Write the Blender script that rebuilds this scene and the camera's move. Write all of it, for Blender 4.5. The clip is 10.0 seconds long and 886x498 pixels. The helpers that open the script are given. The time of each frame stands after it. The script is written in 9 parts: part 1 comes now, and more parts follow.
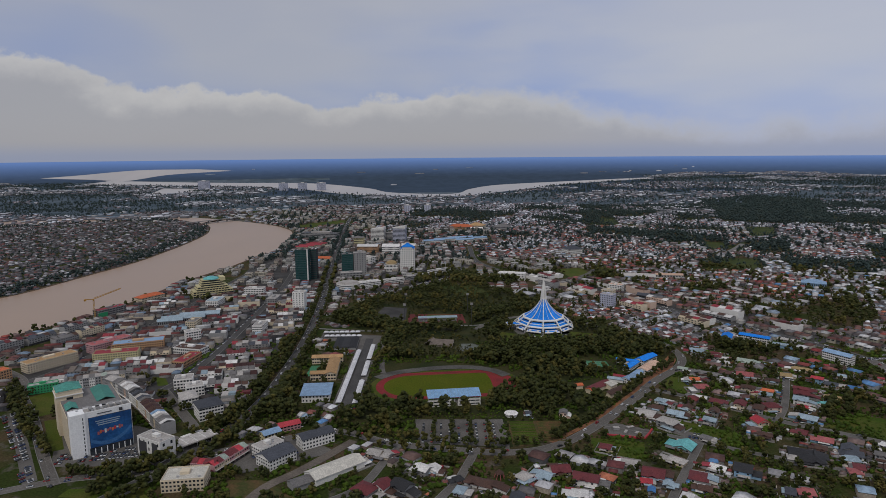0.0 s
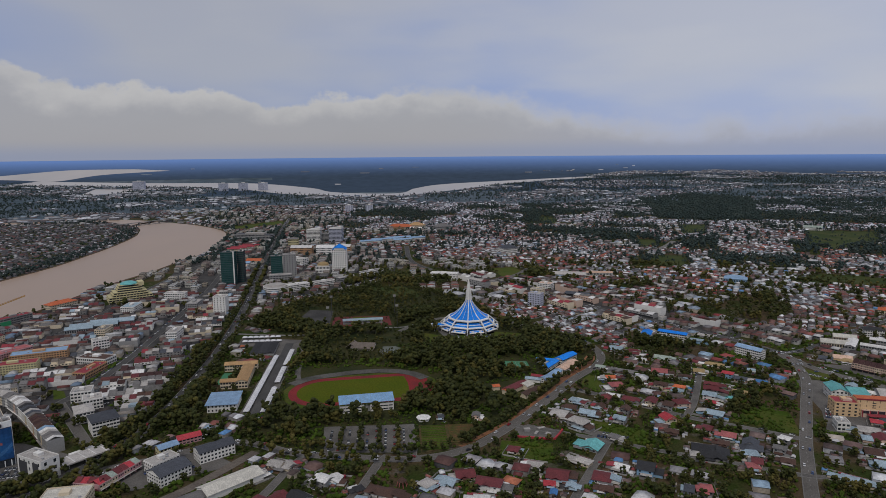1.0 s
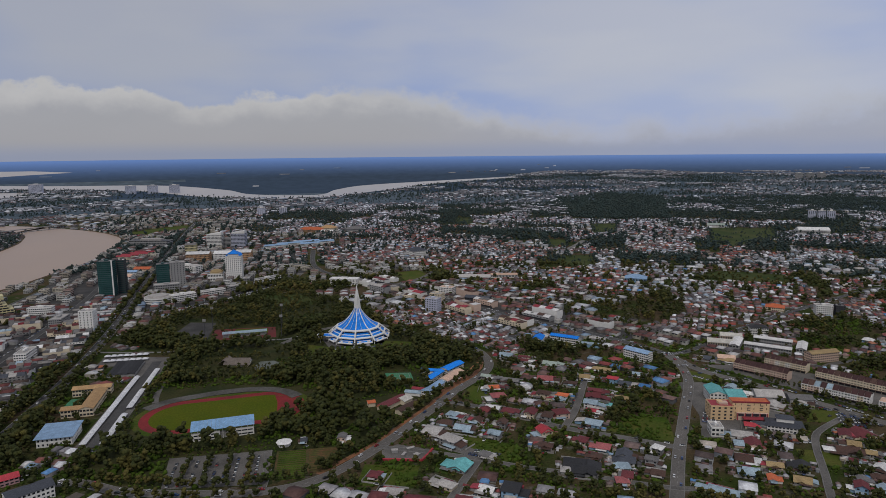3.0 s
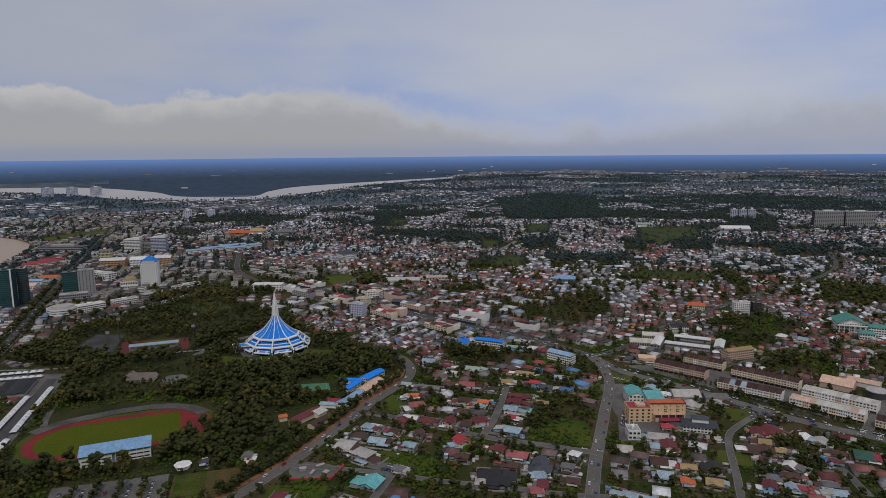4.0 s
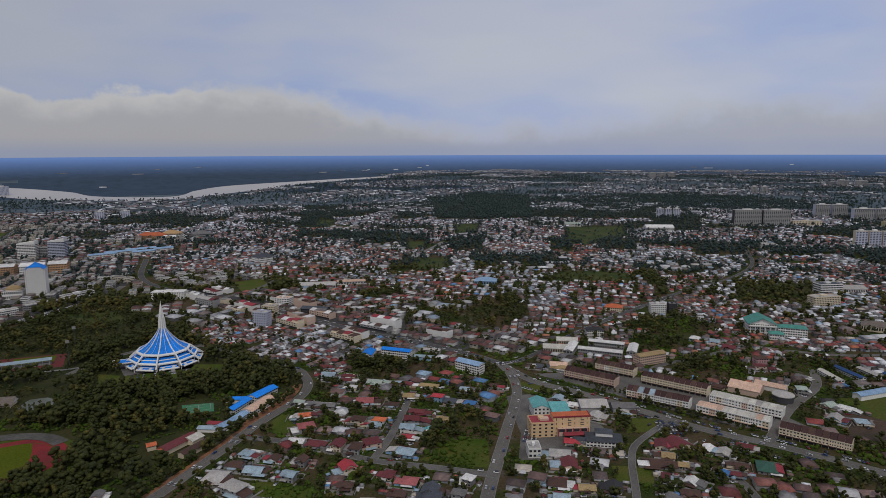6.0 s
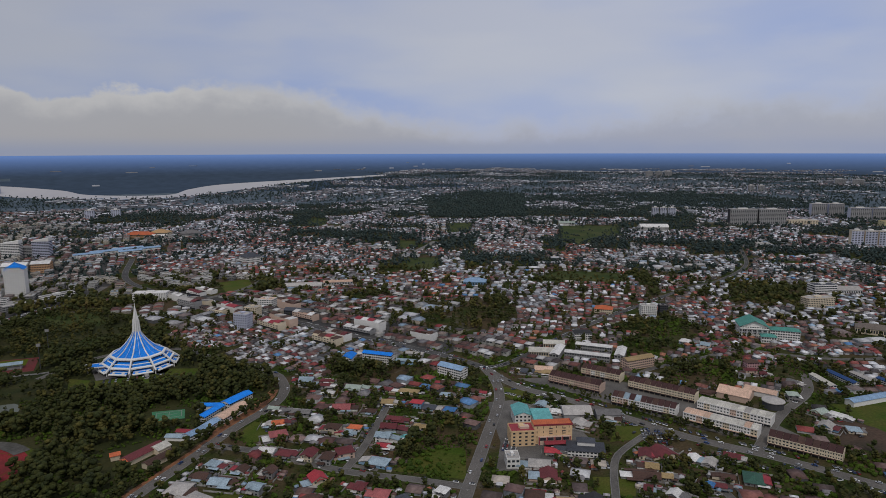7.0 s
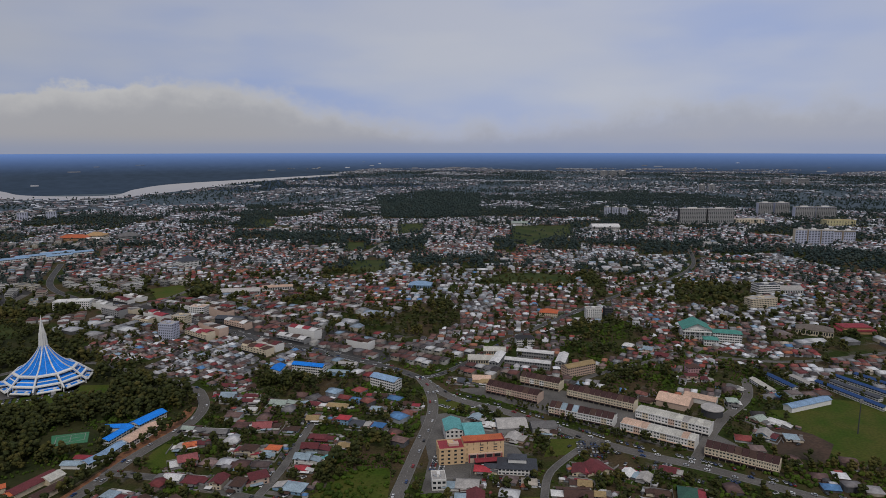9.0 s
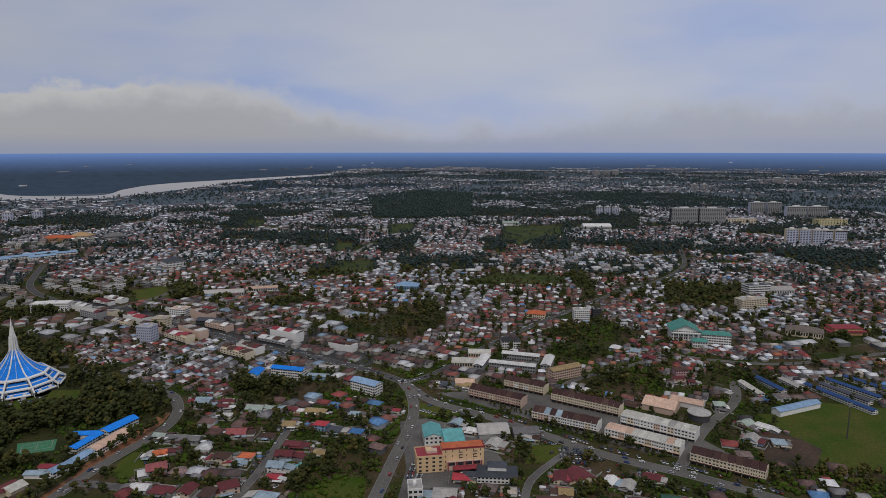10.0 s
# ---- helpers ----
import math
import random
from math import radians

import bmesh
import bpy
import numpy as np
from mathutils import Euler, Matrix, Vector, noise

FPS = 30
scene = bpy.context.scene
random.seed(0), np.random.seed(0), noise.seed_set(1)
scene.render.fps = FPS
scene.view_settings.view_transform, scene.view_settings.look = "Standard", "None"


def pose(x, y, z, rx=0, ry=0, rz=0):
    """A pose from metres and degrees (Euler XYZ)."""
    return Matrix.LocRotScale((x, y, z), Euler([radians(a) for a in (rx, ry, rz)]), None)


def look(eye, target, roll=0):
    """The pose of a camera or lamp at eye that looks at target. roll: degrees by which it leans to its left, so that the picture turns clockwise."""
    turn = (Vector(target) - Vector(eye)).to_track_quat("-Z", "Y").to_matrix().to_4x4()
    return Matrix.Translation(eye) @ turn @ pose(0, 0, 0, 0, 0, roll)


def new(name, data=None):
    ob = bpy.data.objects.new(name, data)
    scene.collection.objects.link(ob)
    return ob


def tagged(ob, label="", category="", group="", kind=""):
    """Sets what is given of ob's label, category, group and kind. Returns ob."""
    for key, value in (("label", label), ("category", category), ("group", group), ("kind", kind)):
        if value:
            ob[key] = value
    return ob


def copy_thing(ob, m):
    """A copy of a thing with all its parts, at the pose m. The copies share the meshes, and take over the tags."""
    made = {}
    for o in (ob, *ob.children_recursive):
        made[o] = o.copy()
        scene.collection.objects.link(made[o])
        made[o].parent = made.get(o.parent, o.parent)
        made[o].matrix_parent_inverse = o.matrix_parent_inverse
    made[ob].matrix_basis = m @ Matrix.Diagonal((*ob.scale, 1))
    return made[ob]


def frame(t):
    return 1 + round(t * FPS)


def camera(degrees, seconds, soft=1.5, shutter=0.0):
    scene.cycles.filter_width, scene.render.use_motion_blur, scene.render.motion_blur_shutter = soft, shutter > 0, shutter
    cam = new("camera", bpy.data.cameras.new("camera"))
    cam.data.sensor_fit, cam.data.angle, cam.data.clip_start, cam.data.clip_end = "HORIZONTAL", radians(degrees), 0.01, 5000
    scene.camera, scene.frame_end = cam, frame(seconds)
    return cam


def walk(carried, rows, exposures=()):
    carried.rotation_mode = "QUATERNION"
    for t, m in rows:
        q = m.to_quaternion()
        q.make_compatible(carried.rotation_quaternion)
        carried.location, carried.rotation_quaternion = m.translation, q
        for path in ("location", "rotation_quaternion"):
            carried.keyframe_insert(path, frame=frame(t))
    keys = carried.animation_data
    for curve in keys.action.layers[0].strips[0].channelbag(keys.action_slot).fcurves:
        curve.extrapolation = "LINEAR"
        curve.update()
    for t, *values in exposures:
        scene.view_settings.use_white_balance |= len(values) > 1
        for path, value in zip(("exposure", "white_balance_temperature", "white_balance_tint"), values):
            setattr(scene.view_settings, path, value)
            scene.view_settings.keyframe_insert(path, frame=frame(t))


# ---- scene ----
# ---------------------------------------------------------------- camera
cam = camera(69.7, 10.0, soft=0.1)
walk(cam, [
    (0.0, look((0.22, 0.10, 227.69), (0.1, 988.9, 78.2), -0.48)),
    (0.5, look((19.17, 5.15, 227.49), (58.4, 992.9, 76.5), -0.46)),
    (1.0, look((37.07, 11.20, 227.20), (112.2, 996.9, 76.1), -0.48)),
    (1.5, look((53.49, 18.62, 226.92), (147.1, 1002.8, 76.3), -0.50)),
    (2.0, look((68.54, 26.57, 226.69), (184.5, 1008.2, 75.5), -0.51)),
    (2.5, look((83.07, 34.73, 226.42), (224.4, 1013.0, 74.9), -0.54)),
    (4.0, look((124.41, 57.62, 226.12), (392.1, 1009.2, 75.1), -0.48)),
    (4.5, look((137.81, 64.77, 225.95), (442.7, 1005.0, 74.3), -0.42)),
    (5.0, look((151.07, 71.89, 225.56), (492.9, 999.3, 73.6), -0.34)),
    (5.5, look((163.95, 78.59, 225.35), (516.3, 1002.0, 73.1), -0.25)),
    (7.0, look((198.62, 96.53, 224.60), (554.2, 1018.2, 69.3), -0.17)),
    (7.5, look((208.76, 101.52, 224.81), (576.6, 1018.3, 69.0), -0.11)),
    (8.0, look((217.97, 105.79, 225.06), (609.8, 1012.5, 68.8), -0.10)),
    (8.5, look((226.86, 110.15, 225.26), (632.5, 1010.7, 69.0), -0.07)),
    (9.0, look((235.48, 114.16, 225.27), (646.7, 1012.1, 68.6), -0.04)),
    (9.5, look((243.81, 117.90, 224.53), (660.0, 1013.6, 68.0), -0.02)),
    (10.0, look((252.27, 121.94, 223.89), (670.9, 1016.4, 66.9), -0.03)),
])

# ---------------------------------------------------------------- sky and sun
world = bpy.data.worlds.new("overcast_sky")
scene.world = world
world.use_nodes = True
wn, wl = world.node_tree.nodes, world.node_tree.links
wn.clear()


def wmath(op, a, b=None, c=None, clamp=False):
    n = wn.new("ShaderNodeMath")
    n.operation, n.use_clamp = op, clamp
    for i, v in enumerate((a, b, c)):
        if v is None:
            continue
        if isinstance(v, (int, float)):
            n.inputs[i].default_value = v
        else:
            wl.new(v, n.inputs[i])
    return n.outputs[0]


def wsmooth(value, lo, hi):
    n = wn.new("ShaderNodeMapRange")
    n.interpolation_type = "SMOOTHSTEP"
    wl.new(value, n.inputs["Value"])
    n.inputs["From Min"].default_value, n.inputs["From Max"].default_value = lo, hi
    return n.outputs["Result"]


def wmix(fac, a, b):
    n = wn.new("ShaderNodeMix")
    n.data_type = "RGBA"
    if isinstance(fac, float):
        n.inputs[0].default_value = fac
    else:
        wl.new(fac, n.inputs[0])
    for i, v in ((6, a), (7, b)):
        if isinstance(v, tuple):
            n.inputs[i].default_value = (*v, 1)
        else:
            wl.new(v, n.inputs[i])
    return n.outputs[2]


def wnoise(scale, stretch, detail, rough=0.55):
    m = wn.new("ShaderNodeMapping")
    m.inputs["Scale"].default_value = stretch
    wl.new(way.outputs["Generated"], m.inputs["Vector"])
    n = wn.new("ShaderNodeTexNoise")
    n.inputs["Scale"].default_value, n.inputs["Detail"].default_value, n.inputs["Roughness"].default_value = scale, detail, rough
    wl.new(m.outputs[0], n.inputs["Vector"])
    return n.outputs[0]


way = wn.new("ShaderNodeTexCoord")
axes = wn.new("ShaderNodeSeparateXYZ")
wl.new(way.outputs["Generated"], axes.inputs[0])
side, up = axes.outputs[0], axes.outputs[2]
# the cumulus bank over the horizon: the height of its top in degrees, by compass direction from -50 to 70 degrees
TOPS = ((-50, 9.0), (-37, 9.2), (-32, 7.6), (-26, 5.3), (-23.5, 5.0), (-20.5, 5.9), (-17.5, 4.9), (-14.5, 5.6), (-11, 4.3), (-8, 4.3), (-4, 5.0), (2, 5.4), (7, 5.2), (11, 4.3), (15, 3.4), (19, 3.1), (24, 2.2), (30, 2.6), (39, 3.4), (49, 4.3), (58, 4.2), (70, 4.6))
compass = wmath("ARCTAN2", side, axes.outputs[1])
bank_top = wn.new("ShaderNodeValToRGB")
bank_top.color_ramp.interpolation = "EASE"
for i, (way_to, height) in enumerate(TOPS):
    stop = bank_top.color_ramp.elements[i] if i < 2 else bank_top.color_ramp.elements.new((way_to + 50) / 120)
    stop.position, stop.color = (way_to + 50) / 120, (height / 10, height / 10, height / 10, 1)
wl.new(wmath("DIVIDE", wmath("ADD", compass, radians(50)), radians(120)), bank_top.inputs[0])
lumps = wnoise(13.0, (1, 1, 1.4), 8, 0.6)
top = wmath("ADD", wmath("MULTIPLY", bank_top.outputs[0], math.sin(radians(10))), wmath("MULTIPLY", wmath("SUBTRACT", lumps, 0.5), 0.075))
below = wmath("SUBTRACT", top, up)
soft_side = wmath("ADD", wmath("MULTIPLY", wsmooth(side, -0.15, 0.5), 0.024), 0.006)
bank = wsmooth(wmath("DIVIDE", below, soft_side), -0.5, 1.2)
veil = wnoise(1.9, (1, 1, 3.0), 3, 0.45)
cover = wsmooth(wmath("ADD", wmath("ADD", veil, wmath("MULTIPLY", wsmooth(side, 0.1, 0.8), 0.12)), wmath("MULTIPLY", up, 0.8)), 0.48, 0.80)
wisps = wnoise(5.0, (1, 1, 4.0), 4, 0.45)
high = wmix(cover, (0.275, 0.34, 0.55), (0.40, 0.42, 0.50))
high = wmix(wmath("MULTIPLY", wsmooth(wisps, 0.40, 0.72), 0.42), high, (0.45, 0.46, 0.51))
heap = wmix(wsmooth(below, 0.0, 0.045), (0.53, 0.515, 0.51), (0.36, 0.355, 0.378))
heap = wmix(wmath("MULTIPLY", wsmooth(wisps, 0.4, 0.7), 0.4), heap, (0.33, 0.33, 0.362))
heap = wmix(wsmooth(up, 0.022, -0.004), heap, (0.28, 0.31, 0.41))
glow = wn.new("ShaderNodeMix")
glow.data_type, glow.blend_type = "RGBA", "MULTIPLY"
glow.inputs[0].default_value = 1.0
wl.new(high, glow.inputs[6])
lift = wmath("ADD", wmath("MULTIPLY", wsmooth(side, -0.35, 0.65), 0.24), 0.94)
wl.new(lift, glow.inputs[7])
high = glow.outputs[2]
clouds = wmix(wmath("MULTIPLY", bank, wmath("SUBTRACT", 0.93, wmath("MULTIPLY", wsmooth(side, 0.0, 0.6), 0.3))), high, heap)
clear = wn.new("ShaderNodeTexSky")
clear.sky_type, clear.sun_disc = "NISHITA", False
clear.sun_elevation, clear.sun_rotation = radians(48), radians(200)
dim = wn.new("ShaderNodeMix")
dim.data_type, dim.blend_type = "RGBA", "MULTIPLY"
dim.inputs[0].default_value = 1
wl.new(clear.outputs[0], dim.inputs[6])
dim.inputs[7].default_value = (0.09, 0.09, 0.09, 1)
sky = wmix(0.08, clouds, dim.outputs[2])
ground_glow = wn.new("ShaderNodeBackground")
wl.new(sky, ground_glow.inputs[0])
ground_glow.inputs[1].default_value = 1.0
wo = wn.new("ShaderNodeOutputWorld")
wl.new(ground_glow.outputs[0], wo.inputs[0])

sun = new("sun", bpy.data.lights.new("sun", "SUN"))
sun.data.energy, sun.data.angle, sun.data.color = 1.1, radians(11), (1.0, 0.95, 0.88)
sun.matrix_world = look((0, 0, 900), (230, 620, 0))
scene.view_settings.exposure = -0.06

# ---------------------------------------------------------------- materials


def nodes_of(name):
    m = bpy.data.materials.new(name)
    m.use_nodes = True
    return m, m.node_tree.nodes, m.node_tree.links, m.node_tree.nodes["Principled BSDF"]


def mixer(n, l, kind, fac, a, b):
    x = n.new("ShaderNodeMix")
    x.data_type, x.blend_type = "RGBA", kind
    for i, v in ((0, fac), (6, a), (7, b)):
        if isinstance(v, tuple):
            x.inputs[i].default_value = (*v, 1)
        elif isinstance(v, (int, float)):
            x.inputs[i].default_value = v
        else:
            l.new(v, x.inputs[i])
    return x.outputs[2]


def grain(n, l, scale, detail=4.0, stretch=(1, 1, 1)):
    geo = n.new("ShaderNodeNewGeometry")
    mp = n.new("ShaderNodeMapping")
    mp.inputs["Scale"].default_value = stretch
    l.new(geo.outputs["Position"], mp.inputs["Vector"])
    t = n.new("ShaderNodeTexNoise")
    t.inputs["Scale"].default_value, t.inputs["Detail"].default_value = scale, detail
    l.new(mp.outputs[0], t.inputs["Vector"])
    return t.outputs[0]


def steps(n, l, value, lo, hi):
    m = n.new("ShaderNodeMapRange")
    l.new(value, m.inputs["Value"])
    m.inputs["From Min"].default_value, m.inputs["From Max"].default_value = lo, hi
    return m.outputs["Result"]


def spread(n, l, source, colours):
    r = n.new("ShaderNodeValToRGB")
    r.color_ramp.interpolation = "CONSTANT"
    e = r.color_ramp.elements
    for i, c in enumerate(colours):
        k = e[i] if i < 2 else e.new(i / len(colours))
        k.position, k.color = i / len(colours), (*c, 1)
    l.new(source, r.inputs[0])
    return r.outputs[0]


def surface(name, c1, c2, big=0.12, fine=1.6, rough=0.85, metal=0.0, bump=0.25, vary=0.0, island=(), gloss=0.12, mottle=(0.72, 1.15)):
    """Two colours in patches, fine grain, a little relief; vary: how far whole objects differ; island: colours of single pieces."""
    m, n, l, p = nodes_of(name)
    patch = steps(n, l, grain(n, l, big), 0.35, 0.65)
    col = mixer(n, l, "MIX", patch, c1, c2)
    if island:
        geo = n.new("ShaderNodeNewGeometry")
        pick = spread(n, l, geo.outputs["Random Per Island"], island)
        col = mixer(n, l, "MULTIPLY", 1.0, col, pick)
    fineg = grain(n, l, fine, 6.0)
    shade = n.new("ShaderNodeMapRange")
    l.new(fineg, shade.inputs["Value"])
    shade.inputs["From Min"].default_value, shade.inputs["From Max"].default_value = 0.3, 0.7
    shade.inputs["To Min"].default_value, shade.inputs["To Max"].default_value = mottle
    col = mixer(n, l, "MULTIPLY", 1.0, col, shade.outputs[0])
    if vary:
        info = n.new("ShaderNodeObjectInfo")
        hue = n.new("ShaderNodeHueSaturation")
        v = n.new("ShaderNodeMapRange")
        l.new(info.outputs["Random"], v.inputs["Value"])
        v.inputs["To Min"].default_value, v.inputs["To Max"].default_value = 1 - vary, 1 + vary
        l.new(v.outputs[0], hue.inputs["Value"])
        l.new(col, hue.inputs["Color"])
        col = hue.outputs[0]
    l.new(col, p.inputs["Base Color"])
    p.inputs["Roughness"].default_value, p.inputs["Metallic"].default_value = rough, metal
    p.inputs["Specular IOR Level"].default_value = gloss if rough > 0.4 else 0.5
    if bump:
        b = n.new("ShaderNodeBump")
        b.inputs["Strength"].default_value, b.inputs["Distance"].default_value = bump, 0.5
        l.new(fineg, b.inputs["Height"])
        l.new(b.outputs[0], p.inputs["Normal"])
    return m


M = {}
ROOF = {
    "light": (0.46, 0.43, 0.40), "white": (0.76, 0.74, 0.71), "grey": (0.19, 0.18, 0.175), "black": (0.040, 0.040, 0.043), "brown": (0.098, 0.056, 0.044),
    "maroon": (0.17, 0.045, 0.05), "red": (0.48, 0.06, 0.075), "pink": (0.42, 0.13, 0.13), "orange": (0.62, 0.16, 0.07), "tan": (0.42, 0.30, 0.15),
    "pale_blue": (0.33, 0.42, 0.48), "blue": (0.065, 0.19, 0.42), "slate_blue": (0.080, 0.086, 0.102), "teal": (0.16, 0.46, 0.46), "pale_green": (0.38, 0.44, 0.38),
    "dark_green": (0.05, 0.12, 0.09), "deep_blue": (0.016, 0.25, 0.86), "sheet_blue": (0.28, 0.42, 0.60), "apricot": (0.50, 0.31, 0.15), "peach": (0.68, 0.46, 0.34),
    "taupe": (0.20, 0.165, 0.14), "dark_tile": (0.072, 0.036, 0.034), "sea_green": (0.09, 0.30, 0.25), "rust_red": (0.34, 0.055, 0.07), "cream_sheet": (0.60, 0.57, 0.50), "navy": (0.035, 0.085, 0.23), "sky_blue": (0.27, 0.47, 0.72),
}
for word, c in ROOF.items():
    dirt = tuple(v * 0.78 + 0.006 for v in c)
    M[word] = surface("roof_" + word, c, dirt, 0.22, 1.1, 0.7, 0.0, 0.15, 0.14)
WALL = {
    "wall_white": (0.77, 0.75, 0.71), "wall_apricot": (0.68, 0.48, 0.28), "wall_cream": (0.68, 0.58, 0.43), "wall_grey": (0.31, 0.305, 0.30), "wall_yellow": (0.56, 0.50, 0.29), "wall_orange": (0.50, 0.30, 0.17),
    "wall_peach": (0.60, 0.44, 0.35), "wall_green": (0.05, 0.32, 0.14), "wall_dark": (0.07, 0.07, 0.075), "wall_blue": (0.25, 0.40, 0.55), "wall_pink": (0.55, 0.33, 0.34),
    "bright_render": (0.88, 0.88, 0.87), "wall_lilac": (0.50, 0.52, 0.62),
}
for word, c in WALL.items():
    M[word] = surface(word, c, tuple(v * 0.94 for v in c), 0.15, 0.9, 0.8, 0.0, 0.05, 0.08, mottle=(0.9, 1.06))
M["glass"] = surface("window_glass", (0.022, 0.027, 0.033), (0.04, 0.046, 0.055), 0.3, 0.6, 0.12, 0.0, 0.0, 0.2)
M["green_glass"] = surface("green_curtain_glass", (0.012, 0.052, 0.05), (0.02, 0.085, 0.08), 0.08, 0.5, 0.12, 0.0, 0.0)
M["dark_timber"] = surface("dark_timber", (0.05, 0.035, 0.028), (0.09, 0.06, 0.045), 0.6, 4)
M["concrete"] = surface("concrete", (0.30, 0.29, 0.28), (0.20, 0.19, 0.185), 0.2, 1.4)
M["asphalt"] = surface("asphalt", (0.066, 0.064, 0.063), (0.096, 0.093, 0.090), 0.05, 0.9, 0.9)
M["old_asphalt"] = surface("worn_asphalt", (0.118, 0.108, 0.098), (0.156, 0.143, 0.130), 0.04, 0.8, 0.9)
M["street"] = surface("street_concrete", (0.160, 0.149, 0.136), (0.104, 0.097, 0.090), 0.05, 0.8, 0.9)
M["paint"] = surface("road_paint", (0.36, 0.35, 0.33), (0.24, 0.235, 0.22), 0.3, 2)
M["kerb"] = surface("kerb_concrete", (0.22, 0.21, 0.195), (0.15, 0.145, 0.135), 0.3, 2)
M["earth"] = surface("dug_earth", (0.30, 0.135, 0.065), (0.20, 0.10, 0.06), 0.06, 0.7)
M["back_lane"] = surface("stained_lane", (0.048, 0.046, 0.045), (0.078, 0.075, 0.072), 0.05, 0.6, 0.9)
M["dirt"] = surface("dirt_track", (0.17, 0.145, 0.12), (0.12, 0.10, 0.085), 0.06, 0.7)
M["grass"] = surface("mown_grass", (0.056, 0.084, 0.009), (0.088, 0.090, 0.018), 0.05, 0.7, 0.9, 0, 0.5)
M["pitch"] = surface("pitch_grass", (0.070, 0.092, 0.002), (0.083, 0.096, 0.003), 0.04, 0.6)
M["scrub"] = surface("rough_grass", (0.044, 0.078, 0.007), (0.080, 0.084, 0.016), 0.045, 0.45, 0.9, 0, 0.6)
M["rough_field"] = surface("rough_field_grass", (0.030, 0.050, 0.010), (0.066, 0.074, 0.022), 0.022, 0.3, 0.9, 0, 0.6)
M["worn_lane"] = surface("worn_service_lane", (0.125, 0.118, 0.108), (0.070, 0.068, 0.060), 0.045, 0.5, 0.9)
M["park_floor"] = surface("park_floor", (0.022, 0.031, 0.009), (0.050, 0.047, 0.017), 0.03, 0.4, 0.9, 0, 0.6)
M["dug_plot"] = surface("dug_plot", (0.090, 0.058, 0.042), (0.050, 0.040, 0.028), 0.04, 0.4, 0.9, 0, 0.5)
M["plot"] = surface("garden_plot", (0.055, 0.065, 0.02), (0.12, 0.075, 0.035), 0.09, 0.6)
M["plot_ridge"] = surface("earth_ridge", (0.13, 0.070, 0.035), (0.07, 0.075, 0.022), 0.2, 1.0)
M["track"] = surface("red_running_track", (0.255, 0.030, 0.032), (0.165, 0.028, 0.030), 0.06, 1.2)
M["court"] = surface("green_court", (0.060, 0.22, 0.115), (0.075, 0.19, 0.105), 0.08, 1.0)
M["bark"] = surface("bark", (0.07, 0.05, 0.035), (0.12, 0.09, 0.065), 1, 6)
M["steel"] = surface("painted_steel", (0.42, 0.43, 0.44), (0.33, 0.33, 0.34), 0.5, 3, 0.5)
M["crane_paint"] = surface("crane_paint", (0.50, 0.28, 0.05), (0.38, 0.2, 0.04), 0.5, 3, 0.5)
M["rubber"] = surface("rubber", (0.02, 0.02, 0.02), (0.03, 0.03, 0.03), 1, 8)
M["car_paint"] = surface("car_paint", (0.9, 0.9, 0.9), (0.8, 0.8, 0.8), 0.5, 3, 0.3, 0.0, 0.0)
M["mud_bank"] = surface("mud_bank", (0.13, 0.085, 0.055), (0.09, 0.07, 0.045), 0.05, 0.4)


def leaf_material(name, colours, fine=0.9, tree=0.085):
    """Leaves: one green to a crown or a stand, single clumps a little off it, mottled by leaf sprays."""
    m, n, l, p = nodes_of(name)
    ramp = n.new("ShaderNodeValToRGB")
    e = ramp.color_ramp.elements
    for i, c in enumerate(colours):
        k = e[i] if i < 2 else e.new(0.28 + 0.44 * i / (len(colours) - 1))
        k.position, k.color = 0.28 + 0.44 * i / (len(colours) - 1), (*c, 1)
    stand = n.new("ShaderNodeMath")
    stand.operation = "MULTIPLY_ADD"
    l.new(grain(n, l, 0.014, 3), stand.inputs[0])
    stand.inputs[1].default_value = 0.45
    own = n.new("ShaderNodeMath")
    own.operation = "MULTIPLY"
    l.new(grain(n, l, tree, 2), own.inputs[0])
    own.inputs[1].default_value = 0.55
    l.new(own.outputs[0], stand.inputs[2])
    l.new(stand.outputs[0], ramp.inputs[0])
    col = ramp.outputs[0]
    geo = n.new("ShaderNodeNewGeometry")
    tone = n.new("ShaderNodeMapRange")
    l.new(geo.outputs["Random Per Island"], tone.inputs["Value"])
    tone.inputs["To Min"].default_value, tone.inputs["To Max"].default_value = 0.78, 1.22
    col = mixer(n, l, "MULTIPLY", 1.0, col, tone.outputs[0])
    f = grain(n, l, fine, 6)
    shade = n.new("ShaderNodeMapRange")
    l.new(f, shade.inputs["Value"])
    shade.inputs["From Min"].default_value, shade.inputs["From Max"].default_value = 0.3, 0.7
    shade.inputs["To Min"].default_value, shade.inputs["To Max"].default_value = 0.58, 1.36
    col = mixer(n, l, "MULTIPLY", 1.0, col, shade.outputs[0])
    l.new(col, p.inputs["Base Color"])
    p.inputs["Roughness"].default_value = 0.75
    p.inputs["Specular IOR Level"].default_value = 0.08
    b = n.new("ShaderNodeBump")
    b.inputs["Strength"].default_value, b.inputs["Distance"].default_value = 1.0, 1.2
    l.new(f, b.inputs["Height"])
    l.new(b.outputs[0], p.inputs["Normal"])
    return m


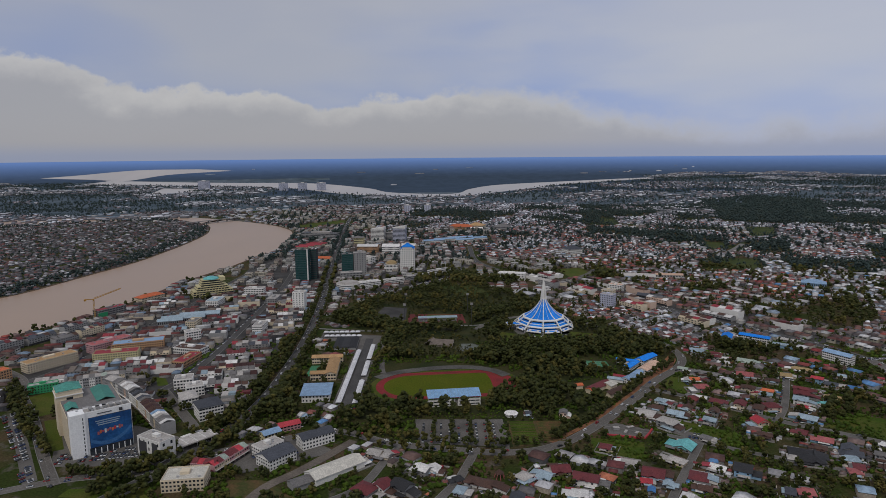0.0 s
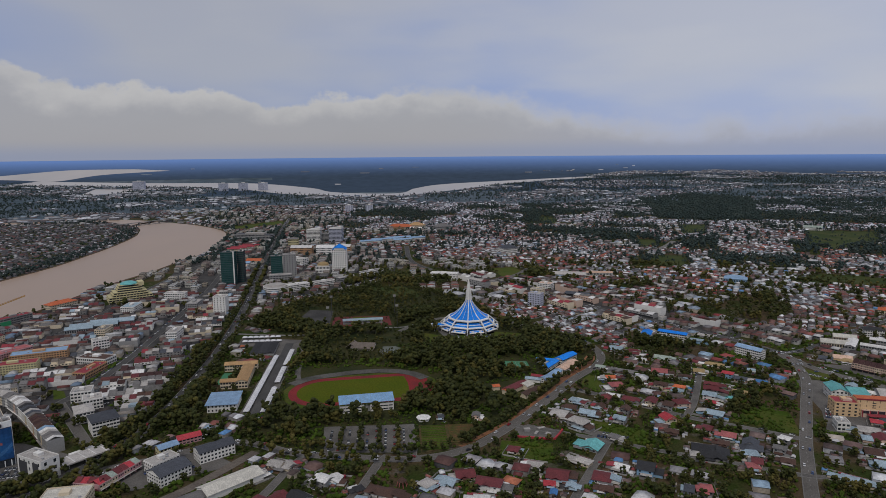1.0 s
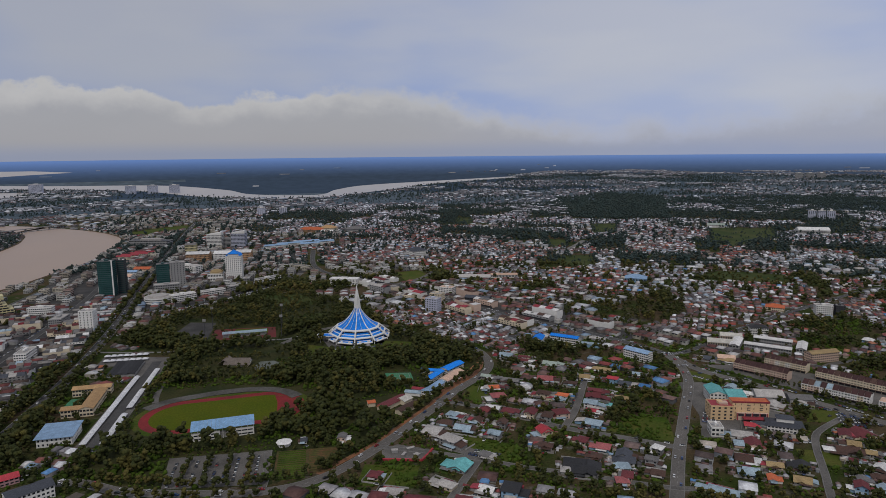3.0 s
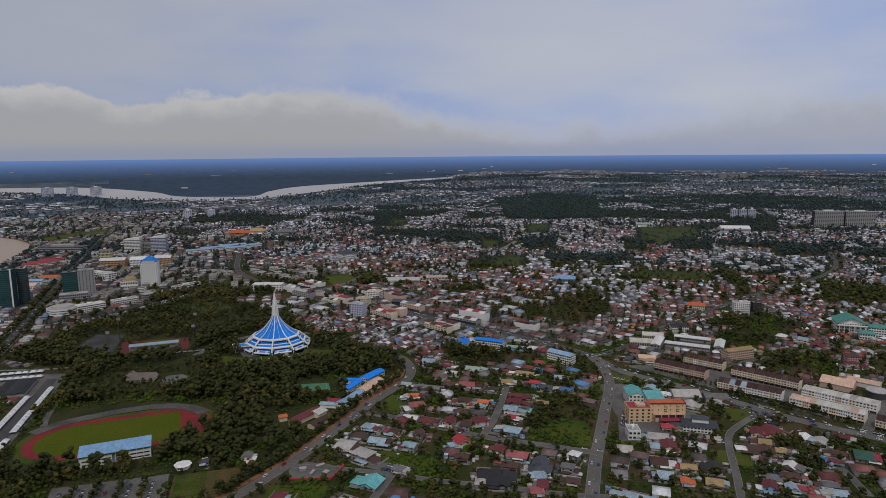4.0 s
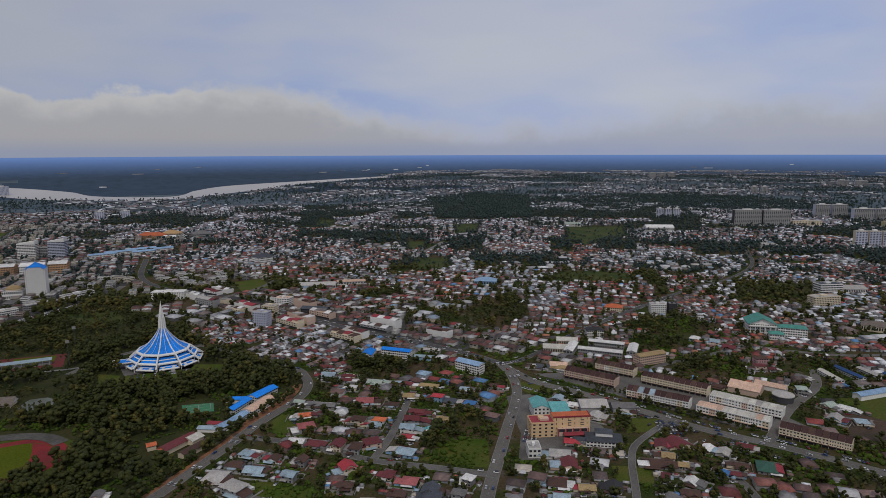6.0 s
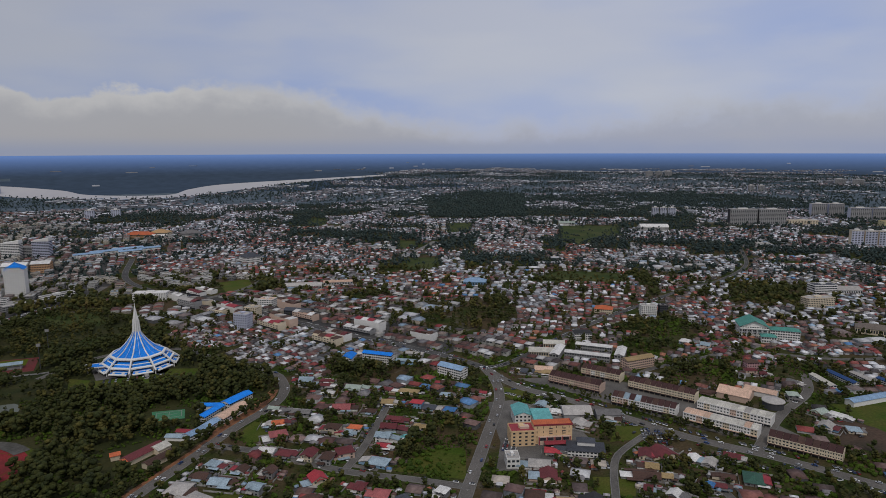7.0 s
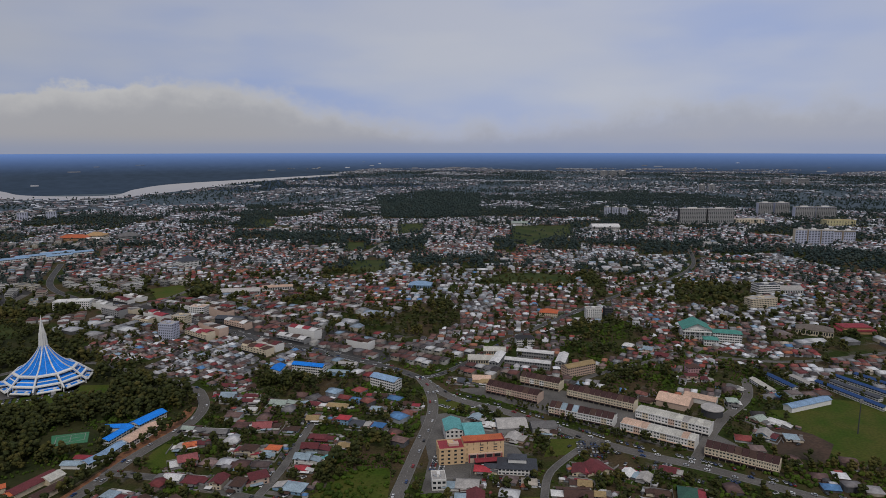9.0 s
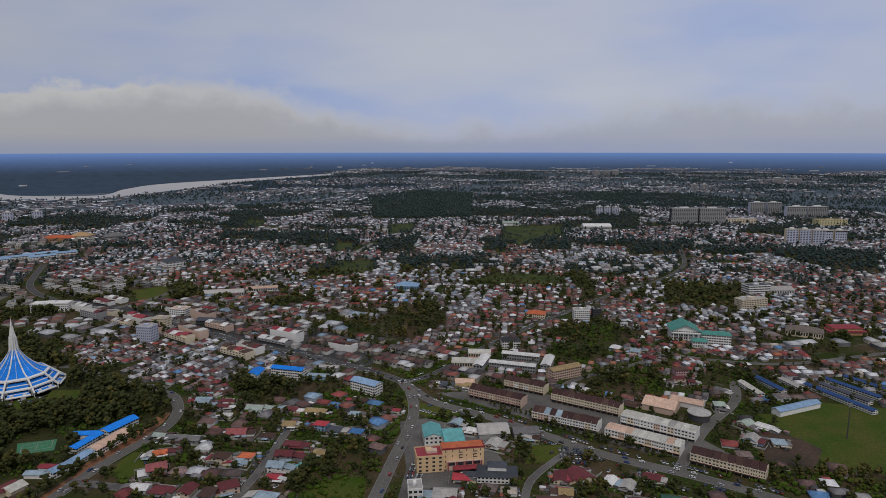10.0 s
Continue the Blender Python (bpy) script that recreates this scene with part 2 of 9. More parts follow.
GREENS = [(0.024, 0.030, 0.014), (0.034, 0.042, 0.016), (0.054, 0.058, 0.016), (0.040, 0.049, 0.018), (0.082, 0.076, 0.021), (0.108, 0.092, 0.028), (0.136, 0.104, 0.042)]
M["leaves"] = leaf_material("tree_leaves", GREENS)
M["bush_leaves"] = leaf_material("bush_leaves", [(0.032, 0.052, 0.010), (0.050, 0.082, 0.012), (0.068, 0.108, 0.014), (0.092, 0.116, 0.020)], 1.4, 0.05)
# the same greens paled and blued: distance haze put into the leaf colour
M["hazy_leaves"] = leaf_material("far_woods", [(r * 0.30 + 0.027, g * 0.32 + 0.043, b * 0.5 + 0.047) for r, g, b in GREENS], 0.25, 0.03)

MIXED = [(0.50, 0.49, 0.49), (0.12, 0.068, 0.060), (0.21, 0.058, 0.058), (0.26, 0.25, 0.25), (0.68, 0.68, 0.68), (0.16, 0.095, 0.080), (0.15, 0.14, 0.14), (0.24, 0.080, 0.070),
         (0.28, 0.19, 0.17), (0.075, 0.07, 0.07), (0.26, 0.105, 0.085), (0.66, 0.65, 0.64), (0.15, 0.11, 0.10), (0.28, 0.38, 0.47), (0.16, 0.055, 0.055), (0.21, 0.15, 0.135),
         (0.23, 0.215, 0.215), (0.46, 0.40, 0.33), (0.10, 0.075, 0.07), (0.42, 0.15, 0.085), (0.36, 0.34, 0.34), (0.15, 0.095, 0.085), (0.26, 0.072, 0.068), (0.12, 0.09, 0.085), (0.12, 0.25, 0.45), (0.19, 0.145, 0.135),
         (0.66, 0.65, 0.64), (0.18, 0.115, 0.10), (0.31, 0.08, 0.072), (0.46, 0.45, 0.45), (0.25, 0.11, 0.09), (0.60, 0.59, 0.58)]
M["island_roofs"] = surface("island_roofs", (1.0, 1.0, 1.0), (0.75, 0.75, 0.75), 0.05, 0.3, 0.75, 0, 0.0, 0,
                            [(0.20, 0.19, 0.19), (0.11, 0.075, 0.07), (0.17, 0.08, 0.075), (0.13, 0.12, 0.125), (0.45, 0.45, 0.46), (0.10, 0.09, 0.09), (0.14, 0.12, 0.12), (0.28, 0.27, 0.28)])
# far walls in one bluish grey, with distance haze painted in
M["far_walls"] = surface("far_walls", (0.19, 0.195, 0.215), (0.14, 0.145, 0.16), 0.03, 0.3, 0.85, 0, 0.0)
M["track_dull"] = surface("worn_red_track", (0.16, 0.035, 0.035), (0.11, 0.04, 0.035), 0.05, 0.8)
# roof colours muted towards blue grey to carry the haze of distance
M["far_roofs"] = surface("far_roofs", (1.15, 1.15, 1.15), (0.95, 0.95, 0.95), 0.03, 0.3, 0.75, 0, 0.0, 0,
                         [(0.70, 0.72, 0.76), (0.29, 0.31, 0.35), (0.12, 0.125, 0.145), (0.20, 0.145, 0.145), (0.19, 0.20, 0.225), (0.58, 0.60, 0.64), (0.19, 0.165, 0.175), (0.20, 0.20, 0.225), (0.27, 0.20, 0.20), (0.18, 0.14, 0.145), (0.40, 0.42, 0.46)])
M["mixed_roofs"] = surface("town_roofs", (1.20, 1.21, 1.24), (0.92, 0.91, 0.91), 0.05, 0.5, 0.75, 0, 0.1, 0, MIXED)
M["red_estate_roofs"] = surface("red_estate_roofs", (1.20, 1.21, 1.24), (0.92, 0.91, 0.91), 0.05, 0.5, 0.75, 0, 0.1, 0,
                                [(0.15, 0.088, 0.078), (0.20, 0.062, 0.056), (0.12, 0.083, 0.076), (0.20, 0.105, 0.09), (0.20, 0.165, 0.155), (0.11, 0.062, 0.058), (0.30, 0.080, 0.062), (0.46, 0.46, 0.46), (0.13, 0.095, 0.088), (0.09, 0.08, 0.08), (0.72, 0.72, 0.72), (0.24, 0.235, 0.24), (0.36, 0.16, 0.10)])
M["grey_estate_roofs"] = surface("grey_estate_roofs", (1.12, 1.13, 1.16), (0.90, 0.90, 0.90), 0.05, 0.5, 0.75, 0, 0.1, 0,
                                 [(0.66, 0.67, 0.68), (0.40, 0.405, 0.42), (0.26, 0.26, 0.27), (0.70, 0.70, 0.70), (0.09, 0.08, 0.08), (0.17, 0.165, 0.17), (0.50, 0.50, 0.51), (0.30, 0.36, 0.42), (0.13, 0.12, 0.12), (0.20, 0.13, 0.12), (0.34, 0.33, 0.33)])
M["shop_roofs"] = surface("shop_roofs", (1.0, 1.0, 1.0), (0.74, 0.72, 0.70), 0.05, 0.5, 0.75, 0, 0.1, 0,
                          [(0.44, 0.44, 0.44), (0.20, 0.12, 0.105), (0.16, 0.085, 0.078), (0.66, 0.66, 0.66), (0.17, 0.08, 0.075), (0.22, 0.21, 0.22), (0.30, 0.24, 0.215), (0.27, 0.36, 0.46), (0.10, 0.085, 0.085), (0.27, 0.06, 0.06), (0.55, 0.53, 0.50), (0.16, 0.13, 0.125), (0.34, 0.13, 0.11), (0.13, 0.08, 0.075), (0.72, 0.72, 0.72), (0.21, 0.10, 0.09)])
M["mixed_walls"] = surface("town_walls", (1.14, 1.14, 1.16), (0.94, 0.94, 0.95), 0.05, 0.6, 0.85, 0, 0.1, 0,
                           [(0.56, 0.56, 0.55), (0.30, 0.28, 0.26), (0.17, 0.168, 0.168), (0.70, 0.70, 0.70), (0.44, 0.38, 0.30), (0.11, 0.11, 0.112), (0.24, 0.17, 0.15), (0.30, 0.32, 0.34)])
M["old_roofs"] = surface("old_town_roofs", (1.0, 1.0, 1.0), (0.70, 0.68, 0.66), 0.06, 0.6, 0.75, 0, 0.1, 0,
                         [(0.13, 0.085, 0.078), (0.17, 0.065, 0.060), (0.09, 0.080, 0.080), (0.60, 0.60, 0.60), (0.13, 0.10, 0.09), (0.30, 0.285, 0.27), (0.11, 0.06, 0.055), (0.20, 0.070, 0.066), (0.15, 0.135, 0.135), (0.44, 0.43, 0.42), (0.12, 0.09, 0.08), (0.22, 0.30, 0.40), (0.34, 0.31, 0.28), (0.07, 0.065, 0.065)])
M["shop_walls"] = surface("shop_walls", (1.0, 1.0, 1.0), (0.8, 0.8, 0.78), 0.05, 0.6, 0.85, 0, 0.1, 0,
                          [(0.44, 0.43, 0.40), (0.32, 0.28, 0.23), (0.20, 0.195, 0.19), (0.56, 0.55, 0.53), (0.30, 0.23, 0.205), (0.36, 0.35, 0.33), (0.22, 0.175, 0.16), (0.44, 0.40, 0.33)])
# far copy of pale_roofs, dimmer and a little bluer
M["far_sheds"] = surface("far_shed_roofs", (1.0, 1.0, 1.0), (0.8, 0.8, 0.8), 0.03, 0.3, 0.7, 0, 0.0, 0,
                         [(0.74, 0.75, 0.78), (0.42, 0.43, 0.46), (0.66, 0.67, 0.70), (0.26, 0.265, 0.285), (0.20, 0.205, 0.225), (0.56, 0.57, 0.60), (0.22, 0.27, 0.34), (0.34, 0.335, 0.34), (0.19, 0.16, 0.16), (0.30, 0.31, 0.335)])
M["deck_roofs"] = surface("flat_roof_decks", (1.0, 1.0, 1.0), (0.72, 0.72, 0.72), 0.08, 0.5, 0.8, 0, 0.0, 0,
                          [(0.30, 0.295, 0.29), (0.18, 0.175, 0.17), (0.23, 0.20, 0.185), (0.44, 0.43, 0.42), (0.14, 0.135, 0.135), (0.20, 0.115, 0.10), (0.26, 0.30, 0.34), (0.36, 0.35, 0.34)])
M["pale_roofs"] = surface("shed_roofs", (1.0, 1.0, 1.0), (0.8, 0.8, 0.8), 0.03, 0.3, 0.7, 0, 0.0, 0,
                          [(0.6, 0.6, 0.6), (0.42, 0.41, 0.41), (0.33, 0.33, 0.34), (0.7, 0.7, 0.7), (0.35, 0.42, 0.5), (0.5, 0.47, 0.44), (0.25, 0.2, 0.19), (0.55, 0.55, 0.57)])


def ground_material():
    m, n, l, p = nodes_of("town_ground")
    a = steps(n, l, grain(n, l, 0.018, 6), 0.44, 0.58)
    b = steps(n, l, grain(n, l, 0.06, 5), 0.58, 0.70)
    c = grain(n, l, 0.6, 6)
    col = mixer(n, l, "MIX", a, (0.034, 0.048, 0.011), (0.084, 0.061, 0.034))
    col = mixer(n, l, "MIX", b, col, (0.12, 0.105, 0.085))
    shade = n.new("ShaderNodeMapRange")
    l.new(c, shade.inputs["Value"])
    shade.inputs["From Min"].default_value, shade.inputs["From Max"].default_value = 0.3, 0.7
    shade.inputs["To Min"].default_value, shade.inputs["To Max"].default_value = 0.6, 1.2
    col = mixer(n, l, "MULTIPLY", 1.0, col, shade.outputs[0])
    l.new(col, p.inputs["Base Color"])
    p.inputs["Roughness"].default_value, p.inputs["Specular IOR Level"].default_value = 0.95, 0.05
    bp = n.new("ShaderNodeBump")
    bp.inputs["Strength"].default_value, bp.inputs["Distance"].default_value = 0.4, 0.6
    l.new(c, bp.inputs["Height"])
    l.new(bp.outputs[0], p.inputs["Normal"])
    return m


M["ground"] = ground_material()
M["yards"] = surface("yards", (1.0, 1.0, 1.0), (0.7, 0.7, 0.7), 0.2, 1.2, 0.9, 0, 0.2, 0, [(0.19, 0.175, 0.155), (0.05, 0.085, 0.016), (0.15, 0.095, 0.055), (0.06, 0.10, 0.018), (0.22, 0.20, 0.18), (0.13, 0.08, 0.05), (0.17, 0.145, 0.12)])
M["tower_teal"] = surface("tower_teal", (0.05, 0.10, 0.10), (0.035, 0.075, 0.078), 0.1, 0.6, 0.5)
M["garden_wall"] = surface("garden_wall", (0.34, 0.33, 0.31), (0.22, 0.21, 0.20), 0.2, 1.5)


def water_material(name, c1, c2):
    m, n, l, p = nodes_of(name)
    col = mixer(n, l, "MIX", steps(n, l, grain(n, l, 0.006, 5, (1, 0.4, 1)), 0.3, 0.7), c1, c2)
    l.new(col, p.inputs["Base Color"])
    p.inputs["Roughness"].default_value = 0.32
    p.inputs["IOR"].default_value = 1.33
    b = n.new("ShaderNodeBump")
    b.inputs["Strength"].default_value, b.inputs["Distance"].default_value = 0.25, 0.3
    l.new(grain(n, l, 0.25, 6, (1, 0.5, 1)), b.inputs["Height"])
    l.new(b.outputs[0], p.inputs["Normal"])
    return m


M["water"] = water_material("silty_river_water", (0.385, 0.265, 0.18), (0.345, 0.242, 0.168))
M["pond_water"] = water_material("park_pond_water", (0.115, 0.125, 0.095), (0.085, 0.095, 0.070))
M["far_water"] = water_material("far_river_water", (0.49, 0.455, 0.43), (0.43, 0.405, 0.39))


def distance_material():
    """The land near the horizon, with distance haze painted into its colour."""
    m, n, l, p = nodes_of("hazy_land")
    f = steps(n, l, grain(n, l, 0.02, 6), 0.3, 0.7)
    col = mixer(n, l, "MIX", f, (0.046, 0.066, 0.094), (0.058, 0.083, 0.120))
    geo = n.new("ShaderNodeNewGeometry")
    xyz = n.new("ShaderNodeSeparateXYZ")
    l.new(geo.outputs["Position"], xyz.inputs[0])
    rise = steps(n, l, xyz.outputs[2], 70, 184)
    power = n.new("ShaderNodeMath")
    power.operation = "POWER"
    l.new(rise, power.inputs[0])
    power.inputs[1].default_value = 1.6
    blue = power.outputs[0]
    # haze as colour: bluer with height, so bluest at the horizon
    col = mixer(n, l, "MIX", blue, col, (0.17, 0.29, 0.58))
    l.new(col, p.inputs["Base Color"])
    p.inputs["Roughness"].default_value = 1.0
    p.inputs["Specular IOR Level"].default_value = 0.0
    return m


M["distance"] = distance_material()
# lowland lightened and blued, the haze over it mixed into the base colour
M["lowland"] = surface("hazy_lowland", (0.054, 0.080, 0.100), (0.100, 0.128, 0.152), 0.006, 0.02, 0.95, 0, 0.0)

# ---------------------------------------------------------------- shapes
CX, CY, EYE, NEAR, DEEP = 170.0, 80.0, 286.0, 4000.0, 1850.0


def far(v):
    """Draws the land past NEAR together, so that the horizon lies inside the camera's reach; nearer points stay where they are."""
    v = np.array(v, float).reshape(-1, 3)
    r = np.maximum(np.hypot(v[:, 0] - CX, v[:, 1] - CY), 1.0)
    s = np.maximum(r - NEAR, 0)
    k = (np.minimum(r, NEAR) + DEEP * s / (s + DEEP)) / r
    return np.stack([CX + (v[:, 0] - CX) * k, CY + (v[:, 1] - CY) * k, v[:, 2] * k + EYE * (1 - k)], 1)


def mesh_from(name, verts, faces, mats, slots=None, smooth=False):
    """A mesh from arrays of vertices and of faces with one corner count."""
    verts, faces = np.asarray(verts, np.float32), np.asarray(faces, np.int32)
    me = bpy.data.meshes.new(name)
    n, k = faces.shape
    me.vertices.add(len(verts))
    me.vertices.foreach_set("co", verts.ravel())
    me.loops.add(n * k)
    me.loops.foreach_set("vertex_index", faces.ravel())
    me.polygons.add(n)
    me.polygons.foreach_set("loop_start", np.arange(0, n * k, k, dtype=np.int32))
    me.polygons.foreach_set("loop_total", np.full(n, k, np.int32))
    for m in mats:
        me.materials.append(M[m])
    if slots is not None:
        me.polygons.foreach_set("material_index", np.asarray(slots, np.int32))
    if smooth:
        me.polygons.foreach_set("use_smooth", np.ones(n, bool))
    me.update(calc_edges=True)
    me.validate()
    return me


class Shape:
    """Collects vertices and faces of one part."""

    def __init__(self):
        self.v, self.f = [], []

    def face(self, pts):
        i = len(self.v)
        self.v += [tuple(p) for p in pts]
        self.f.append(list(range(i, i + len(pts))))
        return self

    def solid(self, low, high):
        """A closed body between two outlines with as many corners."""
        i, n = len(self.v), len(low)
        self.v += [tuple(p) for p in low] + [tuple(p) for p in high]
        self.f.append([i + k for k in range(n)][::-1])
        self.f.append([i + n + k for k in range(n)])
        for k in range(n):
            j = (k + 1) % n
            self.f.append([i + k, i + j, i + n + j, i + n + k])
        return self

    def box(self, x0, y0, z0, x1, y1, z1):
        q = ((x0, y0), (x1, y0), (x1, y1), (x0, y1))
        return self.solid([(x, y, z0) for x, y in q], [(x, y, z1) for x, y in q])

    def tube(self, x, y, z0, z1, r0, r1, n=8):
        ring = [(math.cos(2 * math.pi * k / n), math.sin(2 * math.pi * k / n)) for k in range(n)]
        return self.solid([(x + r0 * a, y + r0 * b, z0) for a, b in ring], [(x + r1 * a, y + r1 * b, z1) for a, b in ring])

    def bar(self, a, b, r=0.15):
        a, b = Vector(a), Vector(b)
        d = (b - a).normalized()
        s = d.cross(Vector((0, 0, 1)) if abs(d.z) < 0.9 else Vector((1, 0, 0))).normalized() * r
        u = d.cross(s).normalized() * r
        return self.solid([a + s + u, a + s - u, a - s - u, a - s + u], [b + s + u, b + s - u, b - s - u, b - s + u])

    def gable(self, w, d, z, rise, over=0.6, thick=0.25, x=0, y=0):
        """Two slopes, ridge along x."""
        a, b, drop = w / 2 + over, d / 2 + over, rise * over / (d / 2)
        low = [(x - a, y - b, z - drop), (x + a, y - b, z - drop), (x + a, y, z + rise), (x - a, y, z + rise)]
        top = [(p[0], p[1], p[2] + thick) for p in low]
        self.solid(low, top)
        low = [(x - a, y, z + rise), (x + a, y, z + rise), (x + a, y + b, z - drop), (x - a, y + b, z - drop)]
        return self.solid(low, [(p[0], p[1], p[2] + thick) for p in low])

    def hip(self, w, d, z, rise, over=0.6, thick=0.25, x=0, y=0):
        a, b = w / 2 + over, d / 2 + over
        r = max(a - b, 0.3)
        q = [(x - a, y - b, z), (x + a, y - b, z), (x + a, y + b, z), (x - a, y + b, z)]
        t = [(p[0], p[1], z + thick) for p in q]
        self.solid(q, t)
        e, g = (x - r, y, z + thick + rise), (x + r, y, z + thick + rise)
        self.face([t[0], t[1], g, e]).face([t[2], t[3], e, g]).face([t[1], t[2], g]).face([t[3], t[0], e])
        return self

    def mesh(self, name, mat):
        me = bpy.data.meshes.new(name)
        me.from_pydata(self.v, [], self.f)
        me.materials.append(M[mat])
        me.update()
        return me


def part(name, shape, mat, parent, label="", at=None):
    data = shape.mesh(name, mat) if isinstance(shape, Shape) else shape
    ob = new(name, data)
    ob.parent = parent
    if at is not None:
        ob.matrix_basis = at
    return tagged(ob, label)


def thing(name, x, y, rot, label, category, group="", z=0.0):
    ob = new(name)
    ob.empty_display_size = 1.0
    ob.matrix_basis = pose(x, y, z, 0, 0, rot)
    return tagged(ob, label, category, group)


def structure(name, data, label, category):
    return tagged(new(name, data), label, category, "", "structure")


def smooth_line(pts, step=9.0):
    """A soft line through the points, in steps."""
    p = [np.array(q, float) for q in pts]
    p = [2 * p[0] - p[1]] + p + [2 * p[-1] - p[-2]]
    out = []
    for i in range(1, len(p) - 2):
        n = max(int(np.linalg.norm(p[i + 1] - p[i]) / step), 1)
        for t in np.arange(n) / n:
            out.append(0.5 * (2 * p[i] + (p[i + 1] - p[i - 1]) * t + (2 * p[i - 1] - 5 * p[i] + 4 * p[i + 1] - p[i + 2]) * t**2 + (3 * p[i] - p[i - 1] - 3 * p[i + 1] + p[i + 2]) * t**3))
    out.append(p[-2])
    return np.array(out)


def sides(line, off):
    t = np.gradient(line, axis=0)
    t /= np.linalg.norm(t, axis=1)[:, None] + 1e-9
    return line + np.stack([-t[:, 1], t[:, 0]], 1) * off


def strip(name, left, right, z, mat, across=1, smooth=False):
    """A sheet between two lines with as many points."""
    rows = [np.c_[left + (right - left) * k / across, np.full(len(left), z)] for k in range(across + 1)]
    v, n = np.concatenate(rows), len(left)
    f = [(k * n + i, k * n + i + 1, (k + 1) * n + i + 1, (k + 1) * n + i) for k in range(across) for i in range(n - 1)]
    f = [q[::-1] for q in f]
    return mesh_from(name, far(v), f, [mat], smooth=smooth)


def even(line, n):
    line = smooth_line(line, 12)
    s = np.r_[0, np.cumsum(np.linalg.norm(np.diff(line, axis=0), axis=1))]
    t = np.linspace(0, s[-1], n)
    return np.stack([np.interp(t, s, line[:, 0]), np.interp(t, s, line[:, 1])], 1)


# where things already stand: 1 water and roads, 2 buildings, 3 open grass, 4 woods, 5 paved yards
GX, GY, CELL = -2500.0, 150.0, 3.0
plan = np.zeros((2000, 1200), np.uint8)
gx, gy = np.meshgrid(GX + CELL * (np.arange(2000) + 0.5), GY + CELL * (np.arange(1200) + 0.5), indexing="ij")


def window_of(x0, y0, x1, y1):
    i0, i1 = int(max((x0 - GX) // CELL, 0)), int(min((x1 - GX) // CELL + 2, 2000))
    j0, j1 = int(max((y0 - GY) // CELL, 0)), int(min((y1 - GY) // CELL + 2, 1200))
    return slice(i0, max(i1, i0)), slice(j0, max(j1, j0))


def inside(poly, x, y):
    """Which points lie in the polygon."""
    hit = np.zeros(np.shape(x), bool)
    for (ax, ay), (bx, by) in zip(poly, poly[1:] + poly[:1]):
        if ay != by:
            hit ^= ((ay > y) != (by > y)) & (x < (bx - ax) * (y - ay) / (by - ay) + ax)
    return hit


def mark_poly(poly, code):
    poly = [tuple(float(c) for c in p) for p in poly]
    xs, ys = [p[0] for p in poly], [p[1] for p in poly]
    w = window_of(min(xs), min(ys), max(xs), max(ys))
    plan[w][inside(poly, gx[w], gy[w])] = code


def mark_line(line, half, code=1):
    for x, y in line:
        w = window_of(x - half - 3, y - half - 3, x + half + 3, y + half + 3)
        plan[w][np.hypot(gx[w] - x, gy[w] - y) < half] = code


def mark_rect(x, y, w, d, rot, code=2, margin=1.5):
    c, s = math.cos(radians(rot)), math.sin(radians(rot))
    r = math.hypot(w, d) / 2 + 4
    q = window_of(x - r, y - r, x + r, y + r)
    u, v = (gx[q] - x) * c + (gy[q] - y) * s, -(gx[q] - x) * s + (gy[q] - y) * c
    plan[q][(abs(u) < w / 2 + margin) & (abs(v) < d / 2 + margin)] = code


def code_at(x, y):
    i, j = ((np.asarray(x) - GX) // CELL).astype(int), ((np.asarray(y) - GY) // CELL).astype(int)
    ok = (i >= 0) & (j >= 0) & (i < 2000) & (j < 1200)
    return np.where(ok, plan[np.clip(i, 0, 1999), np.clip(j, 0, 1199)], 0)


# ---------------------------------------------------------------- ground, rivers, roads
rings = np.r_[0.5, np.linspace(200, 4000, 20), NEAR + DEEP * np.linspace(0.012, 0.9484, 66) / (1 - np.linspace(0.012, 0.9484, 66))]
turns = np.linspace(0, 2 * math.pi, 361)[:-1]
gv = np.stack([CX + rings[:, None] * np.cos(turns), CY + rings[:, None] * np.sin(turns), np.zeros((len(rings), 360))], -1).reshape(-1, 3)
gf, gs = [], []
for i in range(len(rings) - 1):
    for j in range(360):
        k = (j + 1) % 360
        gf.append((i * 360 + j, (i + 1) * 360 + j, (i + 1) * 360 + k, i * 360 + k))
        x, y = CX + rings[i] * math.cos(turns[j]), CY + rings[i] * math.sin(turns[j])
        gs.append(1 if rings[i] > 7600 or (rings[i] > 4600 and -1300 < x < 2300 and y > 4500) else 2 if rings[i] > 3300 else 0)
structure("ground", mesh_from("ground", far(gv), gf, ["ground", "distance", "lowland"], gs), "flat town land running out to lowland in painted blue haze at the horizon", "ground")


def river(name, near_bank, far_bank, mat, label, n=70, across=8, z=0.5):
    a, b = even(near_bank, n), even(far_bank, n)
    structure(name, strip(name, a, b, z, mat, across), label, "river")
    mark_poly([tuple(p) for p in a] + [tuple(p) for p in b[::-1]], 1)


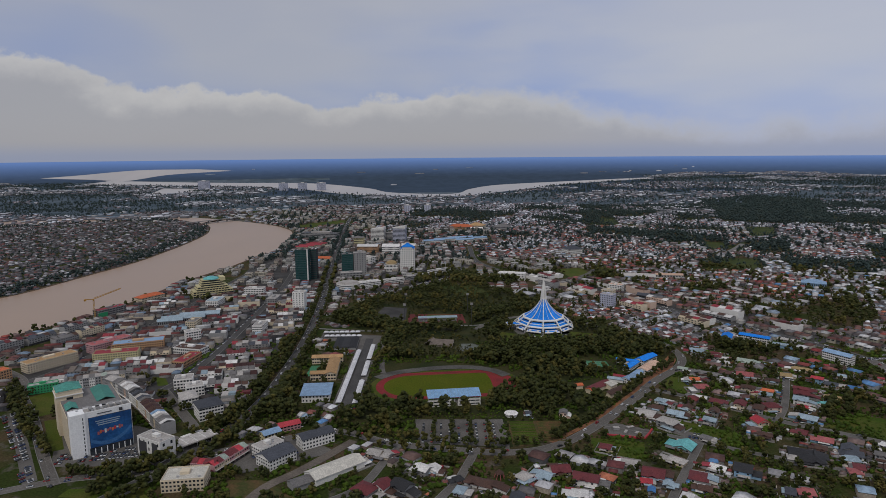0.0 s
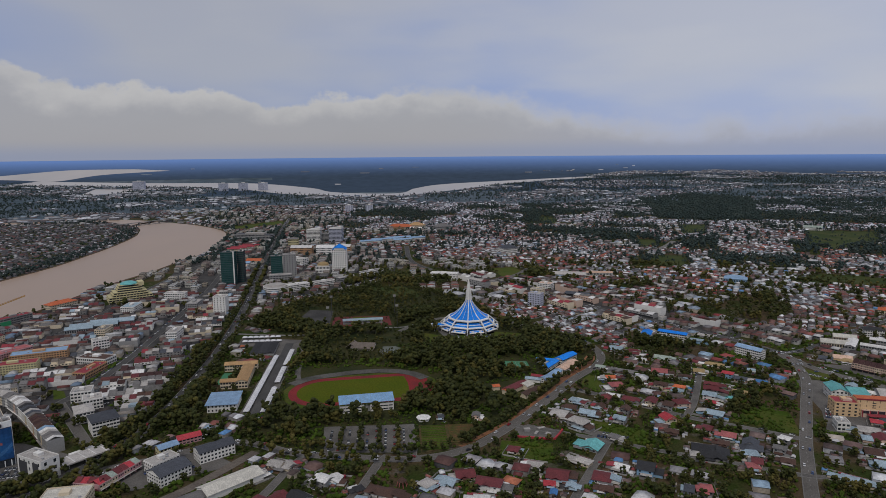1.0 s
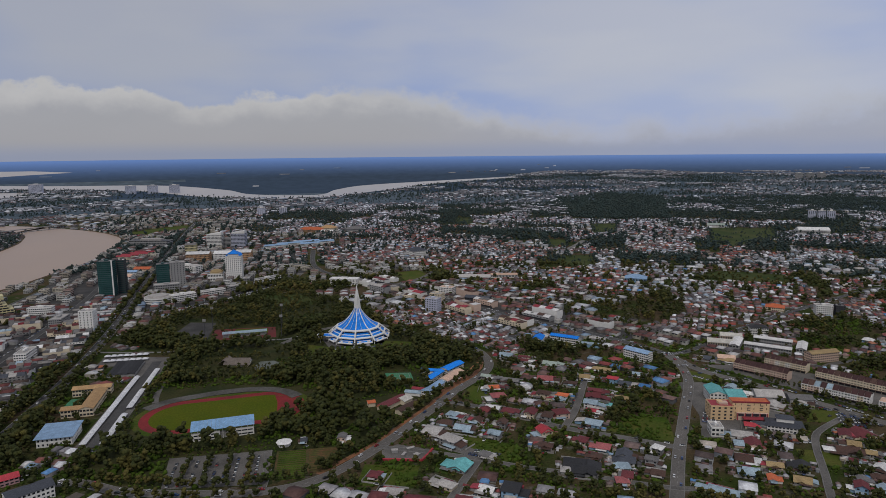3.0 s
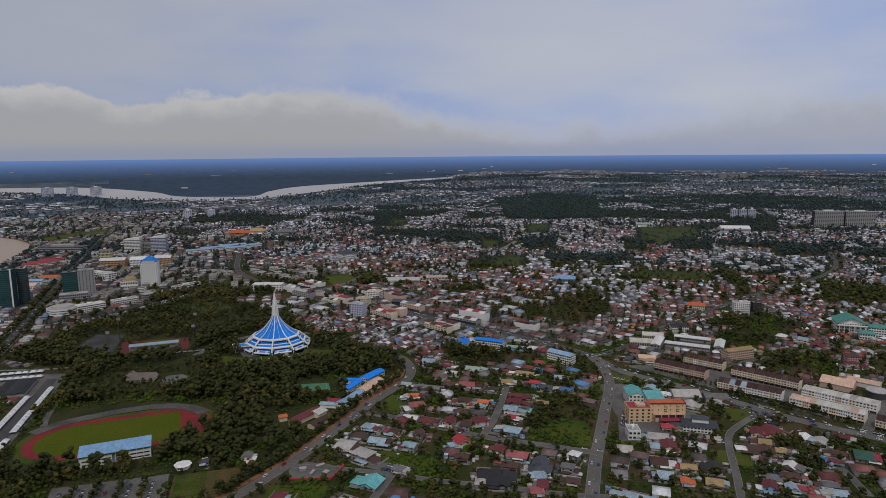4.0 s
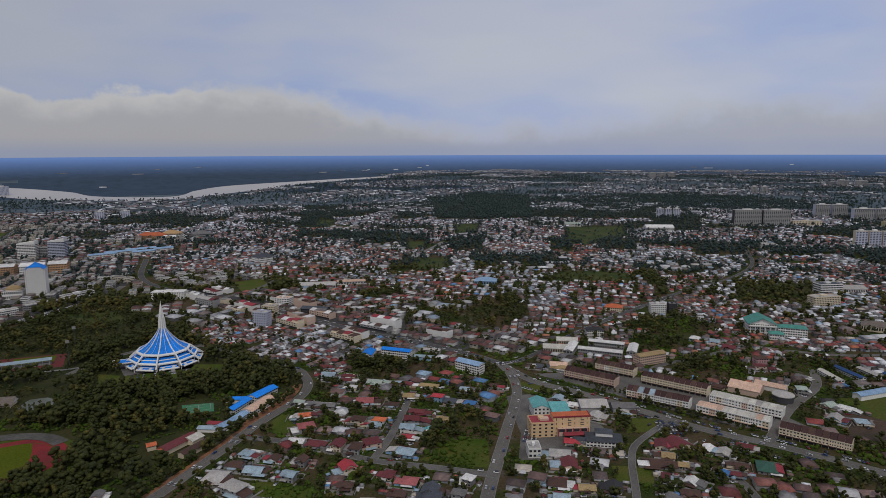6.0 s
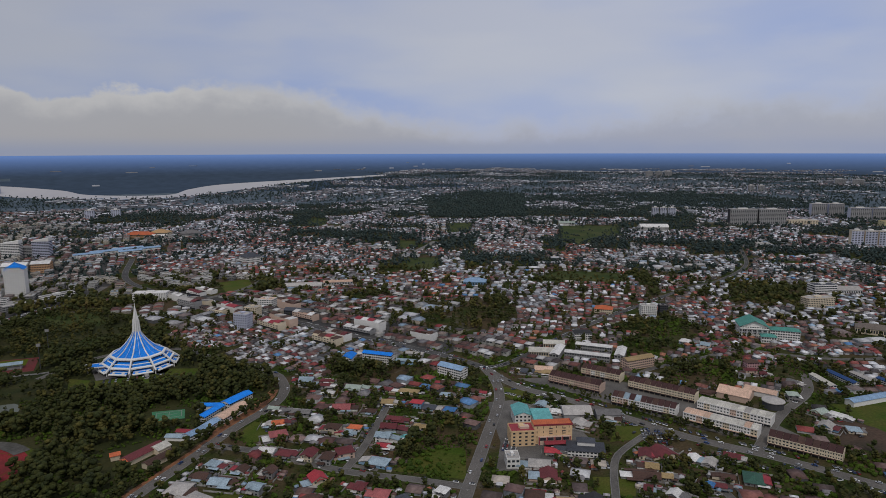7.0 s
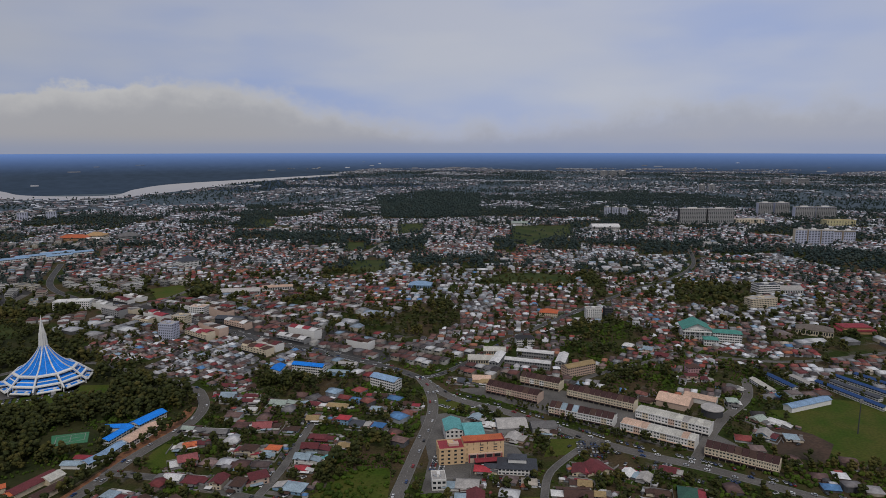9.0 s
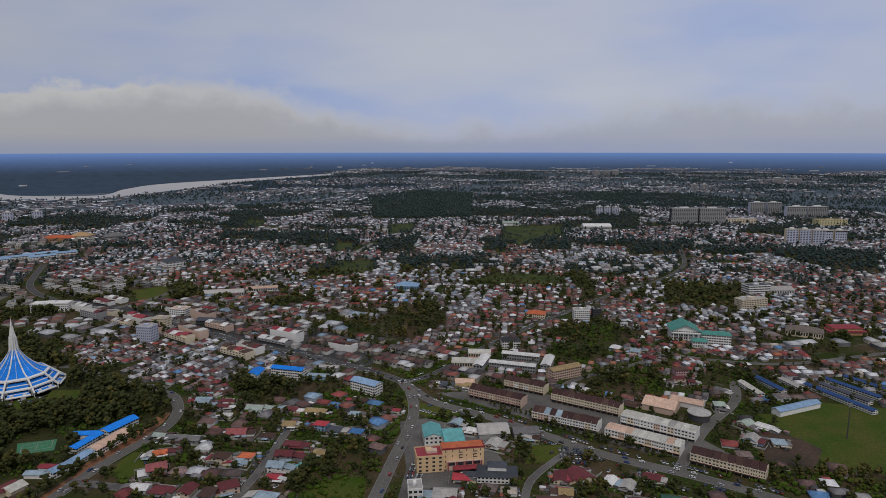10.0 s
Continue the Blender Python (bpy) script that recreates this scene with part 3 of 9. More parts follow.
river("water", [(-1150, 500), (-900, 720), (-760, 905), (-708, 983), (-646, 1115), (-617, 1247), (-594, 1446), (-556, 1605), (-537, 1734), (-509, 1864), (-517, 2068), (-558, 2340), (-636, 2507), (-762, 2660), (-1000, 2850)],
      [(-1500, 800), (-1150, 1010), (-985, 1160), (-910, 1277), (-885, 1347), (-862, 1504), (-840, 1650), (-832, 1730), (-832, 1850), (-838, 2060), (-865, 2310), (-900, 2440), (-937, 2548), (-980, 2620), (-1030, 2690)],
      "water", "wide silty brown river bending past the town")
river("water", [(-1015, 2680), (-1150, 2800), (-1295, 2864), (-1599, 2741), (-1825, 2608), (-2300, 2400), (-3000, 2150)],
      [(-960, 2830), (-1083, 2900), (-1411, 3034), (-1702, 2967), (-2019, 2890), (-2500, 2780), (-3200, 2650)], "water", "narrow brown side channel behind the island", 50, 4)
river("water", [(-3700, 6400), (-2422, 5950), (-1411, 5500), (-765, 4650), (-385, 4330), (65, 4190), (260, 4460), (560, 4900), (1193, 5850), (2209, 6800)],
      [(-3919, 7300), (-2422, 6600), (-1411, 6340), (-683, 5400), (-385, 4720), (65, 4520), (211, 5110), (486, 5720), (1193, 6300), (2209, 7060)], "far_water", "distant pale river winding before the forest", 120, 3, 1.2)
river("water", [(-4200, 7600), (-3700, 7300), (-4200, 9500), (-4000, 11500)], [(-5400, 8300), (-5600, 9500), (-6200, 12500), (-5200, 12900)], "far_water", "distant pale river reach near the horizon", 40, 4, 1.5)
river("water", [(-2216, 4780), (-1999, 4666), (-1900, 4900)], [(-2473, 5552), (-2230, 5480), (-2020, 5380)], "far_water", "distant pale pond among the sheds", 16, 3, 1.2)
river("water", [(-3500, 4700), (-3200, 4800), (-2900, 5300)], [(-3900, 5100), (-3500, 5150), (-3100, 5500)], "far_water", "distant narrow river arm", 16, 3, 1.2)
for shore in ([(-760, 905), (-708, 983), (-646, 1115), (-617, 1247), (-594, 1446), (-556, 1605), (-537, 1734), (-509, 1864), (-517, 2068), (-558, 2340), (-636, 2507), (-762, 2660)],
              [(-1000, 1150), (-910, 1277), (-885, 1347), (-862, 1504), (-832, 1730), (-838, 2060), (-865, 2310), (-937, 2548)]):
    line = smooth_line(shore, 10)
    shift = 4 if shore[0][0] > -900 else -4
    v, n = [], len(line)
    for off, z in ((-3, 0.1), (-1, 1.6), (1.5, 1.8), (3, 0.1)):
        v += [(x, y, z) for x, y in sides(line, off - shift)]
    f = [(k * n + i, k * n + i + 1, (k + 1) * n + i + 1, (k + 1) * n + i) for k in range(3) for i in range(n - 1)]
    structure("river_bank", mesh_from("river_bank", v, f, ["mud_bank"]), "low muddy river bank", "bank")


laid = []


def road(pts, width, mat="asphalt", label="grey asphalt street", lanes=False, kerbs=True, z=0.16):
    z += 0.012 * len(laid)
    laid.append(z)
    line = smooth_line(pts)
    structure("road", strip("road", sides(line, -width / 2), sides(line, width / 2), z, mat), label, "road")
    mark_line(smooth_line(pts, 3.0), width / 2 + 2.5)
    if kerbs:
        for s in (-1, 1):
            a, b = sides(line, s * width / 2), sides(line, s * (width / 2 + 0.9))
            n = len(line)
            v = np.r_[np.c_[a, np.full(n, z)], np.c_[a, np.full(n, z + 0.15)], np.c_[b, np.full(n, z + 0.15)], np.c_[b, np.full(n, 0.0)]]
            f = [(k * n + i, k * n + i + 1, (k + 1) * n + i + 1, (k + 1) * n + i) for k in range(3) for i in range(n - 1)]
            structure("pavement", mesh_from("pavement", far(v), f, ["kerb"]), "concrete kerb and narrow pavement", "pavement")
    if lanes:
        fine = smooth_line(pts, 3.0)
        v, f = [], []
        t = np.gradient(fine, axis=0)
        t /= np.linalg.norm(t, axis=1)[:, None]
        for i in range(0, len(fine) - 1, 3):
            c, d = fine[i], t[i]
            s = np.array([-d[1], d[0]]) * 0.11
            k = len(v)
            v += [(*(c + s), z + 0.02), (*(c - s), z + 0.02), (*(c - s + d * 3.5), z + 0.02), (*(c + s + d * 3.5), z + 0.02)]
            f.append((k, k + 1, k + 2, k + 3))
        tagged(new("lane_marks", mesh_from("lane_marks", far(v), f, ["paint"])), "white dashed lane marks", "road marking", "", "stuff")
    return line


AVENUE = [(-420, 2900), (-385, 2510), (-323, 1933), (-279, 1553), (-240, 1244), (-218, 1001), (-212, 860), (-214, 716), (-230, 633), (-256, 560), (-300, 480), (-330, 420)]
RING = [(-256, 560), (-190, 600), (-116, 632), (-60, 606), (-10, 592), (60, 581), (113, 596), (166, 645), (207, 694), (241, 736), (261, 764), (283, 789), (306, 812), (325, 838), (336, 870), (336, 906), (330, 930), (305, 955)]
MAIN = [(372, 452), (400, 500), (440, 565), (466, 604), (511, 671), (560, 745), (582, 800), (590, 850)]
EAST = [(590, 850), (599, 778), (630, 725), (656, 673), (693, 593), (737, 531), (771, 473), (800, 420)]
NORTH = [(590, 850), (573, 891), (521, 978), (459, 1063), (392, 1175), (313, 1306), (220, 1436), (150, 1530), (90, 1690), (82, 1966)]
road(AVENUE, 15, "asphalt", "wide tree-lined avenue of dark asphalt", True)
road(RING, 10.5, "old_asphalt", "grey curving two-lane road round the park", True)
road(MAIN, 10.5, "old_asphalt", "busy grey four-lane road", True)
road(EAST, 11.5, "old_asphalt", "busy grey road past the shop rows", True)
road(NORTH, 12, "asphalt", "grey street between shop rows", True)
road([(243, 752), (304, 706), (359, 650), (410, 615), (454, 583)], 8, "street", "narrow concrete residential street")
road([(360, 650), (385, 685), (411, 730), (431, 767), (450, 800)], 6.5, "street", "narrow concrete residential street")
road([(-106, 489), (-73, 520), (-53, 578), (-40, 600)], 7, "street", "narrow lane joining the ring road")
road([(-30, 450), (-3, 501), (12, 529), (28, 577), (36, 590)], 7, "old_asphalt", "side road joining the ring road")
road([(60, 588), (62, 620), (59, 659)], 6, "street", "short park drive")
road([(166, 645), (213, 624), (252, 603), (296, 576), (336, 556), (400, 520), (430, 510)], 5.5, "street", "narrow concrete residential street")
road([(165, 450), (191, 496), (222, 546), (258, 603)], 6, "street", "narrow residential lane")
road([(500, 436), (530, 483), (545, 504), (563, 531), (579, 555), (598, 579), (618, 593), (661, 613), (684, 621)], 5.5, "street", "pale concrete side road")
road([(644, 518), (648, 495), (630, 450)], 6, "street", "narrow residential lane")
road([(590, 850), (620, 853), (675, 881), (744, 926), (848, 982), (948, 1029), (1088, 1095), (1199, 1143), (1306, 1174), (1500, 1290), (1700, 1500)], 8, "asphalt", "grey street running north-east through the housing", True)
road([(760, 755), (793, 767), (897, 779), (960, 790), (1001, 745), (1074, 695), (1224, 668), (1400, 640)], 6, "street", "narrow residential street")
road([(735, 545), (822, 596), (907, 633), (960, 680)], 9, "old_asphalt", "side street between the shop rows")
road([(-554, 759), (-534, 795), (-516, 867), (-504, 1009), (-489, 1182), (-484, 1391), (-465, 1642), (-420, 1850)], 10, "asphalt", "grey riverside street")
road([(-345, 525), (-396, 590), (-451, 664), (-513, 740), (-554, 800), (-640, 860)], 9, "old_asphalt", "grey road lined with trees", True)
road([(-171, 480), (-157, 520), (-137, 543), (-117, 571), (-104, 591), (-92, 609)], 11, "dirt", "wide dirt track beside the offices", kerbs=False)
road([(-256, 548), (-339, 536), (-420, 500), (-520, 470)], 9, "old_asphalt", "grey road with a verge", True)
road([(-348, 755), (-285, 669), (-235, 599)], 10, "old_asphalt", "grey street into the old town")
road([(-348, 755), (-336, 816), (-334, 943), (-340, 1114), (-350, 1356), (-371, 1557)], 10, "asphalt", "grey old-town street")
road([(-242, 1262), (-180, 1280), (-120, 1300), (-43, 1389), (24, 1465), (60, 1600)], 11, "old_asphalt", "grey street bending past offices")
road([(51, 1017), (92, 1071), (148, 1098), (215, 1085), (250, 1040), (290, 985), (330, 950)], 7, "street", "pale park drive round the hall")
road([(-112, 700), (-114, 850), (-116, 968)], 12, "asphalt", "dark lane between two rows of stall tents", kerbs=False)
road([(-95, 985), (-92, 930), (-88, 880), (-84, 830), (-80, 808)], 7, "street", "worn grey lane between the park and the tents", kerbs=False)
road([(-86, 790), (-66, 809), (-34, 821), (0, 829), (37, 829), (66, 816), (82, 796)], 15, "worn_lane", "worn grey service lane curving round the running track", kerbs=False)
road([(-215, 1032), (-194, 1025), (-111, 1011), (-44, 1032), (15, 1041), (60, 1042), (92, 1071)], 6, "kerb", "pale park road past the second ground", kerbs=False)
road([(808, 1791), (870, 1870), (934, 1963)], 14, "kerb", "pale concrete road")
road([(250, 1400), (330, 1470), (380, 1560)], 8, "street", "pale lane beside a green field")
road([(-1030, 2610), (-950, 2740), (-800, 2850), (-500, 2950)], 12, "kerb", "road to the river bridge", z=0.4)


def sheet(name, poly, mat, label, category, code, z=0.1):
    me = Shape().face([(x, y, z) for x, y in poly]).mesh(name, mat)
    structure(name, me, label, category)
    mark_poly(poly, code)


verge = smooth_line([(113, 596), (166, 645), (207, 694), (241, 736), (261, 764), (283, 789), (306, 812)], 7)
structure("ground", strip("ground", sides(verge, 5.7), sides(verge, 11.2), 0.13, "earth"), "strip of orange earth beside the ring road", "earth")
mark_line(verge, 9.5)
WOODS = []
WOODS.append([(1486, 3680), (1960, 3990), (2143, 3622), (1537, 2476), (1319, 2507), (1153, 2585)])
WOODS.append([(1128, 4012), (1597, 4102), (1288, 3183), (957, 3299)])
WOODS.append([(807, 3900), (999, 3850), (665, 2449), (568, 2490)])
WOODS.append([(558, 2428), (751, 2290), (922, 2128), (884, 2022), (707, 2122), (529, 2251)])
WOODS.append([(1713, 2808), (2223, 2611), (1953, 2273), (1540, 2498)])
WOODS.append([(1993, 2323), (2243, 2272), (1859, 1860), (1797, 1926)])
WOODS.append([(967, 2020), (1097, 2013), (971, 1755), (890, 1770)])
WOODS.append([(926, 1699), (991, 1625), (1127, 1616), (1068, 1507), (931, 1560), (828, 1470)])
WOODS.append([(1276, 1891), (1304, 1815), (1191, 1639), (1157, 1678)])
WOODS.append([(1375, 1755), (1494, 1736), (1384, 1595), (1290, 1634)])
WOODS.append([(1913, 1388), (2101, 1192), (1816, 1022), (1780, 1115), (1827, 1269)])
WOODS.append([(1301, 1144), (1391, 1042), (1281, 937), (1160, 994)])
WOODS.append([(842, 896), (927, 872), (887, 818), (811, 813), (807, 854)])
WOODS.append([(684, 1135), (776, 1148), (744, 1059), (645, 1002), (637, 1038)])
WOODS.append([(1645, 1673), (1759, 1555), (1610, 1399), (1480, 1460)])
WOODS.append([(414, 976), (445, 911), (517, 861), (458, 849), (395, 897)])
WOODS.append([(800, 775), (901, 752), (855, 685), (985, 720), (1004, 681), (926, 634), (911, 660), (825, 700), (776, 722)])
WOODS.append([(1, 1536), (45, 1562), (75, 1395), (10, 1379)])
WOODS.append([(334, 1540), (414, 1530), (408, 1419), (344, 1432)])
WOODS.append([(1186, 1327), (1224, 1335), (1098, 1115), (1054, 1084)])
WOODS.append([(695, 1608), (827, 1691), (810, 1555), (694, 1509)])
WOODS.append([(699, 1186), (797, 1204), (733, 1061), (665, 1080)])
WOODS.append([(-231, 752), (-242, 861), (-249, 971), (-214, 970), (-188, 813), (-167, 698), (-163, 666), (-189, 659), (-214, 660)])
WOODS.append([(-116, 665), (-35, 664), (-33, 615), (-85, 616), (-117, 637)])
WOODS.append([(395, 658), (420, 672), (446, 688), (474, 725), (489, 683), (464, 663), (436, 665), (422, 649)])
PARK = [(-195, 1129), (-111, 1291), (60, 1390), (140, 1282), (217, 1100), (290, 975), (335, 925), (309, 847), (281, 800), (225, 742), (155, 654), (112, 610), (60, 590), (-26, 604), (-118, 644), (-98, 857), (-98, 999), (-205, 1071)]
for i in range(0, 2000, 5):
    for j in range(0, 1200, 5):
        x, y = GX + CELL * (i + 2.5), GY + CELL * (j + 2.5)
        if math.hypot(x - CX, y - CY) > 950 and x > -150 and noise.noise(Vector((x / 230, y / 170, 4.5))) + 0.45 * noise.noise(Vector((x / 70, y / 55, 8.5))) > 0.60 - 0.50 * min(max((math.hypot(x - CX, y - CY) - 1700) / 1200, 0), 1):
            cells = plan[i:i + 5, j:j + 5]
            cells[cells == 0] = 4
for poly in WOODS + [PARK]:
    mark_poly(poly, 4)
for line, width in ((AVENUE, 11.5), (RING, 9), (NORTH, 11), (EAST, 15), (MAIN, 9)):
    mark_line(smooth_line(line, 3.0), width)
for poly, words in (([(-330, 1345), (-290, 1345), (-240, 1265), (-120, 1318), (-50, 1400), (20, 1480), (70, 1620), (60, 1950), (-60, 2020), (-480, 2120), (-500, 2000), (-480, 1800), (-500, 1640), (-470, 1400)], "dark paved streets and yards between the town blocks"),
                    ([(150, 1470), (240, 1380), (330, 1250), (420, 1110), (500, 990), (560, 920), (640, 960), (520, 1180), (430, 1320), (360, 1420), (270, 1420), (200, 1530)], "dark paved lanes behind the shop rows")):
    structure("pavement", Shape().face([(x, y, 0.045) for x, y in poly]).mesh("pavement", "back_lane"), words, "pavement")
sheet("ground", PARK, "park_floor", "rough park grass under the trees", "grass", 4, 0.06)
for poly in ([(-84, 760), (-84, 846), (-42, 850), (0, 852), (52, 838), (87, 812), (98, 790), (92, 760)], [(158, 716), (214, 712), (236, 760), (204, 782), (158, 768)], [(-26, 680), (42, 686), (44, 700), (-26, 694)]):
    mark_poly(poly, 5)
sheet("ground", [(-600, 2560), (-520, 2690), (-430, 2780), (-410, 2640), (-480, 2560), (-545, 2460)], "scrub", "green riverside meadow", "grass", 3, 0.09)
sheet("ground", [(282, 1554), (348, 1572), (352, 1440), (297, 1430)], "grass", "bright green playing field", "grass", 3, 0.09)
sheet("ground", [(900, 600), (934, 582), (993, 590), (1075, 520), (1010, 440), (903, 450), (860, 490), (885, 545)], "scrub", "wide mown sports field", "grass", 3, 0.09)
sheet("ground", [(-70, 935), (-30, 985), (40, 965), (60, 900), (10, 880), (-50, 890)], "park_floor", "rough lawn round the pavilion", "grass", 3, 0.09)
sheet("ground", [(-10, 1352), (10, 1372), (58, 1372), (104, 1300), (92, 1262), (40, 1268), (0, 1310)], "rough_field", "open meadow at the park's far end", "grass", 3, 0.09)
sheet("ground", [(70, 1160), (110, 1150), (120, 1190), (80, 1200)], "rough_field", "park lawn behind the hall", "grass", 3, 0.09)
sheet("ground", [(95, 938), (235, 932), (245, 985), (205, 1000), (120, 985), (88, 1005)], "scrub", "lawn before the hall", "grass", 3, 0.09)
sheet("ground", [(424, 648), (440, 662), (462, 658), (478, 652), (470, 630), (455, 597), (440, 606), (421, 621), (400, 634)], "scrub", "overgrown grass lot", "grass", 3, 0.09)
sheet("ground", [(642, 641), (672, 625), (640, 606), (615, 611)], "grass", "triangular grass verge by the road", "grass", 3, 0.09)
sheet("ground", [(-504, 731), (-479, 758), (-435, 690), (-455, 676)], "grass", "mown green lawn", "grass", 3, 0.09)
sheet("ground", [(-440, 664), (-428, 671), (-378, 596), (-388, 590)], "grass", "mown green lawn", "grass", 3, 0.09)
sheet("ground", [(250, 646), (265, 650), (290, 628), (304, 614), (300, 598), (292, 590), (277, 591), (258, 605)], "scrub", "overgrown grass lot", "grass", 3, 0.09)
sheet("ground", [(272, 752), (284, 776), (294, 788), (305, 783), (305, 741), (286, 737)], "grass", "fenced lawn", "grass", 3, 0.09)
sheet("ground", [(560, 812), (600, 760), (612, 735), (575, 742)], "grass", "grass verge beside the junction", "grass", 3, 0.09)
sheet("ground", [(596, 545), (560, 560), (548, 535), (575, 520)], "grass", "bare grass lot", "grass", 3, 0.09)
sheet("ground", [(-300, 520), (-260, 524), (-250, 500), (-320, 500)], "grass", "roadside grass verge", "grass", 3, 0.09)
sheet("ground", [(150, 612), (200, 600), (190, 565), (140, 575)], "scrub", "overgrown building lot", "grass", 3, 0.09)
FIELDS = [[(1499, 2154), (1722, 2086), (1640, 1990), (1560, 1860), (1420, 1800), (1308, 1724), (1289, 1821), (1400, 1990)], [(747, 1703), (850, 1683), (785, 1543), (740, 1530), (700, 1566)], [(778, 1861), (835, 2030), (889, 1988), (820, 1830)],
          [(1155, 2393), (1248, 2382), (1123, 2133), (1040, 2130)], [(679, 2782), (738, 2702), (700, 2523), (631, 2525)], [(917, 1315), (975, 1362), (1035, 1398), (1100, 1360), (1149, 1320), (1096, 1232), (1050, 1250), (1009, 1273)]]
for poly in FIELDS:
    sheet("ground", poly, "rough_field", "rough green field among houses and trees", "grass", 3, 0.09)
sheet("pavement", [(-32, 661), (64, 659), (56, 594), (-26, 602)], "street", "pale tarmac car park between tree rows", "car park", 5, 0.10)
sheet("ground", [(68, 655), (128, 654), (112, 606), (68, 592)], "plot", "vegetable plots in brown earth rows", "garden", 3, 0.10)
for x0, x1, mat, words in ((70, 96, "bush_leaves", "rows of green vegetables"), (99, 124, "plot_ridge", "rows of brown earth ridges")):
    v, f = [], []
    for k in range(15):
        y0 = 598 + 3.8 * k + (0.25 * (x0 - 70) if k < 3 else 0)
        i = len(v)
        v += [(x0, y0, 0.1), (x1, y0, 0.1), (x1, y0 + 2.0, 0.1), (x0, y0 + 2.0, 0.1), (x0 + 0.3, y0 + 0.6, 0.75), (x1 - 0.3, y0 + 0.6, 0.75), (x1 - 0.3, y0 + 1.4, 0.75), (x0 + 0.3, y0 + 1.4, 0.75)]
        f += [(i, i + 1, i + 5, i + 4), (i + 1, i + 2, i + 6, i + 5), (i + 2, i + 3, i + 7, i + 6), (i + 3, i, i + 4, i + 7), (i + 4, i + 5, i + 6, i + 7)]
    tagged(new("crop_rows", mesh_from("crop_rows", v, f, [mat])), words, "crops", "", "stuff")
mark_poly([(188, 812), (228, 806), (230, 856), (188, 862)], 5)
sheet("pavement", [(191, 855), (225, 850), (225, 824), (194, 828)], "court", "green painted sports court", "court", 5, 0.13)
court = Shape()
for x0, y0, x1, y1 in ((196, 832, 222, 832.5), (196, 848, 222, 848.5), (196, 832.5, 196.5, 848), (221.5, 832.5, 222, 848), (208.8, 832.5, 209.3, 848), (200.5, 840, 217.5, 840.4)):
    court.box(x0, y0, 0.14, x1, y1, 0.15)
structure("line_marking", court.mesh("line_marking", "paint"), "white lines of the sports court", "line marking")
sheet("ground", [(853, 568), (878, 562), (888, 538), (886, 515), (842, 492), (819, 525)], "dug_plot", "bare brown earth lot behind the shops", "earth", 5, 0.1)
sheet("ground", [(-379, 802), (-363, 796), (-349, 773), (-361, 768)], "grass", "small lawn beside the old-town street", "grass", 3, 0.1)
sheet("ground", [(-257, 634), (-234, 639), (-239, 621)], "grass", "grass triangle at the junction", "grass", 3, 0.11)
sheet("pavement", [(-124, 1112), (-112, 1178), (-68, 1166), (-66, 1060), (-104, 1080)], "back_lane", "dark tarmac pad beside the second ground", "pavement", 5, 0.11)
sheet("water", [(17, 916), (28, 903), (42, 898), (54, 908), (53, 928), (44, 938), (26, 938)], "pond_water", "shallow grey-green park pond", "pond", 5, 0.13)
sheet("pavement", [(227, 630), (238, 639), (262, 617), (250, 607)], "street", "small car lot of grey tarmac", "car park", 5, 0.11)
sheet("pavement", [(-64, 1121), (34, 1118), (39, 1056), (-61, 1059)], "track_dull", "second, worn red running track", "track", 5, 0.10)
mark_poly([(-70, 1128), (42, 1128), (46, 1030), (-66, 1034)], 3)
sheet("ground", [(-30, 1116), (22, 1114), (24, 1084), (-28, 1086)], "pitch", "narrow green infield", "grass", 5, 0.14)
sheet("ground", [(243, 752), (250, 748), (262, 768), (284, 795), (306, 820), (322, 850), (329, 872), (319, 872), (296, 836), (274, 810), (254, 782)], "earth", "strip of dug orange earth along the road", "earth", 5, 0.12)
sheet("pavement", [(545, 745), (515, 650), (486, 600), (520, 590), (600, 620), (610, 690), (575, 740)], "street", "tarmac yard round the commercial building", "yard", 5, 0.09)
sheet("pavement", [(612, 800), (660, 715), (720, 600), (775, 530), (800, 545), (800, 610), (770, 690), (700, 775)], "street", "tarmac car park between the shop rows", "car park", 5, 0.09)
sheet("pavement", [(-185, 545), (-105, 585), (-150, 625), (-235, 590)], "street", "tarmac car park beside shops", "car park", 5, 0.09)
sheet("pavement", [(-370, 560), (-240, 560), (-250, 610), (-330, 650), (-420, 660)], "street", "tarmac forecourt with parked cars", "car park", 5, 0.085)
structure("pavement", Shape().face([(x, y, 0.05) for x, y in [(-575, 830), (-520, 770), (-470, 740), (-350, 700), (-262, 690), (-240, 860), (-250, 1000), (-285, 1240), (-330, 1330), (-470, 1330), (-530, 1220), (-585, 1040)]]).mesh("pavement", "back_lane"), "dark paved lanes between the old-town blocks", "pavement")
sheet("pavement", [(-495, 680), (-480, 680), (-426, 615), (-366, 535), (-372, 523), (-422, 590), (-460, 640)], "street", "tarmac car park strip beside the road", "car park", 5, 0.09)
sheet("ground", [(-331, 506), (-329, 519), (-291, 522), (-287, 503)], "grass", "roadside grass verge", "grass", 3, 0.1)
sheet("ground", [(-196, 532), (-160, 532), (-128, 501), (-185, 502)], "plot", "rough brown roadside ground", "grass", 3, 0.08)
sheet("pavement", [(-130, 702), (-99, 700), (-99, 985), (-195, 1006), (-195, 962), (-131, 955)], "street", "tarmac fairground", "yard", 5, 0.085)
mark_line(smooth_line([(30, 985), (51, 1017), (92, 1071), (148, 1098)], 3.0), 11, 3)
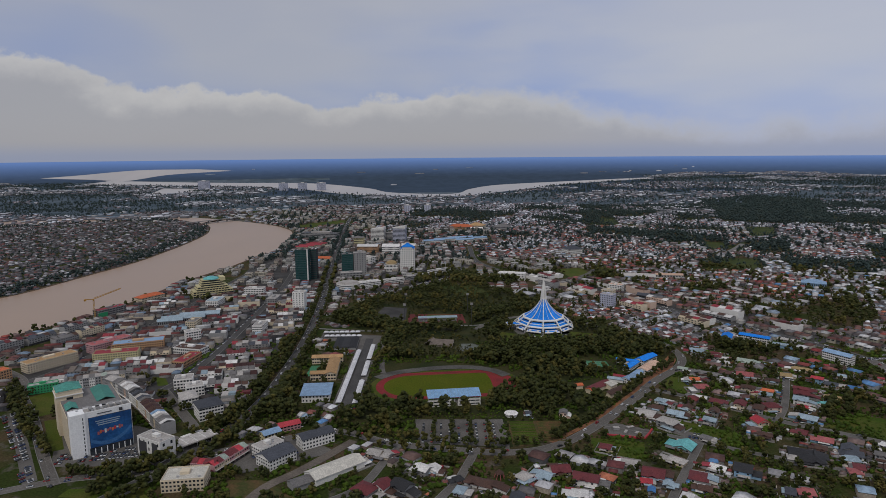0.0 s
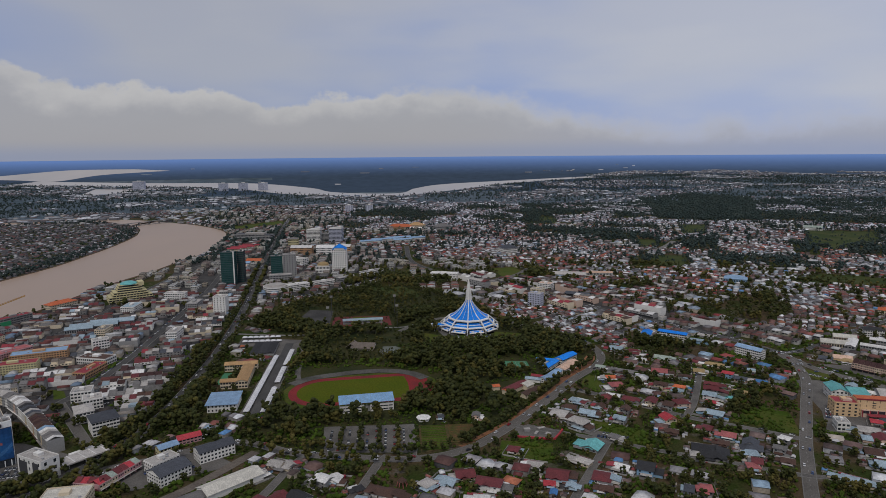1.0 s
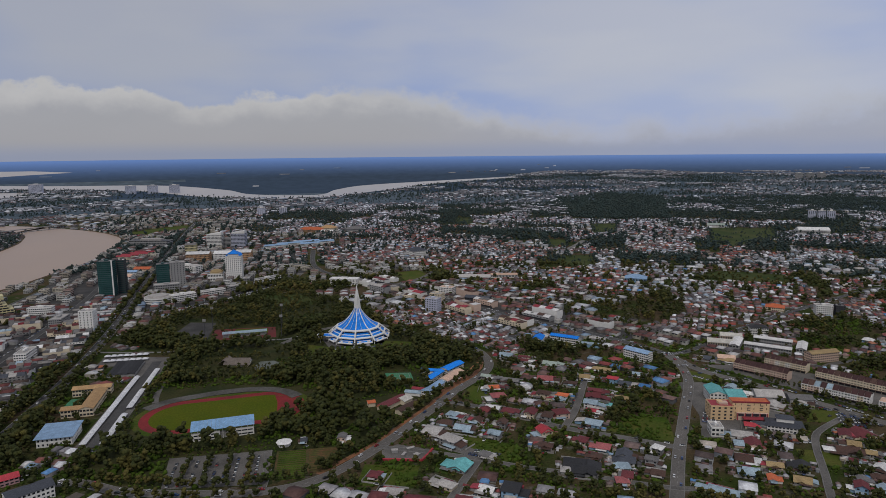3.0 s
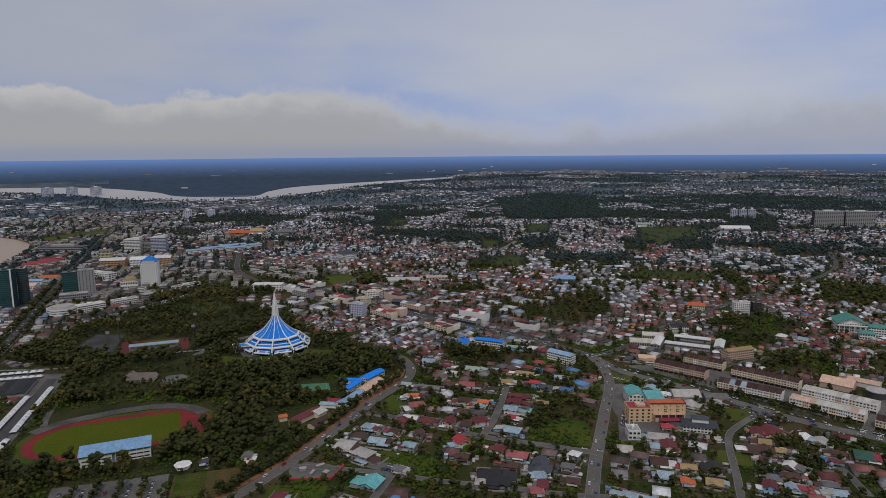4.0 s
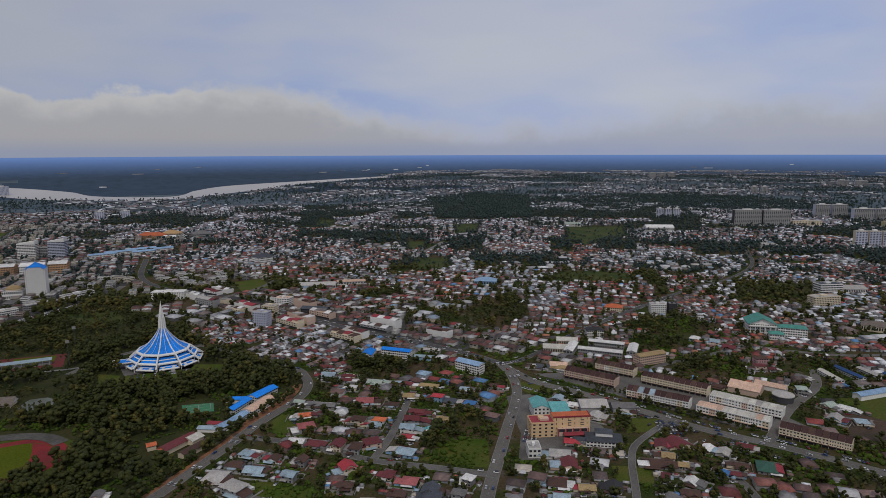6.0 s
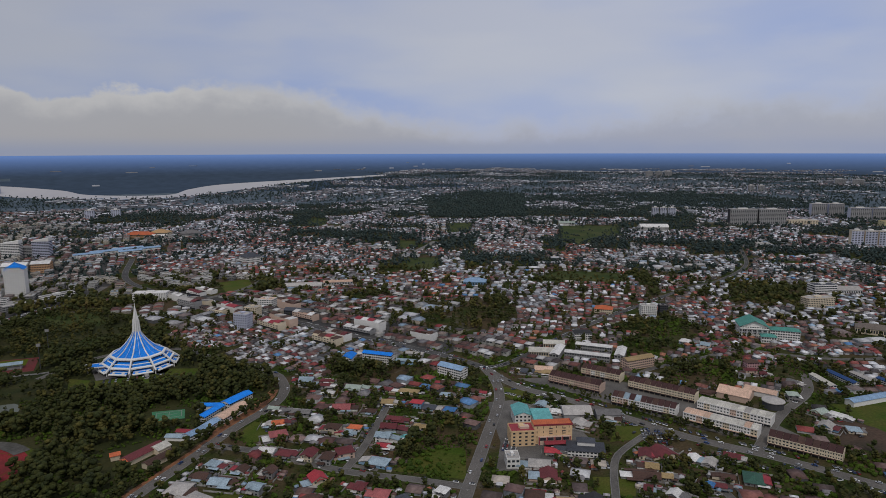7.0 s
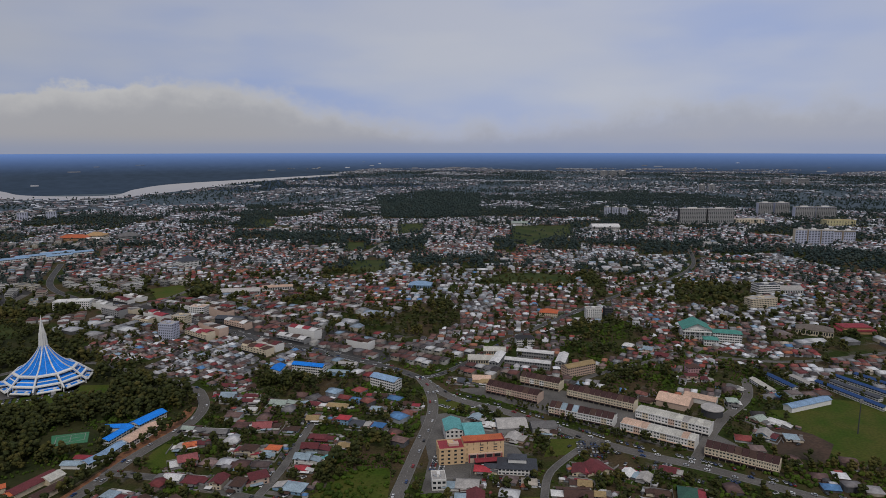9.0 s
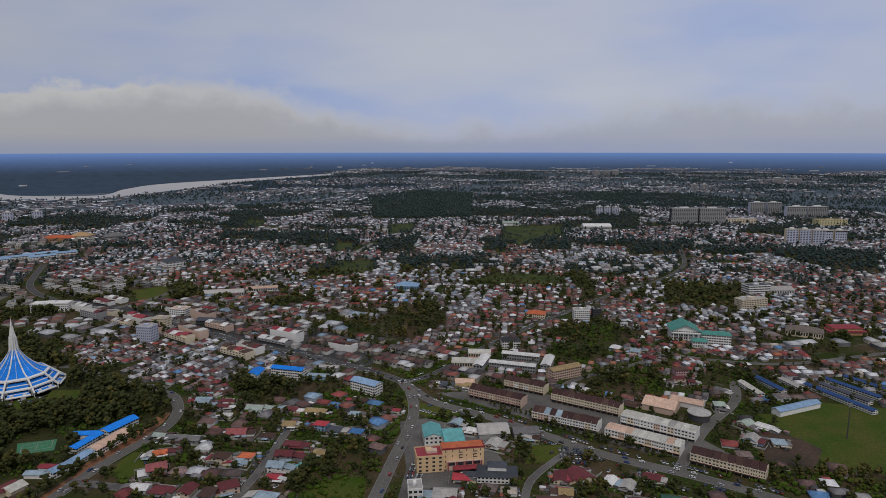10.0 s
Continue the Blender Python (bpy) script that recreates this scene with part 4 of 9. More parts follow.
sheet("pavement", [(120, 985), (200, 985), (215, 1030), (205, 1075), (130, 1078), (110, 1030)], "street", "pale forecourt round the hall", "forecourt", 5, 0.09)

# ---------------------------------------------------------------- houses
pane_small = Shape().box(-0.9, -0.12, -0.7, 0.9, 0.0, 0.7).mesh("window", "glass")
door_leaf = Shape().box(-0.55, -0.12, 0, 0.55, 0.0, 2.1).mesh("door", "dark_timber")
WALLS = ["wall_white", "wall_cream", "wall_grey", "wall_grey", "wall_peach", "wall_white", "wall_blue", "wall_cream", "concrete", "concrete"]
WORDS = {"light": "pale grey metal", "white": "white metal", "grey": "grey metal", "black": "black tiled", "brown": "weathered brown", "maroon": "maroon tiled", "red": "bright red", "pink": "faded pink-red",
         "orange": "bright orange", "tan": "tan tiled", "pale_blue": "pale blue metal", "blue": "blue metal", "slate_blue": "dark slate-blue", "teal": "turquoise metal", "pale_green": "pale green metal", "dark_green": "dark green metal"}


HOUSE_LOTS = []


def house(x, y, w, d, rot, colour, storeys):
    """A house of a main body, a lower side body, a cross gable, a porch and a lean-to."""
    rng = random.Random(int(x * 31 + y * 17))
    mark_rect(x, y, w, d, rot)
    HOUSE_LOTS.append((x, y, w, d, rot))
    base = thing("house", x, y, rot, f"{'two-storey' if storeys > 1 else 'single-storey'} house with a {WORDS[colour]} roof and rendered walls", "house", "houses of the quarter")
    h = 2.9 * storeys + 0.3
    wall = rng.choice(WALLS)
    s = rng.choice([-1, 1])
    cut = rng.uniform(0.58, 0.74)
    mw, sw = w * cut, w * (1 - cut)
    mx, sx = -s * (w - mw) / 2, s * (w - sw) / 2
    sd, sh = d * rng.uniform(0.62, 0.85), (2.9 if storeys > 1 else 2.5)
    sy = rng.uniform(-0.5, 0.5) * (d - sd)
    wide, deep, turn = (mw, d, 0) if mw >= d else (d, mw, 90)
    rise = min(deep * rng.uniform(0.17, 0.27), 3.4)
    hip = rng.random() < 0.5
    t = pose(mx, 0, 0, 0, 0, turn)
    body = Shape().box(-wide / 2, -deep / 2, 0, wide / 2, deep / 2, h)
    if not hip:
        for e in (-wide / 2, wide / 2):
            g = 0.2 if e < 0 else -0.2
            body.solid([(e, -deep / 2, h), (e, deep / 2, h), (e, 0, h + rise)], [(e + g, -deep / 2, h), (e + g, deep / 2, h), (e + g, 0, h + rise)])
    part("wall", body, wall, base, at=t)
    roof = Shape()
    (roof.hip if hip else roof.gable)(wide, deep, h, rise, rng.uniform(0.8, 1.2))
    part("roof", roof, colour, base, at=t)
    second = rng.choice([colour, colour, colour, "light", "grey", "brown", "white", "maroon", "pale_blue", "brown", "rust_red"])
    part("side_wall", Shape().box(sx - sw / 2, sy - sd / 2, 0, sx + sw / 2 - 0.02, sy + sd / 2, sh), wall, base)
    if rng.random() < 0.5:
        side = Shape().hip(sw, sd, sh, min(sw, sd) * 0.2, 0.7, 0.2, sx, sy)
    else:
        a, b, lo, hi = sw / 2 + 0.6, sd / 2 + 0.6, sh - 0.1, sh + sw * 0.22
        z = (hi, lo, lo, hi) if s > 0 else (lo, hi, hi, lo)
        pts = [(sx - a, sy - b, z[0]), (sx + a, sy - b, z[1]), (sx + a, sy + b, z[2]), (sx - a, sy + b, z[3])]
        side = Shape().solid(pts, [(p[0], p[1], p[2] + 0.2) for p in pts])
    part("side_roof", side, second, base)
    if rng.random() < 0.6 and mw > 8:
        cw = mw * rng.uniform(0.35, 0.5)
        cx = mx + rng.uniform(-0.2, 0.2) * mw
        part("cross_gable", Shape().gable(d * 0.55, cw, h - 0.1, cw * 0.22, 0.5, 0.22), colour, base, at=pose(cx, -d * 0.27 - 0.6, 0, 0, 0, 90))
    pw, pd = w * rng.uniform(0.35, 0.6), rng.uniform(2.6, 4.5)
    px = rng.uniform(-0.2, 0.2) * w
    pts = [(px - pw / 2, -d / 2 - pd, 2.3), (px + pw / 2, -d / 2 - pd, 2.3), (px + pw / 2, -d / 2 - 0.05, 2.8), (px - pw / 2, -d / 2 - 0.05, 2.8)]
    part("porch_roof", Shape().solid(pts, [(p[0], p[1], p[2] + 0.15) for p in pts]), rng.choice([colour, "light", "brown", "grey", "pale_blue", "white"]), base)
    lw, ld, lx = w * rng.uniform(0.4, 0.85), rng.uniform(3, 5.5), rng.uniform(-0.1, 0.1) * w
    pts = [(lx - lw / 2, d / 2 + 0.05, 2.7), (lx + lw / 2, d / 2 + 0.05, 2.7), (lx + lw / 2, d / 2 + ld, 2.1), (lx - lw / 2, d / 2 + ld, 2.1)]
    part("lean_to", Shape().solid(pts, [(p[0], p[1], p[2] + 0.15) for p in pts]).box(lx - lw / 2 + 0.2, d / 2 + 0.05, 0, lx + lw / 2 - 0.2, d / 2 + ld - 0.3, 2.05), rng.choice(["light", "brown", "rust_red", "grey", "maroon", "white"]), base)
    part("door", door_leaf, "", base, at=pose(mx, -d / 2, 0))
    for k in range(storeys):
        for e in (-0.3, 0.3):
            part("window", pane_small, "", base, at=pose(mx + e * mw, -d / 2, 1.6 + 2.9 * k))
    return base


house(225, 664, 23, 18, -32, 'light', 1)
house(239, 635, 27, 14, -50, 'light', 2)
house(281, 643, 17, 10, -39, 'pale_blue', 2)
house(254, 699, 19, 10, -40, 'pale_blue', 1)
house(258, 664, 23, 12, -32, 'pale_blue', 1)
house(239, 683, 17, 10, -32, 'brown', 1)
house(272, 683, 15, 10, -35, 'brown', 1)
house(295, 666, 14, 10, -35, 'brown', 2)
house(330, 637, 20, 13, 9, 'red', 2)
house(323, 611, 18, 8, -27, 'brown', 1)
house(265, 602, 15, 9, -47, 'grey', 1)
house(376, 598, 19, 12, -33, 'pink', 1)
house(363, 616, 14, 12, -38, 'maroon', 1)
house(345, 567, 33, 18, -25, 'black', 1)
house(362, 581, 15, 9, -32, 'brown', 1)
house(393, 576, 19, 14, -33, 'slate_blue', 1)
house(425, 580, 13, 9, -49, 'white', 2)
house(411, 558, 15, 9, -36, 'grey', 2)
house(379, 557, 13, 12, -13, 'pale_blue', 1)
house(375, 542, 12, 12, -29, 'maroon', 1)
house(402, 541, 17, 10, -33, 'brown', 1)
house(333, 686, 15, 14, -36, 'maroon', 2)
house(347, 674, 16, 14, -35, 'brown', 2)
house(363, 677, 22, 14, 3, 'maroon', 2)
house(316, 697, 19, 12, -33, 'maroon', 1)
house(296, 713, 24, 10, -34, 'white', 1)
house(309, 736, 23, 14, 1, 'pink', 2)
house(320, 770, 19, 10, -6, 'orange', 1)
house(306, 770, 11, 10, -21, 'light', 1)
house(364, 735, 21, 11, -34, 'brown', 2)
house(385, 732, 21, 9, -34, 'orange', 1)
house(377, 721, 22, 5, -29, 'pale_blue', 1)
house(391, 784, 27, 14, -21, 'pink', 1)
house(412, 765, 16, 9, -33, 'brown', 1)
house(441, 781, 18, 12, -27, 'tan', 1)
house(467, 806, 32, 9, -36, 'tan', 1)
house(464, 764, 19, 10, -38, 'red', 2)
house(480, 747, 22, 12, -35, 'slate_blue', 1)
house(494, 737, 16, 10, -41, 'blue', 1)
house(436, 733, 25, 9, -32, 'maroon', 1)
house(425, 711, 27, 12, -28, 'maroon', 2)
house(413, 693, 23, 11, -35, 'pale_blue', 2)
house(406, 678, 18, 7, -34, 'red', 1)
house(431, 691, 12, 6, -7, 'teal', 1)
house(388, 653, 27, 14, -39, 'pale_blue', 1)
house(417, 837, 27, 12, -34, 'pale_green', 1)
house(377, 835, 23, 8, -26, 'white', 1)
house(385, 858, 20, 8, -27, 'maroon', 1)
house(361, 888, 26, 12, -26, 'pale_blue', 1)
house(371, 915, 21, 8, -35, 'maroon', 1)
house(386, 901, 22, 8, 27, 'brown', 1)
house(444, 822, 23, 9, -37, 'maroon', 1)
house(453, 706, 19, 9, -40, 'tan', 1)
house(544, 774, 25, 10, -31, 'brown', 1)
house(510, 776, 18, 8, -34, 'pale_blue', 1)
house(338, 793, 33, 10, -30, 'grey', 1)
house(320, 809, 18, 7, -33, 'pale_green', 1)
house(521, 815, 24, 9, -37, 'brown', 1)
house(553, 609, 20, 10, -32, 'red', 1)
house(521, 596, 30, 14, -30, 'light', 1)
house(519, 575, 24, 18, -29, 'maroon', 1)
house(499, 546, 22, 14, -32, 'brown', 1)
house(513, 533, 18, 9, -27, 'tan', 1)
house(485, 527, 17, 12, -30, 'pale_blue', 1)
house(499, 510, 11, 10, -30, 'orange', 1)
house(535, 526, 18, 14, -34, 'black', 1)
house(522, 501, 18, 11, -35, 'tan', 1)
house(630, 573, 16, 16, -39, 'maroon', 1)
house(642, 570, 24, 20, 1, 'maroon', 1)
house(615, 555, 18, 10, -36, 'tan', 1)
house(440, 503, 36, 9, -44, 'pale_blue', 1)
house(598, 544, 33, 12, -31, 'brown', 1)
house(621, 532, 14, 8, -35, 'tan', 1)
house(662, 554, 14, 12, -67, 'white', 1)
house(670, 542, 16, 14, -58, 'light', 1)
house(606, 505, 17, 11, -61, 'white', 1)
house(591, 522, 9, 9, -41, 'maroon', 1)
house(642, 512, 13, 8, -63, 'blue', 1)
house(664, 516, 18, 8, -40, 'brown', 1)
house(650, 503, 16, 7, -40, 'maroon', 1)
house(687, 501, 21, 20, -42, 'dark_green', 1)
house(555, 482, 15, 11, -38, 'maroon', 2)
house(579, 474, 16, 10, -30, 'pale_blue', 1)
house(603, 459, 20, 11, -34, 'pale_blue', 1)
house(608, 472, 18, 9, -30, 'grey', 1)
house(573, 492, 12, 9, -34, 'grey', 1)
house(590, 493, 15, 9, -32, 'brown', 1)
house(610, 653, 18, 16, -52, 'light', 1)
house(648, 655, 21, 18, -39, 'light', 1)
house(598, 710, 17, 12, -53, 'pale_blue', 1)
house(602, 690, 19, 10, -42, 'white', 1)
house(652, 802, 26, 14, -37, 'tan', 1)
house(632, 816, 23, 10, -39, 'slate_blue', 1)
house(-65, 504, 26, 16, -34, 'maroon', 2)
house(-51, 511, 21, 14, -32, 'maroon', 2)
house(-33, 509, 26, 14, -41, 'black', 2)
house(-22, 543, 19, 12, -34, 'white', 2)
house(-8, 544, 17, 12, -18, 'white', 1)
house(-62, 576, 22, 12, -26, 'light', 1)
house(-52, 577, 15, 10, 38, 'light', 1)
house(-76, 562, 19, 6, 42, 'light', 1)
house(16, 506, 15, 12, -22, 'pale_blue', 1)
house(37, 517, 39, 12, -27, 'brown', 1)
house(10, 525, 12, 8, 27, 'black', 1)
house(72, 528, 16, 12, -48, 'light', 1)
house(87, 534, 20, 12, -34, 'pale_blue', 1)
house(102, 543, 22, 14, 7, 'maroon', 1)
house(64, 493, 19, 14, -17, 'slate_blue', 1)
house(128, 520, 32, 14, -22, 'maroon', 2)
house(110, 501, 21, 12, -13, 'white', 1)
house(168, 555, 20, 10, -23, 'light', 1)
house(191, 533, 26, 18, -23, 'maroon', 1)
house(178, 520, 12, 8, -15, 'red', 1)
house(214, 560, 24, 10, -44, 'light', 1)
house(232, 590, 25, 18, -38, 'teal', 1)
house(229, 525, 23, 16, -26, 'maroon', 1)
house(246, 545, 21, 10, -39, 'white', 1)
house(220, 508, 16, 10, -22, 'brown', 1)
house(272, 534, 22, 16, -28, 'black', 2)
house(338, 559, 31, 16, -22, 'black', 1)
house(386, 568, 20, 12, -28, 'slate_blue', 1)
house(368, 533, 11, 10, -17, 'pink', 1)
house(159, 585, 14, 10, -27, 'maroon', 1)
house(175, 506, 8, 8, -20, 'blue', 1)
house(205, 491, 16, 12, -34, 'white', 1)
house(291, 501, 10, 12, -26, 'slate_blue', 1)
house(305, 500, 13, 12, -17, 'pink', 1)
house(196, 514, 12, 8, -25, 'pale_blue', 1)
house(892, 707, 21, 10, -25, 'maroon', 2)
house(908, 692, 14, 9, -40, 'maroon', 1)
house(866, 581, 17, 14, -82, 'pale_green', 1)
house(877, 567, 23, 10, -72, 'white', 1)
house(842, 554, 18, 14, -65, 'light', 1)
house(859, 538, 16, 12, -38, 'pale_blue', 1)
house(916, 658, 22, 10, -81, 'grey', 1)
house(876, 624, 15, 12, -37, 'pale_green', 2)
house(909, 669, 16, 10, -53, 'brown', 1)
house(797, 670, 22, 10, -56, 'brown', 1)
house(914, 838, 20, 14, -56, 'white', 1)
house(919, 812, 19, 12, -57, 'pale_blue', 2)
house(924, 790, 23, 12, -57, 'maroon', 1)
house(701, 539, 19, 10, -50, 'maroon', 1)
house(368, 873, 17, 10, -36, 'pale_blue', 2)
house(388, 873, 16, 8, -25, 'maroon', 1)

# ---------------------------------------------------------------- shop rows and larger buildings


def facade(length, z0, floors, fh, bays, fill, sill=0.28, head=0.8, deep=0.3):
    """A wall with real openings and their jambs, in the plane y = 0, outside towards -y."""
    s, step = Shape(), length / bays
    xs, zs = [-length / 2], [z0]
    for k in range(bays):
        a = -length / 2 + step * k
        xs += [a + step * (1 - fill) / 2, a + step * (1 + fill) / 2]
    xs.append(length / 2)
    for k in range(floors):
        zs += [z0 + fh * (k + sill), z0 + fh * (k + head)]
    zs.append(z0 + fh * floors)
    nx, nz = len(xs), len(zs)
    s.v = [(x, 0.0, z) for z in zs for x in xs]
    for j in range(nz - 1):
        for i in range(nx - 1):
            q = [j * nx + i, j * nx + i + 1, (j + 1) * nx + i + 1, (j + 1) * nx + i]
            if i % 2 and j % 2:
                n = len(s.v)
                s.v += [(s.v[p][0], deep, s.v[p][2]) for p in q]
                for e in range(4):
                    g = (e + 1) % 4
                    s.f.append([q[e], q[g], n + g, n + e])
            else:
                s.f.append(q)
    return s


def shop_row(x, y, w, d, rot, storeys, roofs, wall, label, units=0, simple=False, fh=3.7, rise0=2.6):
    """A terrace of shophouses; front along -y."""
    mark_rect(x, y, w, d, rot)
    units = units or max(int(round(w / 6.5)), 2)
    rng = random.Random(int(x * 13 + y * 7))
    base = thing("shop_row", x, y, rot, label, "shophouses", "rows of shophouses")
    h, u = fh * storeys, w / units
    side = [(-d / 2 + 1.6, 0), (d / 2, 0), (d / 2, h), (-d / 2 + 0.5, h), (-d / 2 + 0.5, fh), (-d / 2 + 1.6, fh)]
    body = Shape()
    body.v = [(e, q, z) for e in (-w / 2, w / 2) for q, z in side]
    body.f = [[k, (k + 1) % 6, 6 + (k + 1) % 6, 6 + k] for k in range(6)] + [[0, 5, 4, 3], [0, 3, 2, 1], [6, 9, 10, 11], [6, 7, 8, 9]]
    part("wall", body, wall, base)
    if not simple:
        fire = Shape().box(-0.18, -d / 2 - 0.02, 0, 0.18, d / 2 + 0.02, h + 0.5).mesh("party_wall", wall)
        for k in range(units + 1):
            part("party_wall", fire, "", base, at=pose(-w / 2 + u * k, 0, 0))
    if simple:
        part("facade", facade(w, fh, storeys - 1, fh, units * 2, 0.5, 0.3, 0.74), wall, base, at=pose(0, -d / 2, 0))
    else:
        for k in range(units):
            c = -w / 2 + u * (k + 0.5)
            front = rng.choice([wall] * 6 + ["wall_cream", "wall_white", "wall_peach"])
            part("facade", facade(u - 0.4, fh, storeys - 1, fh, rng.choice([2, 3]), rng.choice([0.5, 0.62]), 0.28, 0.76), front, base, at=pose(c, -d / 2, 0))
            part("balcony", Shape().box(c - u / 2 + 0.5, -d / 2 - 0.55, fh * 1.0 + 0.05, c + u / 2 - 0.5, -d / 2 - 0.03, fh + 0.75), front, base)
            part("pillar", Shape().box(c - u / 2 - 0.25, -d / 2 - 0.1, 0, c - u / 2 + 0.25, -d / 2 + 0.4, fh - 0.05), wall, base)
            part("shop_sign", Shape().box(c - u / 2 + 0.6, -d / 2 - 0.12, fh - 0.75, c + u / 2 - 0.6, -d / 2 - 0.03, fh - 0.1), rng.choice(["wall_white", "blue", "rust_red", "wall_yellow", "wall_white", "dark_green"]), base, "plain shop sign band")
    for s in range(1, storeys):
        part("window", Shape().box(-w / 2 + 0.2, -d / 2 + 0.3, fh * s + 0.2, w / 2 - 0.2, -d / 2 + 0.45, fh * s + fh - 0.2), "glass", base)
    for k in range(units):
        c = -w / 2 + u * (k + 0.5)
        rise, cover = (2.5 if simple else rise0) + 0.5 * rng.random(), rng.choice(roofs)
        kind = rng.random() if simple else 0.0
        if kind < 0.55:
            part("roof", Shape().gable(u - 0.42, d, h + 0.1, rise, 0.02 if k % 2 else 0.04, 0.2, c, 0), cover, base)
        elif kind < 0.75:
            z = h + rng.choice([1.2, 2.4, 3.0])
            part("top_storey", Shape().box(c - u / 2 + 0.3, -d / 2 + 2.5, h, c + u / 2 - 0.3, d / 2 - 0.3, z), wall, base)
            part("roof", Shape().gable(u - 0.5, d - 2.5, z + 0.03, rise * 0.8, 0.02, 0.2, c, 1.0), cover, base)
        elif kind < 0.9:
            part("roof", Shape().box(c - u / 2 + 0.2, -d / 2 + 0.6, h + 0.02, c + u / 2 - 0.2, d / 2 - 0.1, h + 0.6), cover, base)
        else:
            e = d / 2 - 0.2
            part("roof", Shape().solid([(c - u / 2 + 0.2, -e, h + 0.05), (c + u / 2 - 0.2, -e, h + 0.05), (c + u / 2 - 0.2, e, h + 0.05), (c - u / 2 + 0.2, e, h + 0.05)], [(c - u / 2 + 0.2, -e, h + 0.3), (c + u / 2 - 0.2, -e, h + 0.3), (c + u / 2 - 0.2, e, h + 3.2), (c - u / 2 + 0.2, e, h + 3.2)]), cover, base)
    # near-black strip: shade of the covered walkway given as colour
    part("shopfront", Shape().box(-w / 2 + 0.2, -d / 2 + 1.45, 0.1, w / 2 - 0.2, -d / 2 + 1.58, fh - 0.6), "wall_dark", base)
    if not simple:
        part("cornice", Shape().box(-w / 2 - 0.2, -d / 2 - 0.4, h - 0.1, w / 2 + 0.2, -d / 2 - 0.03, h + 0.55), wall, base)
        part("awning", Shape().solid([(-w / 2, -d / 2 - 1.6, 3.0), (w / 2, -d / 2 - 1.6, 3.0), (w / 2, -d / 2 - 0.03, 3.4), (-w / 2, -d / 2 - 0.03, 3.4)], [(-w / 2, -d / 2 - 1.6, 3.15), (w / 2, -d / 2 - 1.6, 3.15), (w / 2, -d / 2 - 0.03, 3.6), (-w / 2, -d / 2 - 0.03, 3.6)]), rng.choice(roofs), base)
    return base


def block(name, x, y, w, d, rot, h, floors, wall, roof, label, category, shape="flat", glass="glass", fill=0.66, bays=3.2, bands=True, z=0.0):
    """A building with recessed windows floor by floor on all sides."""
    mark_rect(x, y, w, d, rot)
    base = thing(name, x, y, rot, label, category, "", z)
    fh = h / floors
    if fill == 0 or (floors == 1 and h < 7):
        part("wall", Shape().box(-w / 2, -d / 2, 0, w / 2, d / 2, h), wall, base)
    else:
        for turn, length, off in ((0, w, d / 2), (90, d, w / 2), (180, w, d / 2), (270, d, w / 2)):
            part("wall", facade(length, 0, floors, fh, max(int(length / bays), 2), fill), wall, base, at=pose(0, 0, 0, 0, 0, turn) @ pose(0, -off, 0))
        for k in range(floors):
            part("window", Shape().box(-w / 2 + 0.28, -d / 2 + 0.28, fh * k + 0.02, w / 2 - 0.28, d / 2 - 0.28, fh * (k + 1) - 0.02), glass, base)
    if bands and floors > 2:
        e = 0.3
        part("ledge", Shape().box(-w / 2 - e, -d / 2 - e, h - 0.5, w / 2 + e, d / 2 + e, h - 0.1), wall, base)
    if shape == "flat":
        deck = part("roof", Shape().box(-w / 2 + 0.4, -d / 2 + 0.4, h - 0.05, w / 2 - 0.4, d / 2 - 0.4, h + 0.15), roof, base)
        o, i = [(-w / 2, -d / 2), (w / 2, -d / 2), (w / 2, d / 2), (-w / 2, d / 2)], [(-w / 2 + 0.35, -d / 2 + 0.35), (w / 2 - 0.35, -d / 2 + 0.35), (w / 2 - 0.35, d / 2 - 0.35), (-w / 2 + 0.35, d / 2 - 0.35)]
        rim = Shape()
        rim.v = [(a, b, zz) for ringp in (o, i) for zz in (h - 0.02, h + 1.0) for a, b in ringp]
        for k in range(4):
            n = (k + 1) % 4
            rim.f += [[k, n, 4 + n, 4 + k], [4 + k, 4 + n, 12 + n, 12 + k], [12 + k, 12 + n, 8 + n, 8 + k]]
        part("parapet", rim, wall, base)
        part("stair_head", Shape().box(-w * 0.12, -d * 0.1, h + 0.15, w * 0.1, d * 0.2, h + 2.8), wall, base)
        rng = random.Random(int(x + y))
        for k in range(3):
            a, b = rng.uniform(-0.38, 0.38) * w, rng.uniform(-0.36, 0.36) * d
            part("roof_unit", Shape().box(a - 1, b - 0.7, h + 0.15, a + 1, b + 0.7, h + 1.5), "steel", deck, "grey rooftop machine")
    elif shape == "hip":
        part("roof", Shape().hip(w, d, h, min(w, d) * 0.22, 0.9), roof, base)
    elif shape == "gable":
        turn = 0 if w >= d else 90
        a, b = max(w, d), min(w, d)
        rise = b * 0.18
        part("roof", Shape().gable(a, b, h, rise, 0.8), roof, base, at=pose(0, 0, 0, 0, 0, turn))
        for s in (-1, 1):
            e = s * a / 2
            part("gable_end", Shape().solid([(e, -b / 2, h), (e, b / 2, h), (e, 0, h + rise)], [(e - s * 0.3, -b / 2, h), (e - s * 0.3, b / 2, h), (e - s * 0.3, 0, h + rise)]), wall, base, at=pose(0, 0, 0, 0, 0, turn))
    return base


